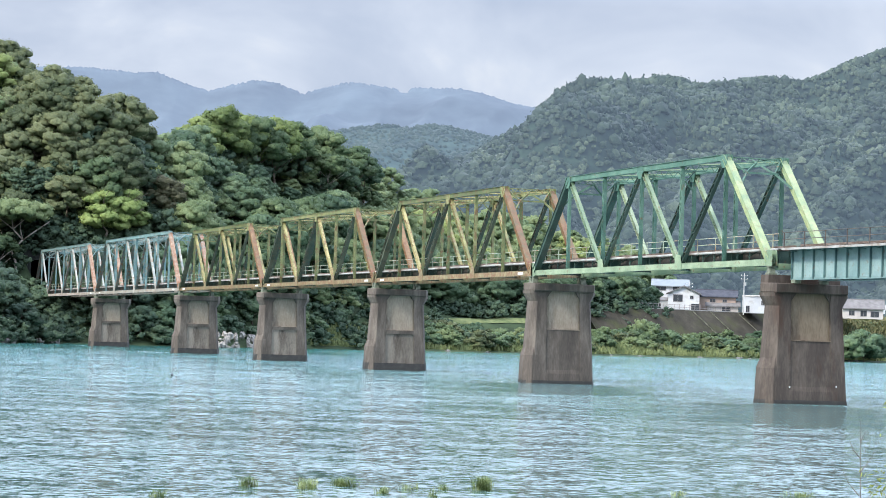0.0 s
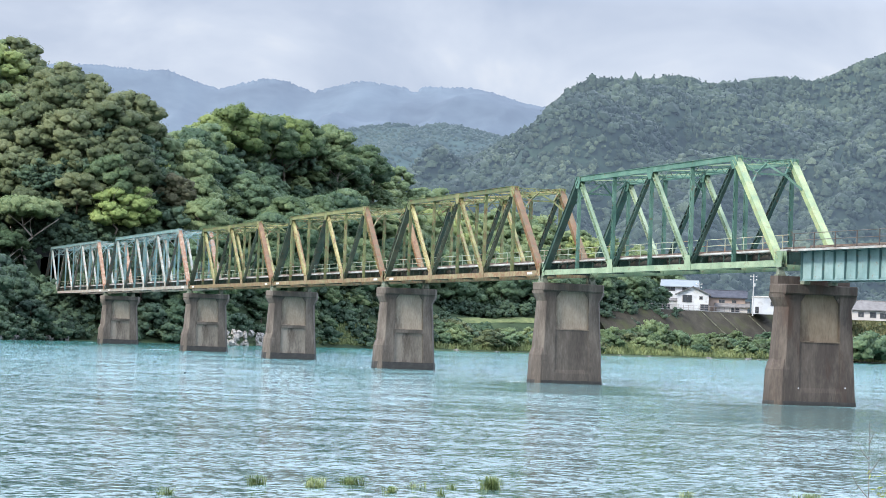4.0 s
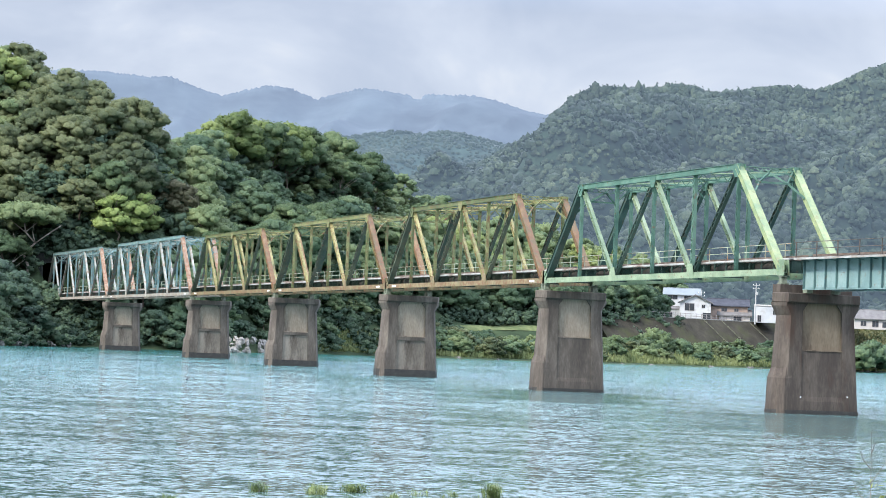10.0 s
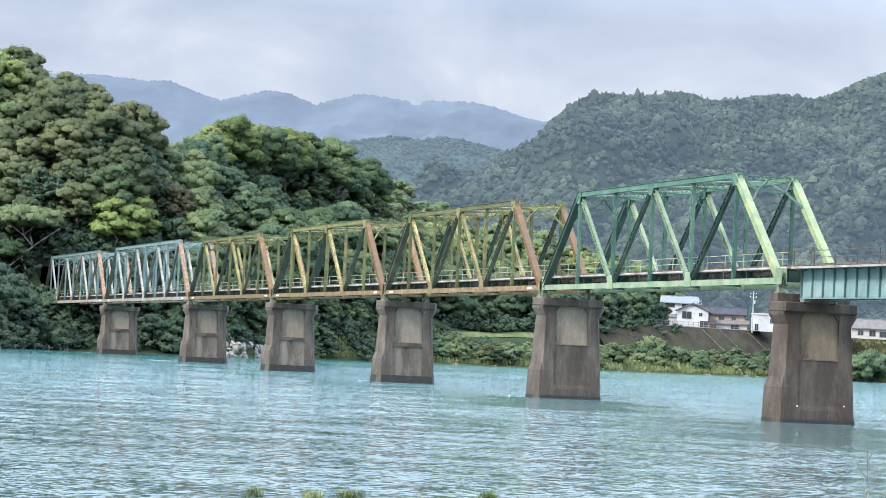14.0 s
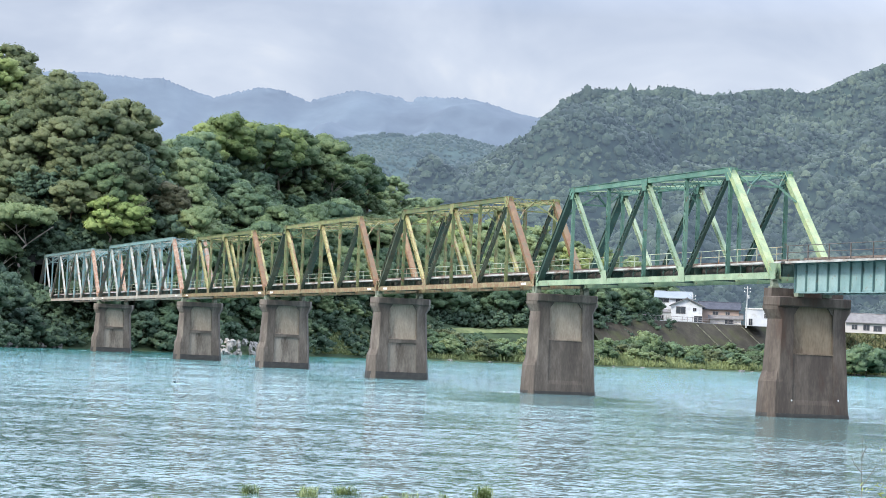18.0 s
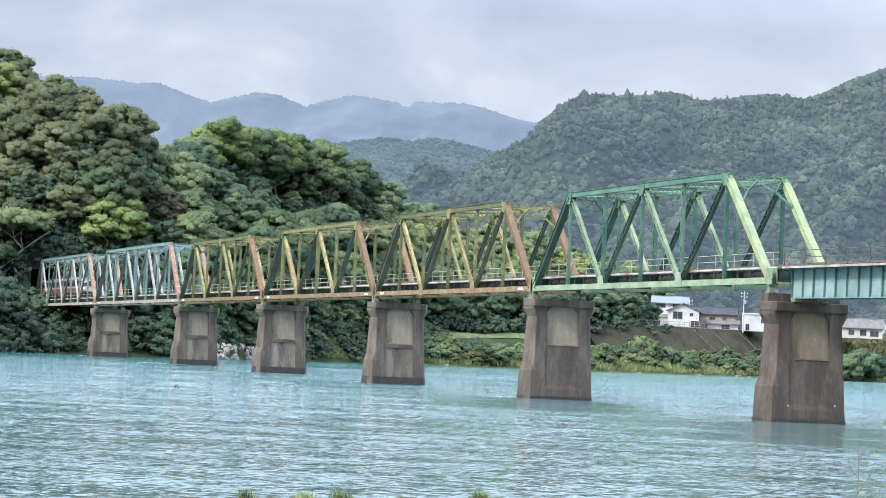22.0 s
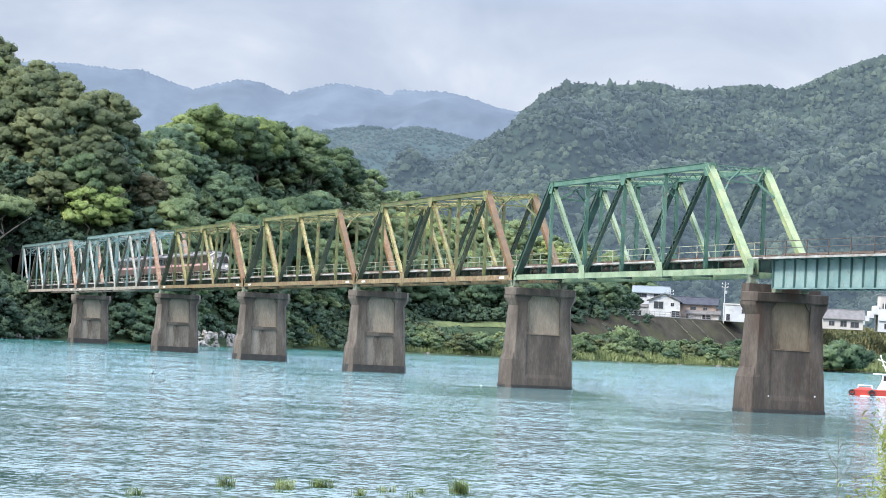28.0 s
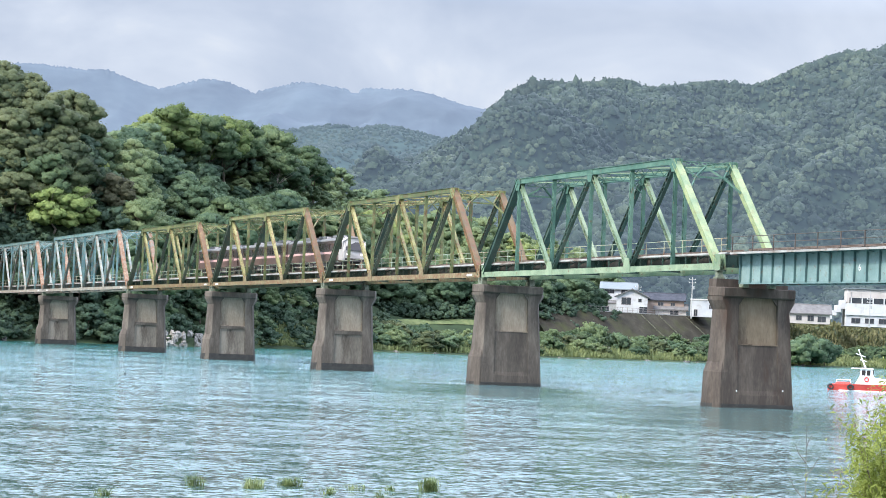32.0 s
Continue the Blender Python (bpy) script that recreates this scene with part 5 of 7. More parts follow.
# wooded slopes: small crowns all over, lit with the lie of the slope
def forest(name, grid, count, near, across, down, leafs, material, label, seed, lift=1.6, stands=0.22):
    """Crowns on a range: near: least radius, and how far single ones exceed it; across, down: the share of the slope that they cover."""
    rng = np.random.default_rng(seed)
    mv = grid[2:]
    du, dv = np.gradient(mv, axis=0), np.gradient(mv, axis=1)
    nv = unit(np.cross(dv, du))
    nv = np.where(nv[..., 2:] < 0, -nv, nv)
    ri = rng.uniform(0, down, count) * (mv.shape[0] - 2)
    ci = rng.uniform(*across, count) * (mv.shape[1] - 2)
    edge = count // 18
    ri[:edge] = rng.uniform(0, 0.6, edge)
    r0, c0 = ri.astype(int), ci.astype(int)
    fr, fc = (ri - r0)[:, None], (ci - c0)[:, None]
    at = (mv[r0, c0] * (1 - fr) + mv[r0 + 1, c0] * fr) * (1 - fc) + (mv[r0, c0 + 1] * (1 - fr) + mv[r0 + 1, c0 + 1] * fr) * fc
    slope = nv[r0, c0]
    rad = np.minimum(near[0] + rng.exponential(near[1], count), near[0] * 3.2)
    d = rng.normal(0, 1, (count, leafs, 3))
    d[..., 2] = np.abs(d[..., 2])
    d /= np.linalg.norm(d, axis=2)[..., None]
    # pointed conifers in stands along the crest, broad crowns below
    cone = rng.uniform(0, 1, count) < stands * 0.1 + stands * (waves(at[:, 0], at[:, 1], 60) > 0.15) * (ri < 12)
    shape = np.stack([np.where(cone, 0.55, 1), np.where(cone, 0.55, 1), np.where(cone, 1.35, 0.85)], 1)
    pts = at[:, None, :] + d * (rad[:, None] * shape)[:, None, :] * rng.uniform(0.86, 1.1, (count, leafs, 1)) + np.array([0, 0, lift])
    v, q = leaf_quads(rng, pts.reshape(-1, 3), d.reshape(-1, 3), near[0] * 0.85, aspect=0.85, tilt=0.3)
    core = at[:, None, :] + ICO_V[None] * (rad[:, None] * shape)[:, None, :] * rng.uniform(0.55, 1.05, (count, 12, 1)) + np.array([0, 0, lift])
    core_f = (ICO_F[None] + 12 * np.arange(count)[:, None, None]).reshape(-1, 3)
    lie = np.repeat(slope, leafs, axis=0)
    leaf_n = np.repeat(unit(0.45 * d.reshape(-1, 3) + 0.8 * lie + rng.normal(0, 0.3, (count * leafs, 3))), 4, axis=0)
    core_n = unit(0.45 * np.tile(ICO_V, (count, 1)) + 0.8 * np.repeat(slope, 12, axis=0))
    me = array_mesh(name, np.concatenate([v, core.reshape(-1, 3)]), np.concatenate([q[:, [2, 1, 0]], q[:, [3, 2, 0]], core_f + len(v)]), True)
    set_normals(me, np.concatenate([leaf_n, core_n]))
    me.materials.append(material)
    tagged(new(name, me), label, "forest", kind="stuff")


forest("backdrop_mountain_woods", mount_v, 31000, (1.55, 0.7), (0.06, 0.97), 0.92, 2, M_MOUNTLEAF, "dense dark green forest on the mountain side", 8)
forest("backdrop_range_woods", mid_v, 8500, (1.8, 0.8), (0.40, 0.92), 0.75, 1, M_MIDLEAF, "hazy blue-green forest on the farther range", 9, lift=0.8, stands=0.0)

# bushes and reeds along the low bank
BUSH = []
for v_, leafmat in ((0, M_LEAF), (1, M_LEAF), (2, M_LEAFDARK), (3, M_LEAFBLUE)):
    b_ = thing("bush", pose(0, 0, -60), "bushy green riverside shrub", "bush", "riverside shrubs")
    part("stem", trunk_mesh("stem", 90 + v_, 2.4, 0.07, 1.2, limbs=4), M_BARK, b_)
    part("leaves", crown_mesh("leaves", leafmat, 70 + v_, 2.3, 3.4, 7, 6, 11, 0.32, base=0.0, flat=0.8), leafmat, b_)
    BUSH.append(b_)
rng = np.random.default_rng(21)
for k in range(286):
    y = rng.uniform(58, 300) if k > 220 else rng.uniform(228, 300) if k > 170 else (rng.uniform(84, 150) if k > 110 else rng.uniform(140, 235))
    depth = rng.uniform(8, 17) if y > 236 else rng.uniform(5, 21) if y > 150 or y < 84 else rng.uniform(4, 15)
    x = float(shore(y)) - depth / 0.86
    s_ = rng.uniform(0.6, 1.35)
    copy_thing(BUSH[int(rng.integers(4))], pose(x, y, float(ground(x, y)) - 0.2, 0, 0, rng.uniform(0, 360)) @ Matrix.Diagonal((s_ * 1.2, s_ * 1.2, s_, 1)))
# large shrubs that stand out before the embankment
for x, y, s_, k in ((-392, 168.5, 1.9, 1), (-395, 172.5, 1.6, 0), (-391, 176, 1.5, 3), (-388, 180.5, 1.2, 1), (-393, 164, 1.2, 0), (-404, 236, 2.3, 3), (-407, 241.5, 2.5, 3), (-404, 232, 1.6, 0), (-410, 247.5, 2.2, 3), (-388, 208, 1.1, 0)):
    copy_thing(BUSH[k], pose(x, y, float(ground(x, y)) - 0.2, 0, 0, 40 * x) @ Matrix.Diagonal((s_, s_, s_ * 1.05, 1)))
for proto in BUSH:
    for o in list(proto.children_recursive) + [proto]:
        bpy.data.objects.remove(o)

rng = np.random.default_rng(31)
n_r = 36000
ry_ = rng.uniform(56, 330, n_r)
dep = rng.uniform(0.2, 1, n_r) ** 1.3 * 19
dep = np.where(ry_ < 84, 0.3 * dep, dep)
rx_ = shore(ry_) - dep / 0.86
rz_ = np.where(ground(rx_, ry_) < 4.5, ground(rx_, ry_), -3.0)
hgt = rng.uniform(0.6, 1.7, n_r) * (0.6 + 0.7 * smooth(0, 8, dep))
ang = rng.uniform(0, math.tau, n_r)
wd = rng.uniform(0.10, 0.28, n_r)
lean = rng.normal(0, 0.3, (n_r, 2))
base_ = np.stack([rx_, ry_, rz_], 1)
side_ = np.stack([np.cos(ang), np.sin(ang), np.zeros(n_r)], 1) * wd[:, None]
tip_ = base_ + np.stack([lean[:, 0], lean[:, 1], hgt], 1)
v = np.stack([base_ - side_, base_ + side_, tip_ + side_ * 0.35, tip_ - side_ * 0.35], 1).reshape(-1, 3)
me = array_mesh("reeds", v, np.arange(4 * n_r).reshape(-1, 4))
me.materials.append(M_REED)
tagged(new("reeds", me), "yellow-green reeds and grass along the low bank", "reeds", kind="stuff")

# dry scrub on the slope beyond the revetment
M_SCRUB = foliage("dry_scrub", (0.085, 0.105, 0.045), (0.165, 0.170, 0.080), (0.26, 0.245, 0.13), scale=0.12, through_leaf=0.2, vary=0.4)
rng = np.random.default_rng(33)
n_s = 16000
ry_ = rng.uniform(238, 335, n_s)
rx_ = shore(ry_) - rng.uniform(13, 35, n_s) / 0.86
base_ = np.stack([rx_, ry_, ground(rx_, ry_) - 0.1], 1)
ang = rng.uniform(0, math.tau, n_s)
side_ = np.stack([np.cos(ang), np.sin(ang), np.zeros(n_s)], 1) * rng.uniform(0.15, 0.4, n_s)[:, None]
tip_ = base_ + np.stack([rng.normal(0, 0.35, n_s), rng.normal(0, 0.35, n_s), rng.uniform(0.4, 1.5, n_s) * (1 + 0.5 * waves(rx_, ry_, 4))], 1)
v = np.stack([base_ - side_, base_ + side_, tip_ + side_ * 0.5, tip_ - side_ * 0.5], 1).reshape(-1, 3)
me = array_mesh("scrub", v, np.arange(4 * n_s).reshape(-1, 4))
me.materials.append(M_SCRUB)
tagged(new("scrub", me), "brownish dry scrub on the slope below the factory", "scrub", kind="stuff")

# mown strip on the levee's upper slope
sy_ = np.repeat(np.linspace(100, 137, 50)[:, None], 6, 1)
deep_ = np.linspace(12, 34, 120)
sx_ = np.zeros((50, 6))
for j in range(50):
    line_ = shore(sy_[j, 0]) - deep_ / 0.86
    sx_[j] = np.interp(np.linspace(6.4, 7.7, 6) + 0.8 * smooth(106, 131, sy_[j, 0]), np.maximum.accumulate(ground(line_, np.full(120, sy_[j, 0]))), line_)
v = np.stack([sx_, sy_, ground(sx_, sy_) + 0.06], -1).reshape(-1, 3)
k = np.arange(300).reshape(50, 6)
q = np.stack([k[:-1, :-1], k[1:, :-1], k[1:, 1:], k[:-1, 1:]], -1).reshape(-1, 4)
me = array_mesh("levee_grass", v, q, True)
M_MOWN = mat("mown_grass", ((0.3, (0.075, 0.105, 0.040)), (0.7, (0.170, 0.190, 0.080))), scale=0.6, rough=0.9, fine=2, bump=0.4, spec=0.2)
me.materials.append(M_MOWN)
tagged(new("levee_grass", me), "mown light green grass strip on the levee", "grass", kind="structure")
# ---- the embankment and the village ----
M_REVET = mat("dark_revetment", ((0.3, (0.020, 0.018, 0.012)), (0.5, (0.033, 0.029, 0.02)), (0.7, (0.055, 0.048, 0.033))), scale=0.25, rough=0.95, fine=3, bump=0.4, mix2=((0.042, 0.044, 0.018), 0.35, 0.14), spec=0.2)
M_PALECONC = mat("pale_cement", ((0.3, (0.24, 0.23, 0.20)), (0.7, (0.38, 0.37, 0.33))), scale=0.5, rough=0.9)
M_WALLWHITE = mat("white_render", ((0.3, (0.43, 0.43, 0.42)), (0.7, (0.56, 0.56, 0.55))), scale=0.3, rough=0.85, mix2=((0.38, 0.36, 0.33), 0.2, 0.4))
M_WALLCREAM = mat("cream_render", ((0.3, (0.42, 0.38, 0.34)), (0.7, (0.52, 0.48, 0.44))), scale=0.3, rough=0.85)
M_WALLTAN = mat("tan_boards", ((0.3, (0.24, 0.17, 0.13)), (0.7, (0.34, 0.26, 0.21))), scale=0.4, rough=0.85)
M_ROOFGREY = mat("grey_tiles", ((0.3, (0.105, 0.10, 0.095)), (0.7, (0.18, 0.172, 0.165))), scale=0.8, rough=0.8, fine=5, bump=0.5, spec=0.2)
M_ROOFDARK = mat("dark_tiles", ((0.3, (0.03, 0.033, 0.042)), (0.7, (0.065, 0.068, 0.08))), scale=0.8, rough=0.8, fine=5, bump=0.5, spec=0.2)
M_ROOFPALE = mat("pale_metal_roof", ((0.3, (0.16, 0.185, 0.195)), (0.7, (0.215, 0.24, 0.25))), scale=0.3, rough=0.85, spec=0.15)
M_GLASSDARK = mat("dim_window_glass", ((0.3, (0.02, 0.025, 0.03)), (0.7, (0.06, 0.065, 0.07))), scale=0.4, rough=0.08, bump=0)
M_FRAME = mat("window_frame", ((0.3, (0.2, 0.17, 0.15)), (0.7, (0.3, 0.27, 0.25))), scale=1, rough=0.5)
M_POLE = mat("grey_pole", ((0.3, (0.30, 0.30, 0.29)), (0.7, (0.45, 0.45, 0.43))), scale=1, rough=0.8)
M_STEP = mat("mossy_cement", ((0.3, (0.07, 0.072, 0.04)), (0.7, (0.24, 0.23, 0.17))), scale=0.8, rough=0.9)
# yaw that turns the building fronts to the camera
FACE = 64.0


def rim(y):
    """The wall's crest falls away at its end by the trees."""
    return 12.55 - 1.9 * (1 - float(smooth(156, 174, y)))


def revetment():
    wall = thing("embankment_wall", pose(0, 0, 0), "dark weathered concrete revetment below the village", "retaining wall")
    ys = np.arange(158, 240, 2.55)
    for a, b in zip(ys[:-1], ys[1:]):
        s = Shell()
        sa, sb = float(shore(a)), float(shore(b))
        pts = []
        for y, x in ((a + 0.006, sa), (b - 0.006, sb)):
            top = rim(y)
            pts.append([(x - 21.5 / 0.86, y, 4.2), (x - 31.0 / 0.86, y, top), (x - 33.2 / 0.86, y, top), (x - 33.2 / 0.86, y, 2.0), (x - 21.5 / 0.86, y, 2.0)])
        s.loft(pts)
        part("panel", s, M_REVET, wall)
    s = Shell()
    for a, b in zip(ys[:-1], ys[1:]):
        s.bar((float(shore(a)) - 32.4 / 0.86, a, rim(a) + 0.11), (float(shore(b)) - 32.4 / 0.86, b, rim(b) + 0.11), 1.0, 0.22)
    part("coping", s, M_PALECONC, wall, "pale concrete coping")
    for y0 in (197.5, 204.5, 215.5):
        s = Shell()
        rs = random.Random(int(y0))
        for k in range(36):
            y = y0 + k * 0.17 + rs.uniform(-0.06, 0.06)
            f = 30.9 - k * 0.255
            s.box(float(shore(y)) - f / 0.86 + 0.02, y, 12.46 - (30.9 - f) * 0.88, 0.5, rs.uniform(0.16, 0.46), rs.uniform(0.12, 0.3))
        part("steps", s, M_STEP, wall, "pale worn concrete steps")
    fence = thing("fence", pose(0, 0, 0), "low grey metal fence on the embankment", "fence")
    ys = np.arange(160, 236, 2.0)
    for y in ys:
        part("post", Shell().box(float(shore(y)) - 32.9 / 0.86, y, rim(y) + 0.85, 0.12, 0.12, 1.4), M_FRAME, fence)
    for z in (0.75, 1.4):
        s = Shell()
        for a, b in zip(ys[:-1], ys[1:]):
            s.bar((float(shore(a)) - 32.9 / 0.86, a, rim(a) + z), (float(shore(b)) - 32.9 / 0.86, b, rim(b) + z), 0.06, 0.09)
        part("rail", s, M_FRAME, fence)


revetment()


def window(parent, x, z, w, h, y):
    fr = Shell()
    for dx, dz, sw, sh in ((0, h / 2, w + 0.1, 0.08), (0, -h / 2, w + 0.1, 0.08), (-w / 2, 0, 0.08, h), (w / 2, 0, 0.08, h), (0, 0, 0.05, h)):
        fr.box(x + dx, y - 0.04, z + dz, sw, 0.1, sh)
    wn_ = part("window", fr, M_FRAME, parent)
    for dx in (-w / 4, w / 4):
        part("pane", Shell().box(x + dx, y - 0.012, z, w / 2 - 0.06, 0.02, h - 0.08), M_GLASSDARK, wn_)


def house(m, w, d, h, rise, wall, roof, label, windows=(), gable="x", eave=0.6, extra=None):
    """A house; its own -y side is turned to the camera across the river. gable: the axis along which the ridge runs."""
    ob = thing("house", m, label, "house", "village houses")
    s = Shell()
    if gable == "x":
        s.box(0, 0, h / 2, w, d, h)
        for sx in (-1, 1):
            s.add([(sx * w / 2, -d / 2, h), (sx * w / 2, d / 2, h), (sx * w / 2, 0, h + rise), (sx * (w / 2 - 0.15), -d / 2, h), (sx * (w / 2 - 0.15), d / 2, h), (sx * (w / 2 - 0.15), 0, h + rise)], [(0, 1, 2), (5, 4, 3), (0, 2, 5, 3), (1, 4, 5, 2)])
    else:
        s.wedge([(-w / 2, 0), (w / 2, 0), (w / 2, h), (0, h + rise), (-w / 2, h)], -d / 2, d / 2)
    part("wall", s, wall, ob)
    for side in (-1, 1):
        r = Shell()
        if gable == "x":
            k = rise / (d / 2)
            r.add([(-w / 2 - eave, side * (d / 2 + eave), h - k * eave), (w / 2 + eave, side * (d / 2 + eave), h - k * eave), (w / 2 + eave, 0, h + rise + 0.04), (-w / 2 - eave, 0, h + rise + 0.04),
                   (-w / 2 - eave, side * (d / 2 + eave), h - k * eave + 0.25), (w / 2 + eave, side * (d / 2 + eave), h - k * eave + 0.25), (w / 2 + eave, 0, h + rise + 0.3), (-w / 2 - eave, 0, h + rise + 0.3)],
                  [(0, 1, 2, 3), (7, 6, 5, 4), (0, 4, 5, 1), (1, 5, 6, 2), (3, 2, 6, 7), (0, 3, 7, 4)])
        else:
            k = rise / (w / 2)
            r.add([(side * (w / 2 + eave), -d / 2 - eave, h - k * eave), (side * (w / 2 + eave), d / 2 + eave, h - k * eave), (0, d / 2 + eave, h + rise + 0.04), (0, -d / 2 - eave, h + rise + 0.04),
                   (side * (w / 2 + eave), -d / 2 - eave, h - k * eave + 0.25), (side * (w / 2 + eave), d / 2 + eave, h - k * eave + 0.25), (0, d / 2 + eave, h + rise + 0.3), (0, -d / 2 - eave, h + rise + 0.3)],
                  [(0, 1, 2, 3), (7, 6, 5, 4), (0, 4, 5, 1), (1, 5, 6, 2), (3, 2, 6, 7), (0, 3, 7, 4)])
        part("roof", r, roof, ob)
    rd = Shell()
    if gable == "x":
        rd.tube((-w / 2 - eave, 0, h + rise + 0.28), (w / 2 + eave, 0, h + rise + 0.28), 0.16, n=6)
    else:
        rd.tube((0, -d / 2 - eave, h + rise + 0.28), (0, d / 2 + eave, h + rise + 0.28), 0.16, n=6)
    part("ridge", rd, roof, ob)
    for x, z, ww, hh in windows:
        window(ob, x, z, ww, hh, -d / 2)
    return ob


def up(x, y):
    return float(ground(x, y)) - 0.1


house(pose(-437.5, 201.5, 12.4, 0, 0, FACE), 8.6, 7, 4.9, 1.9, M_WALLWHITE, M_ROOFGREY, "white two-storey house with a grey gable roof", ((-1.6, 3.6, 2.6, 2.0), (2.2, 3.9, 0.9, 0.9), (3.2, 1.2, 2.2, 1.9)), gable="y")
house(pose(-440.5, 195.6, 12.4, 0, 0, FACE), 4.6, 5, 2.8, 0.5, M_POLE, M_ROOFGREY, "low grey garage with a flat roof beside the white house", ((-0.4, 1.1, 1.4, 1.8),), gable="x", eave=0.2)
house(pose(-451, 203.6, 12.6, 0, 0, FACE), 9.6, 8, 7.0, 1.6, M_WALLWHITE, M_ROOFPALE, "tall white house with a pale metal roof", ((-2.6, 6.3, 2.8, 1.3), (2.0, 6.3, 2.4, 1.3)), gable="x")
house(pose(-441, 213.2, 12.6, 0, 0, FACE), 11.0, 8, 4.3, 1.7, M_WALLTAN, M_ROOFDARK, "brown two-storey house with a dark tiled roof", ((-1.0, 3.1, 1.6, 1.0), (2.4, 3.1, 1.2, 0.8)), gable="x")
house(pose(-437.5, 213.6, 12.5, 0, 0, FACE), 8.6, 4, 1.9, 1.1, M_WALLCREAM, M_ROOFGREY, "low annex with a grey tiled roof before the brown house", ((1.0, 0.9, 2.4, 1.2),), gable="x")
house(pose(-431.5, 220.3, 12.5, 0, 0, FACE), 6.4, 6, 4.5, 0.12, M_WALLWHITE, M_PALECONC, "plain white flat-roofed block at the embankment", ((2.3, 2.9, 0.8, 1.2), (-1.8, 1.1, 1.0, 1.8)), gable="x", eave=0.1)
house(pose(-446, 262.8, 12.2, 0, 0, FACE), 11.5, 8, 3.1, 2.3, M_WALLCREAM, M_ROOFGREY, "cream single-storey house with a grey tiled roof", ((-3.2, 1.6, 1.6, 1.4), (0.2, 1.6, 1.8, 1.7), (3.4, 1.4, 2.4, 1.6)), gable="x")
house(pose(-452, 252.0, 12.2, 0, 0, FACE), 8, 7, 4.6, 1.6, M_WALLWHITE, M_ROOFGREY, "white house half hidden behind the bridge pier", ((-1.5, 3.4, 1.8, 1.2), (1.5, 3.4, 1.8, 1.2)), gable="x")


def factory(m):
    f = thing("factory_building", m, "long white industrial building with ribbon windows", "building")
    part("lower_block", Shell().box(9, 0, 2.6, 42, 14, 5.2), M_WALLWHITE, f)
    part("parapet", Shell().box(9, -7.2, 5.0, 42.4, 0.5, 3.4), M_WALLWHITE, f)
    s = Shell()
    s.box(9, 1, 8.9, 41, 11, 4.4)
    part("upper_block", s, M_WALLCREAM, f)
    part("recess", Shell().box(9, -6.2, 7.6, 40, 1.0, 1.6), M_GLASSDARK, f, "dim recessed window band")
    for k in range(13):
        part("column", Shell().box(-10.5 + k * 3.2, -6.85, 7.6, 0.35, 0.3, 1.9), M_WALLWHITE, f)
    for k in range(15):
        part("cladding_strip", Shell().box(-10.4 + k * 2.8, -4.62, 9.4, 0.10, 0.12, 3.0), M_WALLWHITE, f)
    part("roof_slab", Shell().box(9, 1, 11.2, 42, 12, 0.25), M_ROOFPALE, f)
    for k in range(4):
        part("stepped_gable", Shell().box(-12.6 - k * 1.3, 0, 6.4 - k * 1.3, 1.3, 10, 2.6 - k * 0.5), M_WALLWHITE, f)
    for k in range(9):
        window(f, -9 + k * 4, 1.7, 2.6, 1.5, -7.02)


factory(pose(-449, 290.0, 12.1, 0, 0, FACE))


def utility_pole(m, high, label):
    p = thing("utility_pole", m, label, "utility pole", "utility poles")
    part("pole", Shell().tube((0, 0, -0.5), (0, 0, high), 0.19, 0.13, 10), M_POLE, p)
    for z in (high - 0.7, high - 1.6):
        part("crossarm", Shell().box(0, 0, z, 1.9, 0.12, 0.12), M_POLE, p)
        for x in (-0.8, 0.0, 0.8):
            part("insulator", Shell().tube((x, 0, z + 0.06), (x, 0, z + 0.32), 0.07, n=6), M_WHITE, p)
    part("transformer", Shell().tube((0.35, 0, high - 3.4), (0.35, 0, high - 2.5), 0.28, n=10), M_POLE, p)


utility_pole(pose(-427.5, 215.0, 12.4, 0, 0, FACE), 11.0, "grey concrete utility pole by the white block")
utility_pole(pose(-437, 277.6, 12.2, 0, 0, FACE), 8.5, "grey concrete utility pole by the factory")
utility_pole(pose(-445, 206.8, 12.4, 0, 0, FACE), 8.6, "slim grey pole between the houses")

# ---- railway ends, train, boat, bird, plants in front ----
# the trees' shade over the portal is put into the stone colour
M_SHADESTONE = mat("damp_dark_stone", ((0.3, (0.012, 0.014, 0.013)), (0.7, (0.040, 0.044, 0.038))), scale=1.2, rough=0.9, fine=6, bump=0.5, spec=0.2)
portal = thing("tunnel_portal", pose(-321.2, WIDE / 2, 8.0), "tunnel portal under the trees, its stone darkened for shade", "tunnel portal")
for y in (-4.0, 4.0):
    part("jamb", Shell().box(0, y, 4.0, 1.4, 2.4, 9.0), M_SHADESTONE, portal)
part("lintel", Shell().box(0, 0, 9.4, 1.4, 10.4, 2.0), M_SHADESTONE, portal)
abut = thing("bridge_abutment", pose(PIERS[6], WIDE / 2, 0), "stone abutment at the wooded end of the bridge", "abutment")
part("abutment_wall", Shell().box(-2.2, 0, (chord_z(PIERS[6]) - 1.0) / 2 - 1, 5.0, 7.5, chord_z(PIERS[6]) - 0.8 + 2), M_CONC, abut)
part("back_wall", Shell().box(-3.6, 0, chord_z(PIERS[6]) - 0.2, 1.6, 7.0, 2.2), M_CONC, abut)
bed = thing("track_bed", pose(0, 0, 0), "ballasted single track running on behind the hill", "railway track", kind="structure")
s = Shell()
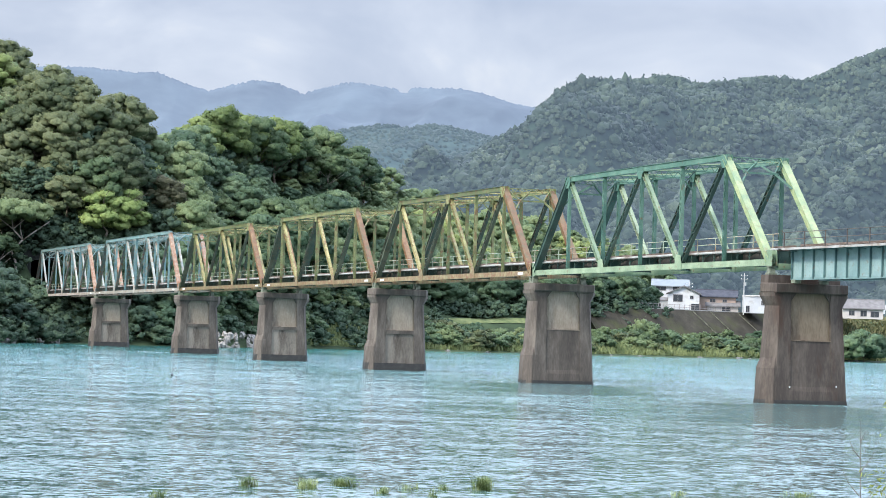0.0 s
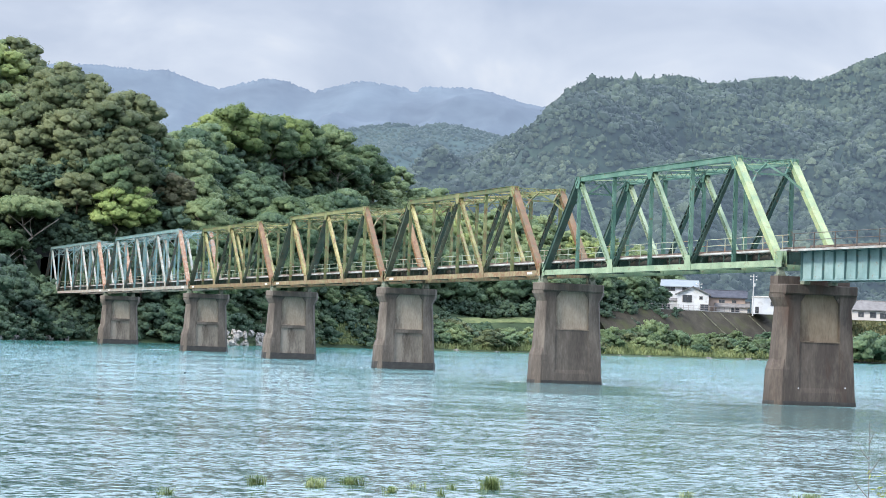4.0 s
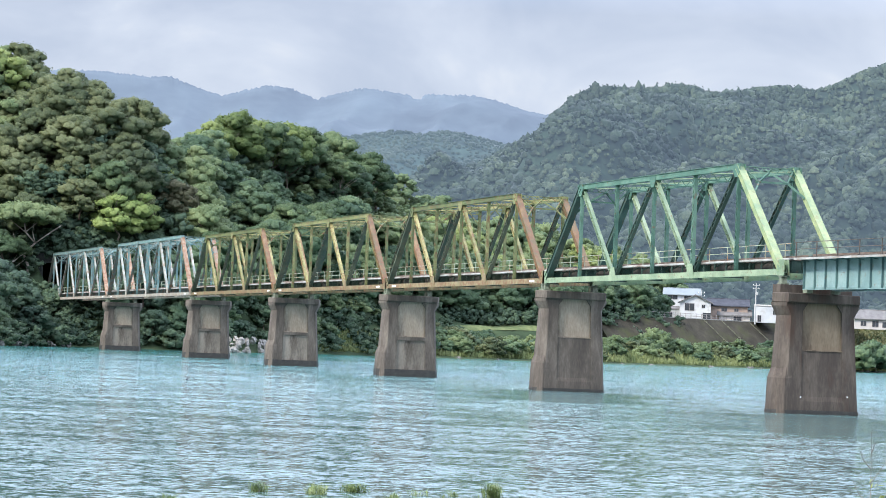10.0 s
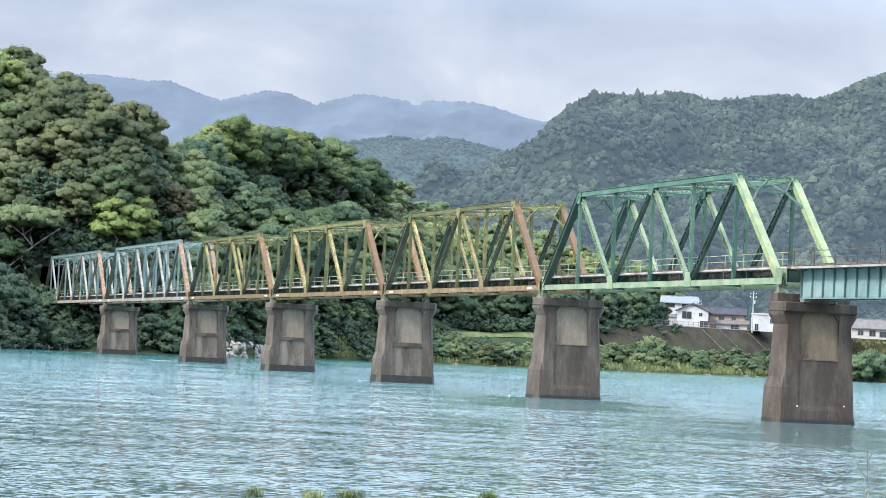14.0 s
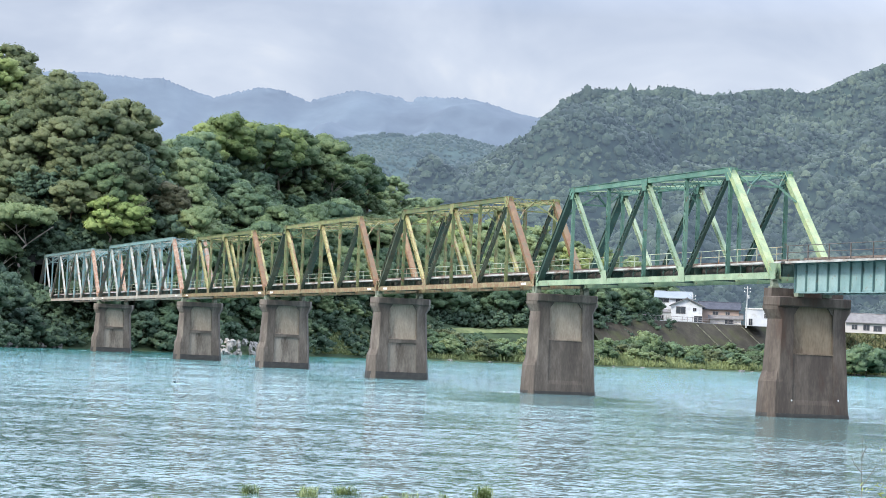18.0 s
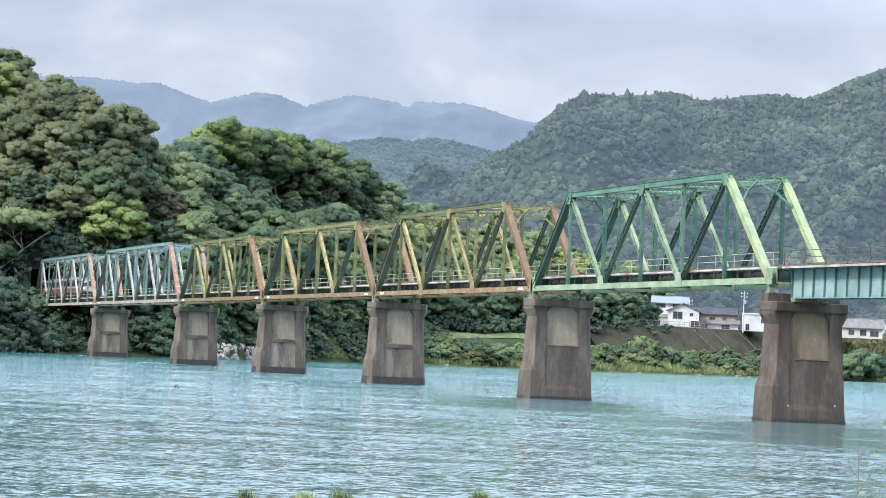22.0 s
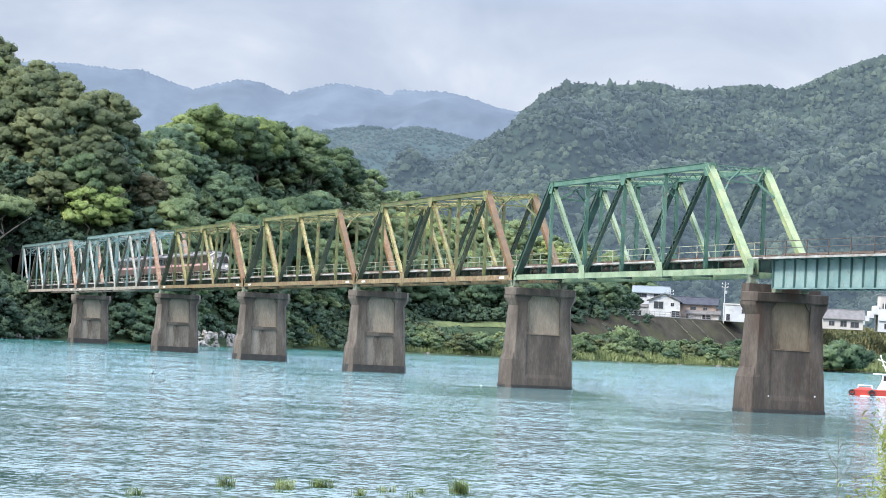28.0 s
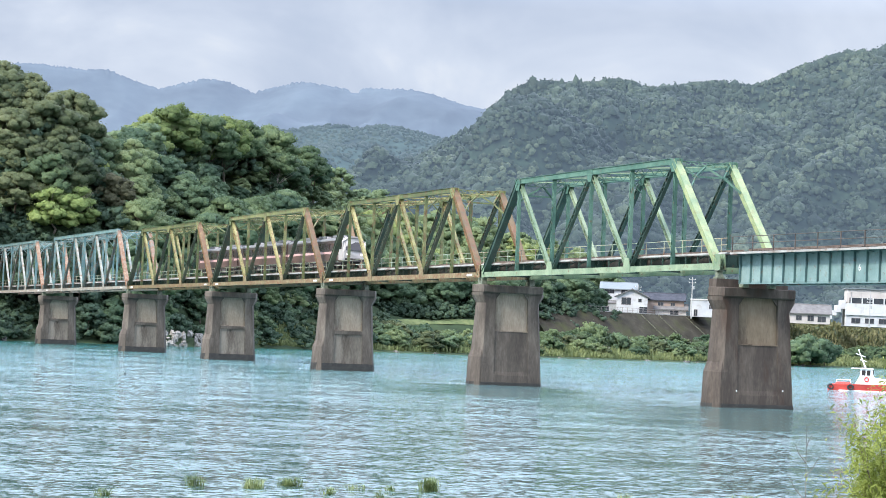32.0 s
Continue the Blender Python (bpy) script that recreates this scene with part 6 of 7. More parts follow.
s.loft([[(-324, WIDE / 2 - 2.6, 8.0), (-324, WIDE / 2 + 2.6, 8.0), (-324, WIDE / 2 + 1.6, 10.2), (-324, WIDE / 2 - 1.6, 10.2)], [(-760, WIDE / 2 - 2.6, 5.5), (-760, WIDE / 2 + 2.6, 5.5), (-760, WIDE / 2 + 1.6, 8.35), (-760, WIDE / 2 - 1.6, 8.35)]])
part("ballast", s, M_STEELDARK, bed)
for y in (-0.56, 0.56):
    part("rail", Shell().bar((-318.3, WIDE / 2 + y, chord_z(-318.3) + 1.28), (-760, WIDE / 2 + y, chord_z(-760) + 1.28), 0.07, 0.14), M_RAIL, bed)
for x in (33.0, 66.0):
    pr = thing("bridge_pier", pose(x, WIDE / 2, 0), "stained concrete pier under the plate girders", "bridge pier", "river piers of the bridge")
    s = Shell()
    s.loft([[(-1.4, -3.2, -3), (1.4, -3.2, -3), (1.4, 3.2, -3), (-1.4, 3.2, -3)], [(-1.0, -2.6, 8.3), (1.0, -2.6, 8.3), (1.0, 2.6, 8.3), (-1.0, 2.6, 8.3)]])
    part("shaft", s, M_CONC, pr)
    part("cap", Shell().box(0, 0, 8.59, 2.5, 5.8, 0.6), M_CONC, pr)
M_LAMP = bpy.data.materials.new("signal_white")
M_LAMP.use_nodes = True
M_LAMP.node_tree.nodes["Principled BSDF"].inputs["Emission Color"].default_value = (0.8, 0.95, 1, 1)
M_LAMP.node_tree.nodes["Principled BSDF"].inputs["Emission Strength"].default_value = 2.5
sig = thing("signal_post", pose(-318.6, -1.3, chord_z(-319) + 0.9), "dark signal post with a small white lamp", "railway signal")
part("post", Shell().tube((0, 0, -1.5), (0, 0, 3.4), 0.08), M_STEELDARK, sig)
part("housing", Shell().box(0, 0, 3.0, 0.3, 0.4, 1.0), M_STEELDARK, sig)
part("lamp", Shell().tube((0.15, 0, 2.3), (0.32, -0.1, 2.3), 0.17, n=10), M_LAMP, sig, "lit white lamp")

# train of three coupled cars
M_MAROON = mat("maroon_coach_paint", ((0.3, (0.085, 0.05, 0.042)), (0.7, (0.13, 0.08, 0.068))), scale=0.4, rough=0.35, bump=0.02)
M_CREAM = mat("cream_coach_paint", ((0.3, (0.36, 0.33, 0.31)), (0.7, (0.46, 0.42, 0.40))), scale=0.4, rough=0.35, bump=0.02)
M_STRIPE = mat("pink_stripe_paint", ((0.3, (0.48, 0.27, 0.25)), (0.7, (0.58, 0.36, 0.33))), scale=0.4, rough=0.4, bump=0.02)
M_ROOFCAR = mat("grey_coach_roof", ((0.3, (0.10, 0.10, 0.10)), (0.7, (0.19, 0.19, 0.185))), scale=0.6, rough=0.85, spec=0.2)
M_TRAINGLASS = mat("dark_coach_glass", ((0.3, (0.02, 0.018, 0.018)), (0.7, (0.05, 0.04, 0.04))), scale=0.3, rough=0.06, bump=0)
M_UPPER = mat("dark_brown_coach_band", ((0.3, (0.035, 0.027, 0.025)), (0.7, (0.06, 0.048, 0.044))), scale=0.5, rough=0.35, bump=0.02)
M_UNDER = mat("underframe_grime", ((0.3, (0.035, 0.03, 0.028)), (0.7, (0.09, 0.075, 0.065))), scale=2, rough=0.85)
M_HEAD = bpy.data.materials.new("headlight_glass")
M_HEAD.use_nodes = True
M_HEAD.node_tree.nodes["Principled BSDF"].inputs["Emission Color"].default_value = (1, 0.95, 0.85, 1)
M_HEAD.node_tree.nodes["Principled BSDF"].inputs["Emission Strength"].default_value = 1.5


def coach(lead, tail):
    """A diesel coach; its own space: x 0 at the leading end, running back to -20.9, z 0 at the rail."""
    label = "maroon and cream diesel railcar" + (" with a cream leading cab" if lead else " with dark windows")
    c = thing("railcar", pose(0, 0, 0), label, "train car", "cars of the passing train")
    L, hw = 20.9, 1.42
    x0 = -1.5 if lead else -0.1
    x1 = -L + (1.3 if tail else 0.1)
    prof = lambda z0, z1, w0, w1: [(-w0, z0), (w0, z0), (w1, z1), (-w1, z1)]
    for name, m_, z0, z1, w0, w1 in (("lower_body", M_MAROON, 0.95, 1.72, 1.36, hw), ("stripe", M_STRIPE, 1.72, 1.98, hw + 0.004, hw + 0.004), ("window_band", M_UPPER, 1.98, 3.18, hw, 1.38)):
        s = Shell()
        s.loft([[(x0, y, z) for y, z in prof(z0, z1, w0, w1)], [(x1, y, z) for y, z in prof(z0, z1, w0, w1)]])
        part(name, s, m_, c)
    s = Shell()
    arc = [(-1.38, 3.18)] + [(-1.38 * math.cos(a), 3.18 + 0.46 * math.sin(a)) for a in (0.35, 0.75, 1.2, math.pi / 2)] + [(1.38 * math.cos(a), 3.18 + 0.46 * math.sin(a)) for a in (1.2, 0.75, 0.35)] + [(1.38, 3.18)]
    s.loft([[(x0, y, z) for y, z in arc], [(x1, y, z) for y, z in arc]])
    part("roof", s, M_ROOFCAR, c, "grey coach roof")
    for k in range(3):
        part("roof_unit", Shell().box(-4.5 - k * 5.2, 0, 3.72, 2.6, 1.5, 0.28), M_ROOFCAR, c)
        part("roof_vent", Shell().box(-2.3 - k * 5.6, -0.5, 3.66, 0.5, 0.35, 0.22), M_CREAM, c)
    for side in (-1, 1):
        for k in range(9):
            part("window", Shell().box(-3.5 - k * 1.78, side * (hw - 0.012), 2.55, 1.5, 0.03, 0.78), M_TRAINGLASS, c)
        for xd in (-2.0, -L + 1.9):
            d_ = part("door", Shell().box(xd, side * (hw + 0.004), 2.1, 0.85, 0.03, 2.05), M_MAROON, c)
            part("door_window", Shell().box(xd, side * (hw + 0.022), 2.6, 0.5, 0.012, 0.75), M_TRAINGLASS, d_)
    for end, on in ((0, lead), (1, tail)):
        sg = -1 if end else 1
        xb = x1 if end else x0
        xf = -L if end else 0.0
        if on:
            ring = lambda x, k, top: [(x, -1.40 * k, 0.95), (x, 1.40 * k, 0.95), (x, 1.42 * k, 2.0), (x, 1.36 * k, 3.1 * top), (x, 0.7 * k, 3.55 * top), (x, -0.7 * k, 3.55 * top), (x, -1.36 * k, 3.1 * top), (x, -1.42 * k, 2.0)]
            s = Shell()
            xm = xf - sg * 0.35
            r0, r1 = ring(xb, 1.0, 1.0), ring(xm, 0.97, 0.985)
            r2 = [(xf if z < 2.1 else xf - sg * 0.45, y * 0.9, z * (0.98 if z > 2.1 else 1)) for _, y, z in ring(xf, 0.97, 0.97)]
            s.loft([r0, r1, r2] if not end else [r2, r1, r0])
            cab = part("cab", s, M_CREAM, c, "cream driver's cab")
            part("windscreen", Shell().add([(xf + sg * 0.02, -1.08, 2.08), (xf + sg * 0.02, 1.08, 2.08), (xf - sg * 0.40, 1.02, 3.02), (xf - sg * 0.40, -1.02, 3.02), (xf - sg * 0.1, -1.08, 2.08), (xf - sg * 0.1, 1.08, 2.08), (xf - sg * 0.5, 1.02, 3.02), (xf - sg * 0.5, -1.02, 3.02)], [(0, 1, 2, 3), (7, 6, 5, 4), (0, 4, 5, 1), (1, 5, 6, 2), (2, 6, 7, 3), (3, 7, 4, 0)]), M_TRAINGLASS, cab)
            for side in (-1, 1):
                part("cab_window", Shell().box(xb + sg * 0.55, side * 1.40, 2.55, 0.75, 0.06, 0.75), M_TRAINGLASS, cab)
                part("headlight", Shell().box(xf + sg * 0.015, side * 0.85, 1.62, 0.05, 0.36, 0.2), M_HEAD if not end else M_TRAINGLASS, cab)
            part("bumper", Shell().box(xf - sg * 0.2, 0, 1.0, 0.5, 2.3, 0.35), M_UNDER, cab)
            part("roof_light", Shell().box(xf - sg * 0.75, 0, 3.55, 0.4, 0.9, 0.2), M_CREAM, cab)
        else:
            part("end_wall", Shell().box(xb + sg * 0.01, 0, 2.1, 0.06, 2.7, 2.3), M_MAROON, c)
            part("gangway", Shell().box(xb + sg * 0.12, 0, 2.1, 0.3, 1.1, 2.1), M_UNDER, c)
    part("underframe", Shell().box(-L / 2, 0, 0.82, L - 3.0, 2.3, 0.24), M_UNDER, c)
    for k, (xx, w_) in enumerate(((-7.2, 1.8), (-9.8, 2.4), (-12.4, 1.6))):
        part("equipment_box", Shell().box(xx, 0, 0.52, w_, 2.3, 0.5), M_UNDER, c)
    for xb_ in (-3.2, -L + 3.2):
        bg = part("bogie", Shell().box(xb_, -0.9, 0.5, 2.9, 0.16, 0.26).box(xb_, 0.9, 0.5, 2.9, 0.16, 0.26).box(xb_, 0, 0.55, 0.5, 1.9, 0.22), M_UNDER, c)
        for dx in (-1.05, 1.05):
            for y in (-0.56, 0.56):
                part("wheel", Shell().tube((xb_ + dx, y - 0.06, 0.43), (xb_ + dx, y + 0.06, 0.43), 0.43, n=18), M_RAIL, bg)
    return c


CARS = [coach(True, False), coach(False, False), coach(False, True)]

# workboat
M_REDHULL = mat("red_hull_paint", ((0.3, (0.42, 0.035, 0.03)), (0.7, (0.54, 0.07, 0.05))), scale=0.8, rough=0.4, bump=0.03)
M_TYRE = mat("black_rubber", ((0.3, (0.015, 0.015, 0.015)), (0.7, (0.04, 0.04, 0.04))), scale=2, rough=0.8)
boat = thing("workboat", pose(-83, 57, 0), "small red and white workboat with a slanted mast", "boat")
prof = ((0.0, 0.75, 0.5), (0.6, 1.25, 0.64), (2.5, 1.5, 0.66), (7.0, 1.5, 0.74), (10.0, 1.35, 0.85))
s = Shell()
s.loft([[(x, -w, z), (x, -w * 0.8, -0.5), (x, w * 0.8, -0.5), (x, w, z)] for x, w, z in prof])
hull = part("hull", s, M_REDHULL, boat, "red painted hull")
s = Shell()
s.loft([[(x, -w - 0.03, z - 0.02), (x, w + 0.03, z - 0.02), (x, w + 0.03, z + 0.10), (x, -w - 0.03, z + 0.10)] for x, w, z in prof])
part("gunwale", s, M_REDHULL, hull)
part("waterline_stripe", Shell().box(5.6, 0, 0.02, 8.6, 2.9, 0.10), M_WHITE, hull, "white waterline stripe")
part("foredeck_cabin", Shell().loft([[(0.8, -0.9, 0.68), (2.7, -0.9, 0.68), (2.7, 0.9, 0.68), (0.8, 0.9, 0.68)], [(1.0, -0.75, 0.98), (2.6, -0.75, 0.98), (2.6, 0.75, 0.98), (1.0, 0.75, 0.98)]]), M_REDHULL, boat)
part("foredeck_rail", Shell().tube((1.0, -0.8, 1.22), (2.6, -0.8, 1.22), 0.05).tube((1.0, -0.8, 0.9), (1.0, -0.8, 1.22), 0.04).tube((2.6, -0.8, 0.9), (2.6, -0.8, 1.22), 0.04).tube((1.0, 0.8, 1.22), (2.6, 0.8, 1.22), 0.05), M_WHITE, boat)
wh = part("wheelhouse", Shell().loft([[(3.1, -1.15, 0.7), (6.9, -1.15, 0.7), (6.9, 1.15, 0.7), (3.1, 1.15, 0.7)], [(3.6, -1.1, 1.7), (5.2, -1.1, 1.7), (5.2, 1.1, 1.7), (3.6, 1.1, 1.7)], [(3.7, -1.0, 2.55), (5.0, -1.0, 2.55), (5.0, 1.0, 2.55), (3.7, 1.0, 2.55)]]), M_WHITE, boat, "white wheelhouse")
part("wheelhouse_roof", Shell().box(3.9, 0, 2.6, 2.5, 2.3, 0.12), M_WHITE, wh)
for x in (4.05, 4.6):
    part("side_window", Shell().box(x, -1.06, 2.1, 0.42, 0.06, 0.6), M_TRAINGLASS, wh)
part("front_window", Shell().box(3.64, 0, 2.1, 0.08, 1.6, 0.6), M_TRAINGLASS, wh)
part("rear_door", Shell().box(5.14, -0.3, 1.75, 0.1, 0.7, 1.4), M_TRAINGLASS, wh)
part("life_ring", Shell().loft([[(4.4 + (0.22 + 0.07 * math.cos(b)) * math.cos(a), -1.2 + 0.06 * math.sin(b), 1.35 + (0.24 + 0.07 * math.cos(b)) * math.sin(a)) for b in [j * math.tau / 6 for j in range(6)]] for a in [i * math.tau / 14 for i in range(15)]], closed=False), M_REDHULL, boat, "red life ring")
part("aft_casing", Shell().loft([[(5.3, -1.1, 0.8), (9.6, -1.1, 0.85), (9.6, 1.1, 0.85), (5.3, 1.1, 0.8)], [(5.3, -1.0, 1.6), (9.4, -0.9, 1.15), (9.4, 0.9, 1.15), (5.3, 1.0, 1.6)]]), M_WHITE, boat)
mast = part("mast", Shell().tube((4.3, -0.35, 2.6), (3.45, -0.1, 4.6), 0.08, 0.05).tube((4.3, 0.35, 2.6), (3.45, 0.1, 4.6), 0.08, 0.05).tube((3.1, 0, 4.3), (4.2, 0, 3.95), 0.05).tube((3.6, 0, 3.6), (4.35, 0, 3.45), 0.05), M_WHITE, boat, "slanted white lattice mast")
part("mast_lamp", Shell().tube((3.44, 0, 4.6), (3.44, 0, 4.8), 0.09), M_WHITE, mast)
for x in (0.35, 2.6):
    s = Shell()
    s.loft([[(x + (0.30 + 0.10 * math.cos(b)) * math.cos(a), -1.35 + 0.12 * math.sin(b) - (0.22 if x > 1 else -0.22), 0.40 + (0.26 + 0.10 * math.cos(b)) * math.sin(a)) for b in [j * math.tau / 6 for j in range(6)]] for a in [i * math.tau / 14 for i in range(15)]], closed=False)
    part("tyre_fender", s, M_TYRE, boat, "black tyre fender")

# water bird
M_BIRD = mat("dark_plumage", ((0.3, (0.012, 0.012, 0.014)), (0.7, (0.03, 0.03, 0.034))), scale=6, rough=0.6)
bird = thing("water_bird", pose(-40, -35.3, 0), "small dark water bird resting on the river", "bird")
bird.scale = (0.75, 0.75, 0.75)
s = Shell()
s.loft([[(x, r * math.cos(a), 0.06 + r * 0.75 * math.sin(a) + lift) for a in [i * math.tau / 10 for i in range(10)]] for x, r, lift in ((-0.30, 0.03, 0.08), (-0.2, 0.09, 0.03), (0.0, 0.14, 0.0), (0.16, 0.11, 0.02), (0.24, 0.04, 0.06))])
part("body", s, M_BIRD, bird, smooth=True)
part("neck", Shell().tube((0.18, 0, 0.10), (0.25, 0, 0.27), 0.05, 0.035), M_BIRD, bird)
part("head", Shell().loft([[(x, r * math.cos(a), 0.29 + r * math.sin(a)) for a in [i * math.tau / 8 for i in range(8)]] for x, r in ((0.18, 0.02), (0.23, 0.06), (0.30, 0.05), (0.34, 0.02))]), M_BIRD, bird)
part("bill", Shell().tube((0.33, 0, 0.285), (0.43, 0, 0.275), 0.018, 0.008, 6), M_BIRD, bird)

# broken water at the piers
M_FOAM = mat("foam", ((0.3, (0.30, 0.40, 0.40)), (0.7, (0.50, 0.56, 0.56))), scale=3, rough=0.9)
rf = np.random.default_rng(19)
for x, y, w, n_f in ((-190.6, -3.6, 3.2, 60), (-142.6, -2.2, 2.0, 26), (-142.2, 5.8, 2.2, 20), (-95.6, -2.0, 2.0, 18), (-255, -2.5, 2.6, 22), (-47.8, -2.0, 1.6, 12)):
    c_ = np.stack([rf.normal(0, 0.5, n_f), rf.normal(0, w * 0.4, n_f), rf.uniform(0.005, 0.05, n_f)], 1)
    v, q = leaf_quads(rf, c_, np.tile([0.0, 0, 1.0], (n_f, 1)), 0.32, aspect=0.5, tilt=0.10)
    me = array_mesh("foam", v, q)
    me.materials.append(M_FOAM)
    fo = new("foam", me)
    fo.matrix_world = pose(x, y, 0.02)
    tagged(fo, "streak of white foam at the foot of a pier", "foam", kind="stuff")

# pale rocks at the foot of the hill
M_ROCK = mat("pale_rock", ((0.3, (0.14, 0.13, 0.11)), (0.7, (0.36, 0.335, 0.30))), scale=0.6, rough=0.9, fine=4, bump=0.6, mix2=((0.1, 0.1, 0.06), 0.25, 0.5))
rr = random.Random(4)


M_DARKROCK = mat("grey_rock", ((0.3, (0.10, 0.095, 0.085)), (0.7, (0.22, 0.21, 0.19))), scale=0.6, rough=0.9, fine=4, bump=0.6)


def rock(x, y, z, sx, sy, sz, seed, surface=M_ROCK, label="pale angular rock at the water's edge"):
    rng_ = np.random.default_rng(seed)
    v_ = ICO_V.copy()
    mids = {}
    verts, faces = [tuple(p) for p in v_], []

    def mid(a, b):
        key = (min(a, b), max(a, b))
        if key not in mids:
            p = (np.array(verts[a]) + np.array(verts[b])) / 2
            verts.append(tuple(p / np.linalg.norm(p)))
            mids[key] = len(verts) - 1
        return mids[key]

    for a, b, c in ICO_ALL.tolist():
        ab, bc, ca = mid(a, b), mid(b, c), mid(c, a)
        faces += [(a, ab, ca), (b, bc, ab), (c, ca, bc), (ab, bc, ca)]
    arr = np.array(verts) * rng_.uniform(0.6, 1.2, (len(verts), 1)) * np.array([sx, sy, sz])
    ob = part("rock", Shell().add(arr.tolist(), faces), surface)
    ob.matrix_world = pose(x, y, z, 0, 0, rng_.uniform(0, 360))
    return tagged(ob, label, "rock", "rocks along the shore")


for k in range(60):
    y = rr.uniform(30, 43)
    up_ = rr.uniform(0, 1) ** 1.5
    x = float(shore(y)) + 2.2 - 3.4 * up_
    rock(x, y, 3.0 * up_, rr.uniform(0.3, 0.75), rr.uniform(0.3, 0.75), rr.uniform(0.3, 0.9), 100 + k)
for k in range(16):
    y = rr.uniform(-22, 1)
    x = float(shore(y)) - rr.uniform(-0.3, 1.5)
    rock(x, y, rr.uniform(0, 0.5), rr.uniform(0.4, 0.9), rr.uniform(0.4, 1.0), rr.uniform(0.4, 0.8), 200 + k, M_ROCK if k % 4 == 0 else M_DARKROCK)
for k in range(24):
    y = rr.uniform(95, 300)
    x = float(shore(y)) - rr.uniform(-0.4, 1.0)
    rock(x, y, 0.05, rr.uniform(0.3, 0.8), rr.uniform(0.3, 0.8), rr.uniform(0.25, 0.6), 300 + k, M_DARKROCK, "grey rock along the low bank")


# grass tufts standing in the shallows
M_TUFT = foliage("water_grass", (0.12, 0.165, 0.06), (0.24, 0.29, 0.115), (0.38, 0.42, 0.20), scale=3, through_leaf=0.35)
M_STALK = mat("dry_stalk", ((0.3, (0.10, 0.095, 0.085)), (0.7, (0.22, 0.20, 0.175))), scale=6, rough=0.9)


def tuft(x, y, wide, high, blades, seed):
    rng_ = np.random.default_rng(seed)
    n = int(blades * 0.95)
    core = rng_.normal(0, 1, (5, 2)) * np.array([0.12, wide * 0.20])
    pick = core[rng_.integers(0, 5, n)]
    b0 = np.stack([pick[:, 0] + rng_.normal(0, 0.05, n), pick[:, 1] + rng_.normal(0, wide * 0.09, n), np.full(n, -0.1)], 1)
    yaw = rng_.uniform(0, math.tau, n)
    out = rng_.uniform(0.03, 0.34, n)
    h = high * rng_.uniform(0.15, 1.2, n)
    mid_ = b0 + np.stack([np.cos(yaw) * out * 0.4, np.sin(yaw) * out * 0.4, h * 0.7 + 0.1], 1)
    tip = b0 + np.stack([np.cos(yaw) * out * 1.3, np.sin(yaw) * out * 1.3, h * 0.92 + 0.1], 1)
    w = np.stack([-np.sin(yaw), np.cos(yaw), np.zeros(n)], 1) * 0.007
    v = np.stack([b0 - w, b0 + w, mid_ + w, mid_ - w, tip + w * 0.2, tip - w * 0.2], 1).reshape(-1, 3)
    k = np.arange(n)[:, None] * 6
    q = np.concatenate([k + np.array([0, 1, 2, 3]), k + np.array([3, 2, 4, 5])])
    me_ = array_mesh("grass_tuft", v, q)
    me_.materials.append(M_TUFT)
    ob = new("grass_tuft", me_)
    ob.matrix_world = pose(x, y, 0)
    return tagged(ob, "tuft of green grass standing in the shallows", "grass", "grass tufts in the shallows", "stuff")


for k, (x, y, w, h, b) in enumerate(((91.7, -64.0, 0.55, 0.30, 160), (92.4, -62.5, 0.7, 0.30, 220), (91.2, -61.0, 0.85, 0.26, 260), (94.0, -60.9, 0.5, 0.2, 120), (95.0, -59.8, 0.25, 0.3, 50), (92.3, -57.4, 0.9, 0.42, 320), (95.7, -67.5, 0.5, 0.2, 100), (93.9, -47.8, 1.3, 0.15, 140), (93.8, -52.0, 0.5, 0.16, 60), (92.1, -59.4, 0.6, 0.2, 70), (92.2, -58.5, 0.4, 0.16, 60))):
    tuft(x, y, w, h, b, 40 + k)

# willow shrub and a bare sapling on the near bank
M_WILLOW = foliage("willow_leaf", (0.20, 0.24, 0.05), (0.38, 0.43, 0.11), (0.56, 0.58, 0.24), scale=1.2, through_leaf=0.45)
shrub_x, shrub_y = 134.36, -68.22
shrub = thing("willow_shrub", pose(shrub_x, shrub_y, float(ground(shrub_x, shrub_y))), "leafy yellow-green willow shrub on the near bank", "shrub")
rng = np.random.default_rng(77)
s = Shell()
cen, nor = [], []
for k in range(70):
    a = rng.uniform(0, math.tau)
    lean_ = rng.uniform(0.1, 0.9)
    high = rng.uniform(1.5, 2.75) * (1 - 0.25 * lean_)
    p = Vector((0.1 * math.cos(a), 0.1 * math.sin(a), -0.1))
    for j in range(6):
        t = (j + 1) / 6
        q_ = Vector((math.cos(a) * lean_ * t ** 1.3 * 0.95 + rng.normal(0, 0.03), math.sin(a) * lean_ * t ** 1.3 * 0.95 + rng.normal(0, 0.03), high * t))
        s.tube(p, q_, 0.016 * (1.15 - t), 0.016 * (1.0 - t) + 0.002, 5)
        for i in range(105 if j > 1 else 70):
            f = rng.uniform(0, 1)
            c_ = p.lerp(q_, f)
            off = rng.normal(0, 0.085, 3)
            cen.append((c_.x + off[0], c_.y + off[1], c_.z + off[2] * 1.2))
            nor.append((off[0], off[1], abs(off[2]) + 0.03))
        p = q_
part("branches", s, M_BARK, shrub)
v, q = leaf_quads(rng, np.array(cen), np.array(nor) / np.linalg.norm(nor, axis=1)[:, None], 0.075, aspect=0.22, tilt=0.5)
me = array_mesh("leaves", v, q)
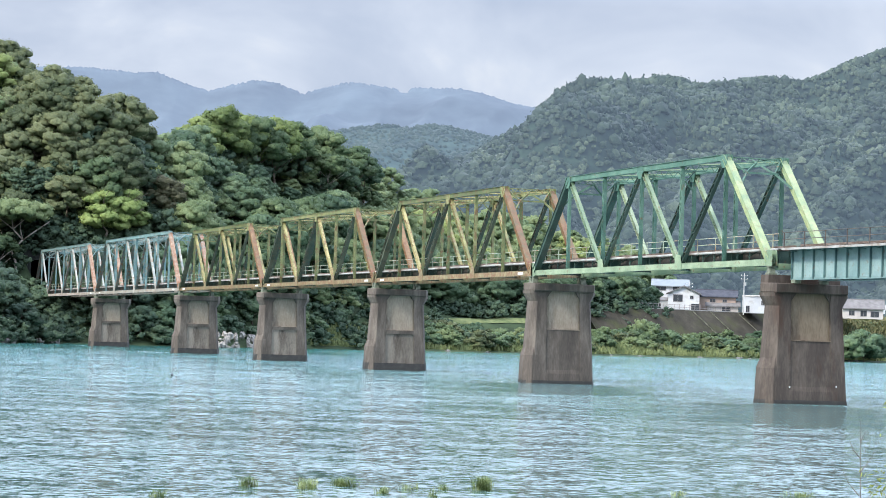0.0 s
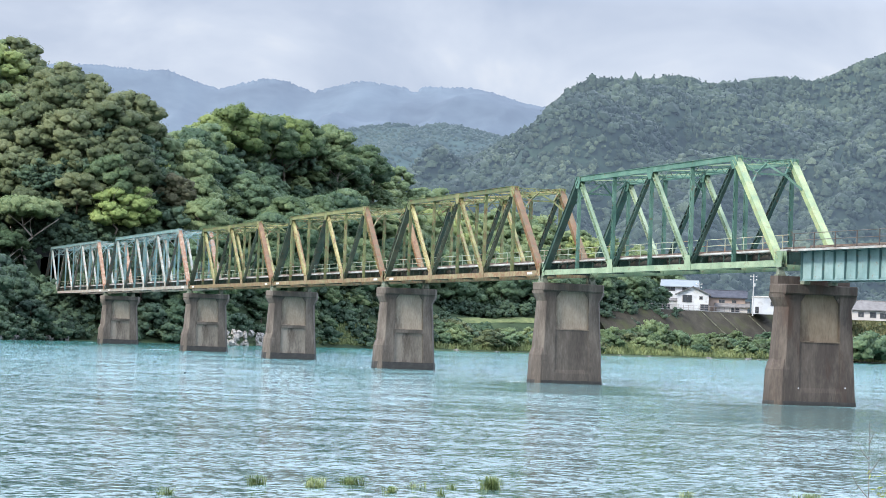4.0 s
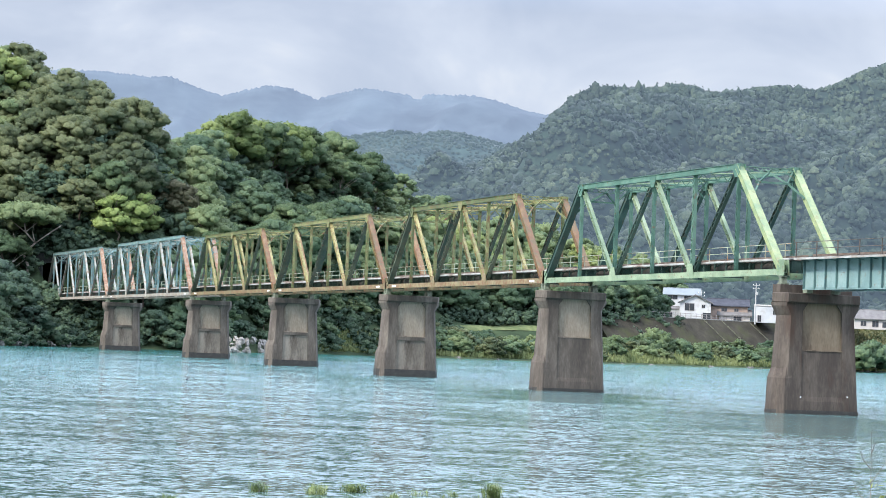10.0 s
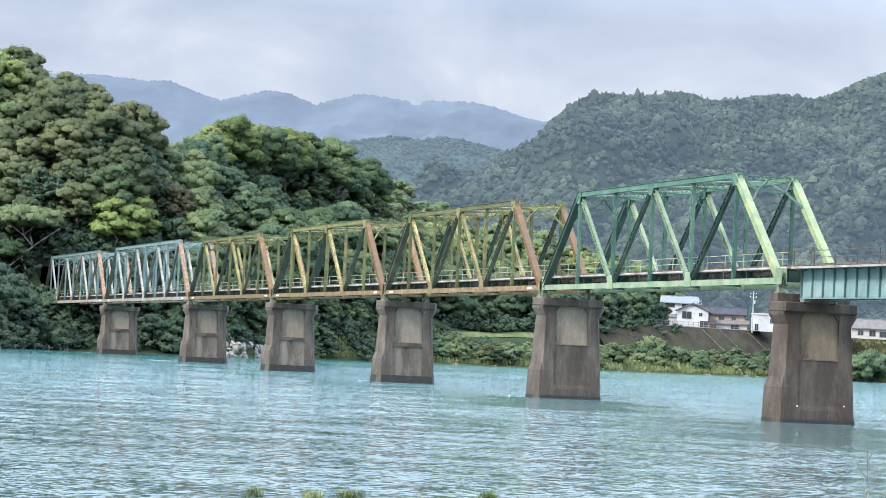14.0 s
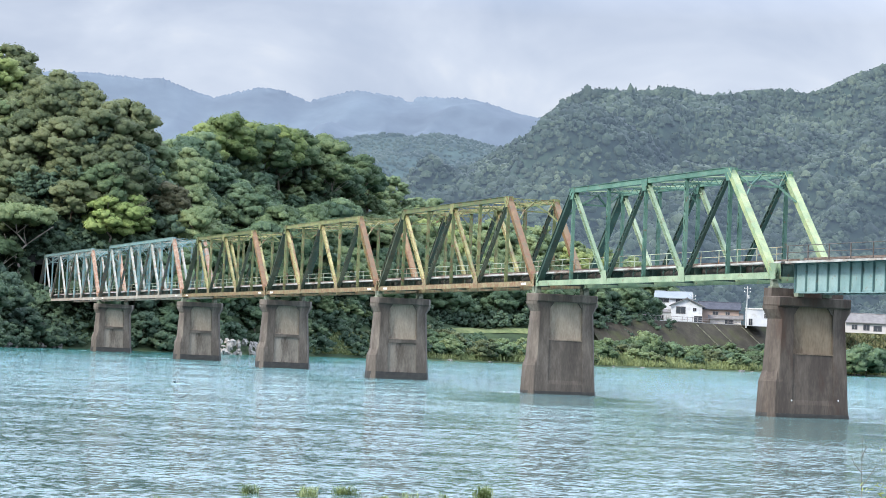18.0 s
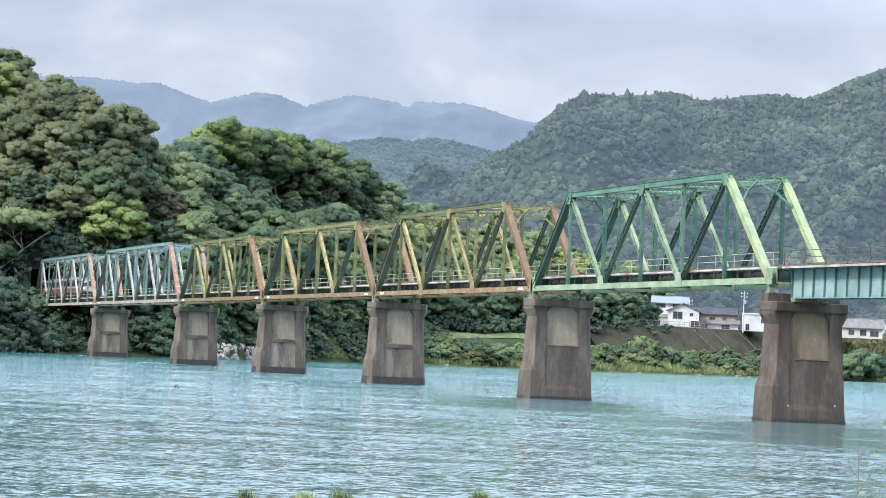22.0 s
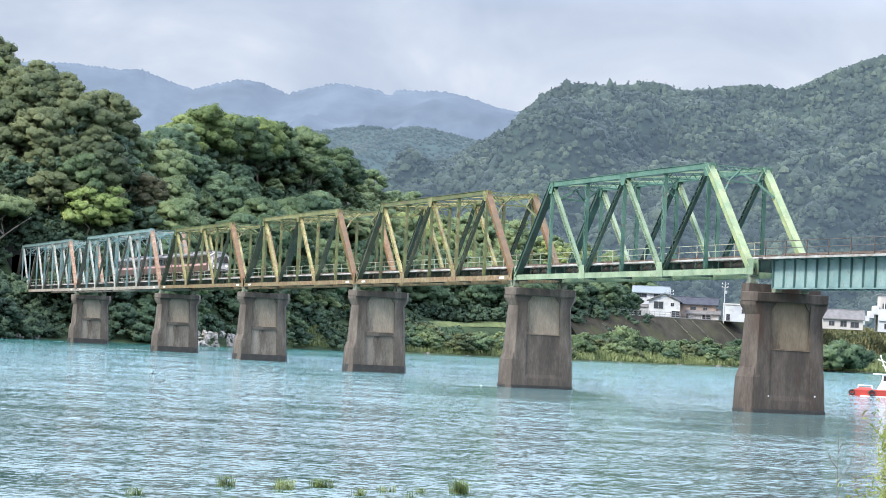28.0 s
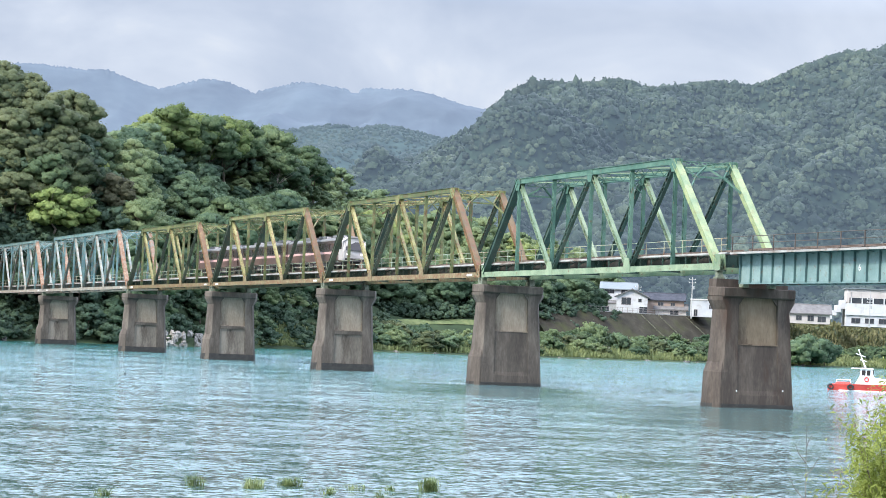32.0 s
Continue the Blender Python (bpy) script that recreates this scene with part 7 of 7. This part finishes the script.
me.materials.append(M_WILLOW)
part("leaves", me, M_WILLOW, shrub, "slim yellow-green leaves")

sx_, sy_ = 131.15, -67.52
sap = thing("bare_sapling", pose(sx_, sy_, float(ground(sx_, sy_))), "thin leafless sapling on the near bank", "sapling")
gz_ = 3.6 - float(ground(sx_, sy_))
part("stem", Shell().tube((0, 0, -0.1), (0.02, 0.03, gz_ * 0.55), 0.010, 0.007, 6).tube((0.02, 0.03, gz_ * 0.55), (0.0, 0.02, gz_), 0.007, 0.003, 6), M_STALK, sap)
for k, (z, dx, dy, dz) in enumerate(((0.52, 0.05, 0.16, 0.22), (0.6, -0.06, -0.16, 0.28), (0.72, 0.06, 0.18, 0.26), (0.8, -0.03, -0.10, 0.2), (0.45, 0.1, 0.2, 0.3), (0.88, 0.03, 0.07, 0.14))):
    part("twig", Shell().tube((0.01, 0.02, gz_ * z), (dx * 0.6, dy * 0.6, gz_ * z + dz * 0.5), 0.007, 0.005, 5).tube((dx * 0.6, dy * 0.6, gz_ * z + dz * 0.5), (dx, dy, gz_ * z + dz), 0.005, 0.003, 5), M_STALK, sap)



def motions():
    """All that moves: the current, the train, the boat at its mooring, the bird."""
    walk(water, [(t, pose(0.125 * t, -0.34 * t, 0)) for t in (0, 8, 16, 24, 32)])
    tilt = -math.degrees(math.atan(GRADE))
    for k, car in enumerate(CARS):
        rows = []
        for t in range(0, 33, 4):
            xc = -674.3 + 18.2 * t - k * 21.25
            rows.append((t, pose(xc, WIDE / 2, chord_z(xc) + 1.36, 0, tilt, 0)))
        walk(car, rows)
    sway = ((0, 12.0), (12, 7.5), (20, 3.2), (23, 1.3), (24.5, 0.5), (25.5, 0.5), (27.5, -0.3), (28, -0.45), (29, -0.35), (30, -0.1), (31, 0.2), (32, 0.8))
    walk(boat, [(t, pose(-83.2 + 0.5 * o, 57.0 + 0.86 * o, 0.02 * math.sin(t * 2), 0.4 * math.sin(t * 1.7), 0, 59.5)) for t, o in sway])
    walk(bird, [(t, pose(x, y, 0.01 * math.sin(t * 3), 0, 0, 150 + 12 * math.sin(t))) for t, x, y in ((0, -40.7, -35.5), (3, -41.6, -34.9), (6, -41.6, -34.9), (9, -40.2, -35.3), (13, -41.6, -34.8), (17, -38.8, -35.9), (20, -39.4, -35.5), (23, -41.0, -35.0), (25, -40.0, -35.5), (28, -39.5, -35.6), (32, -39.2, -35.3))])


motions()
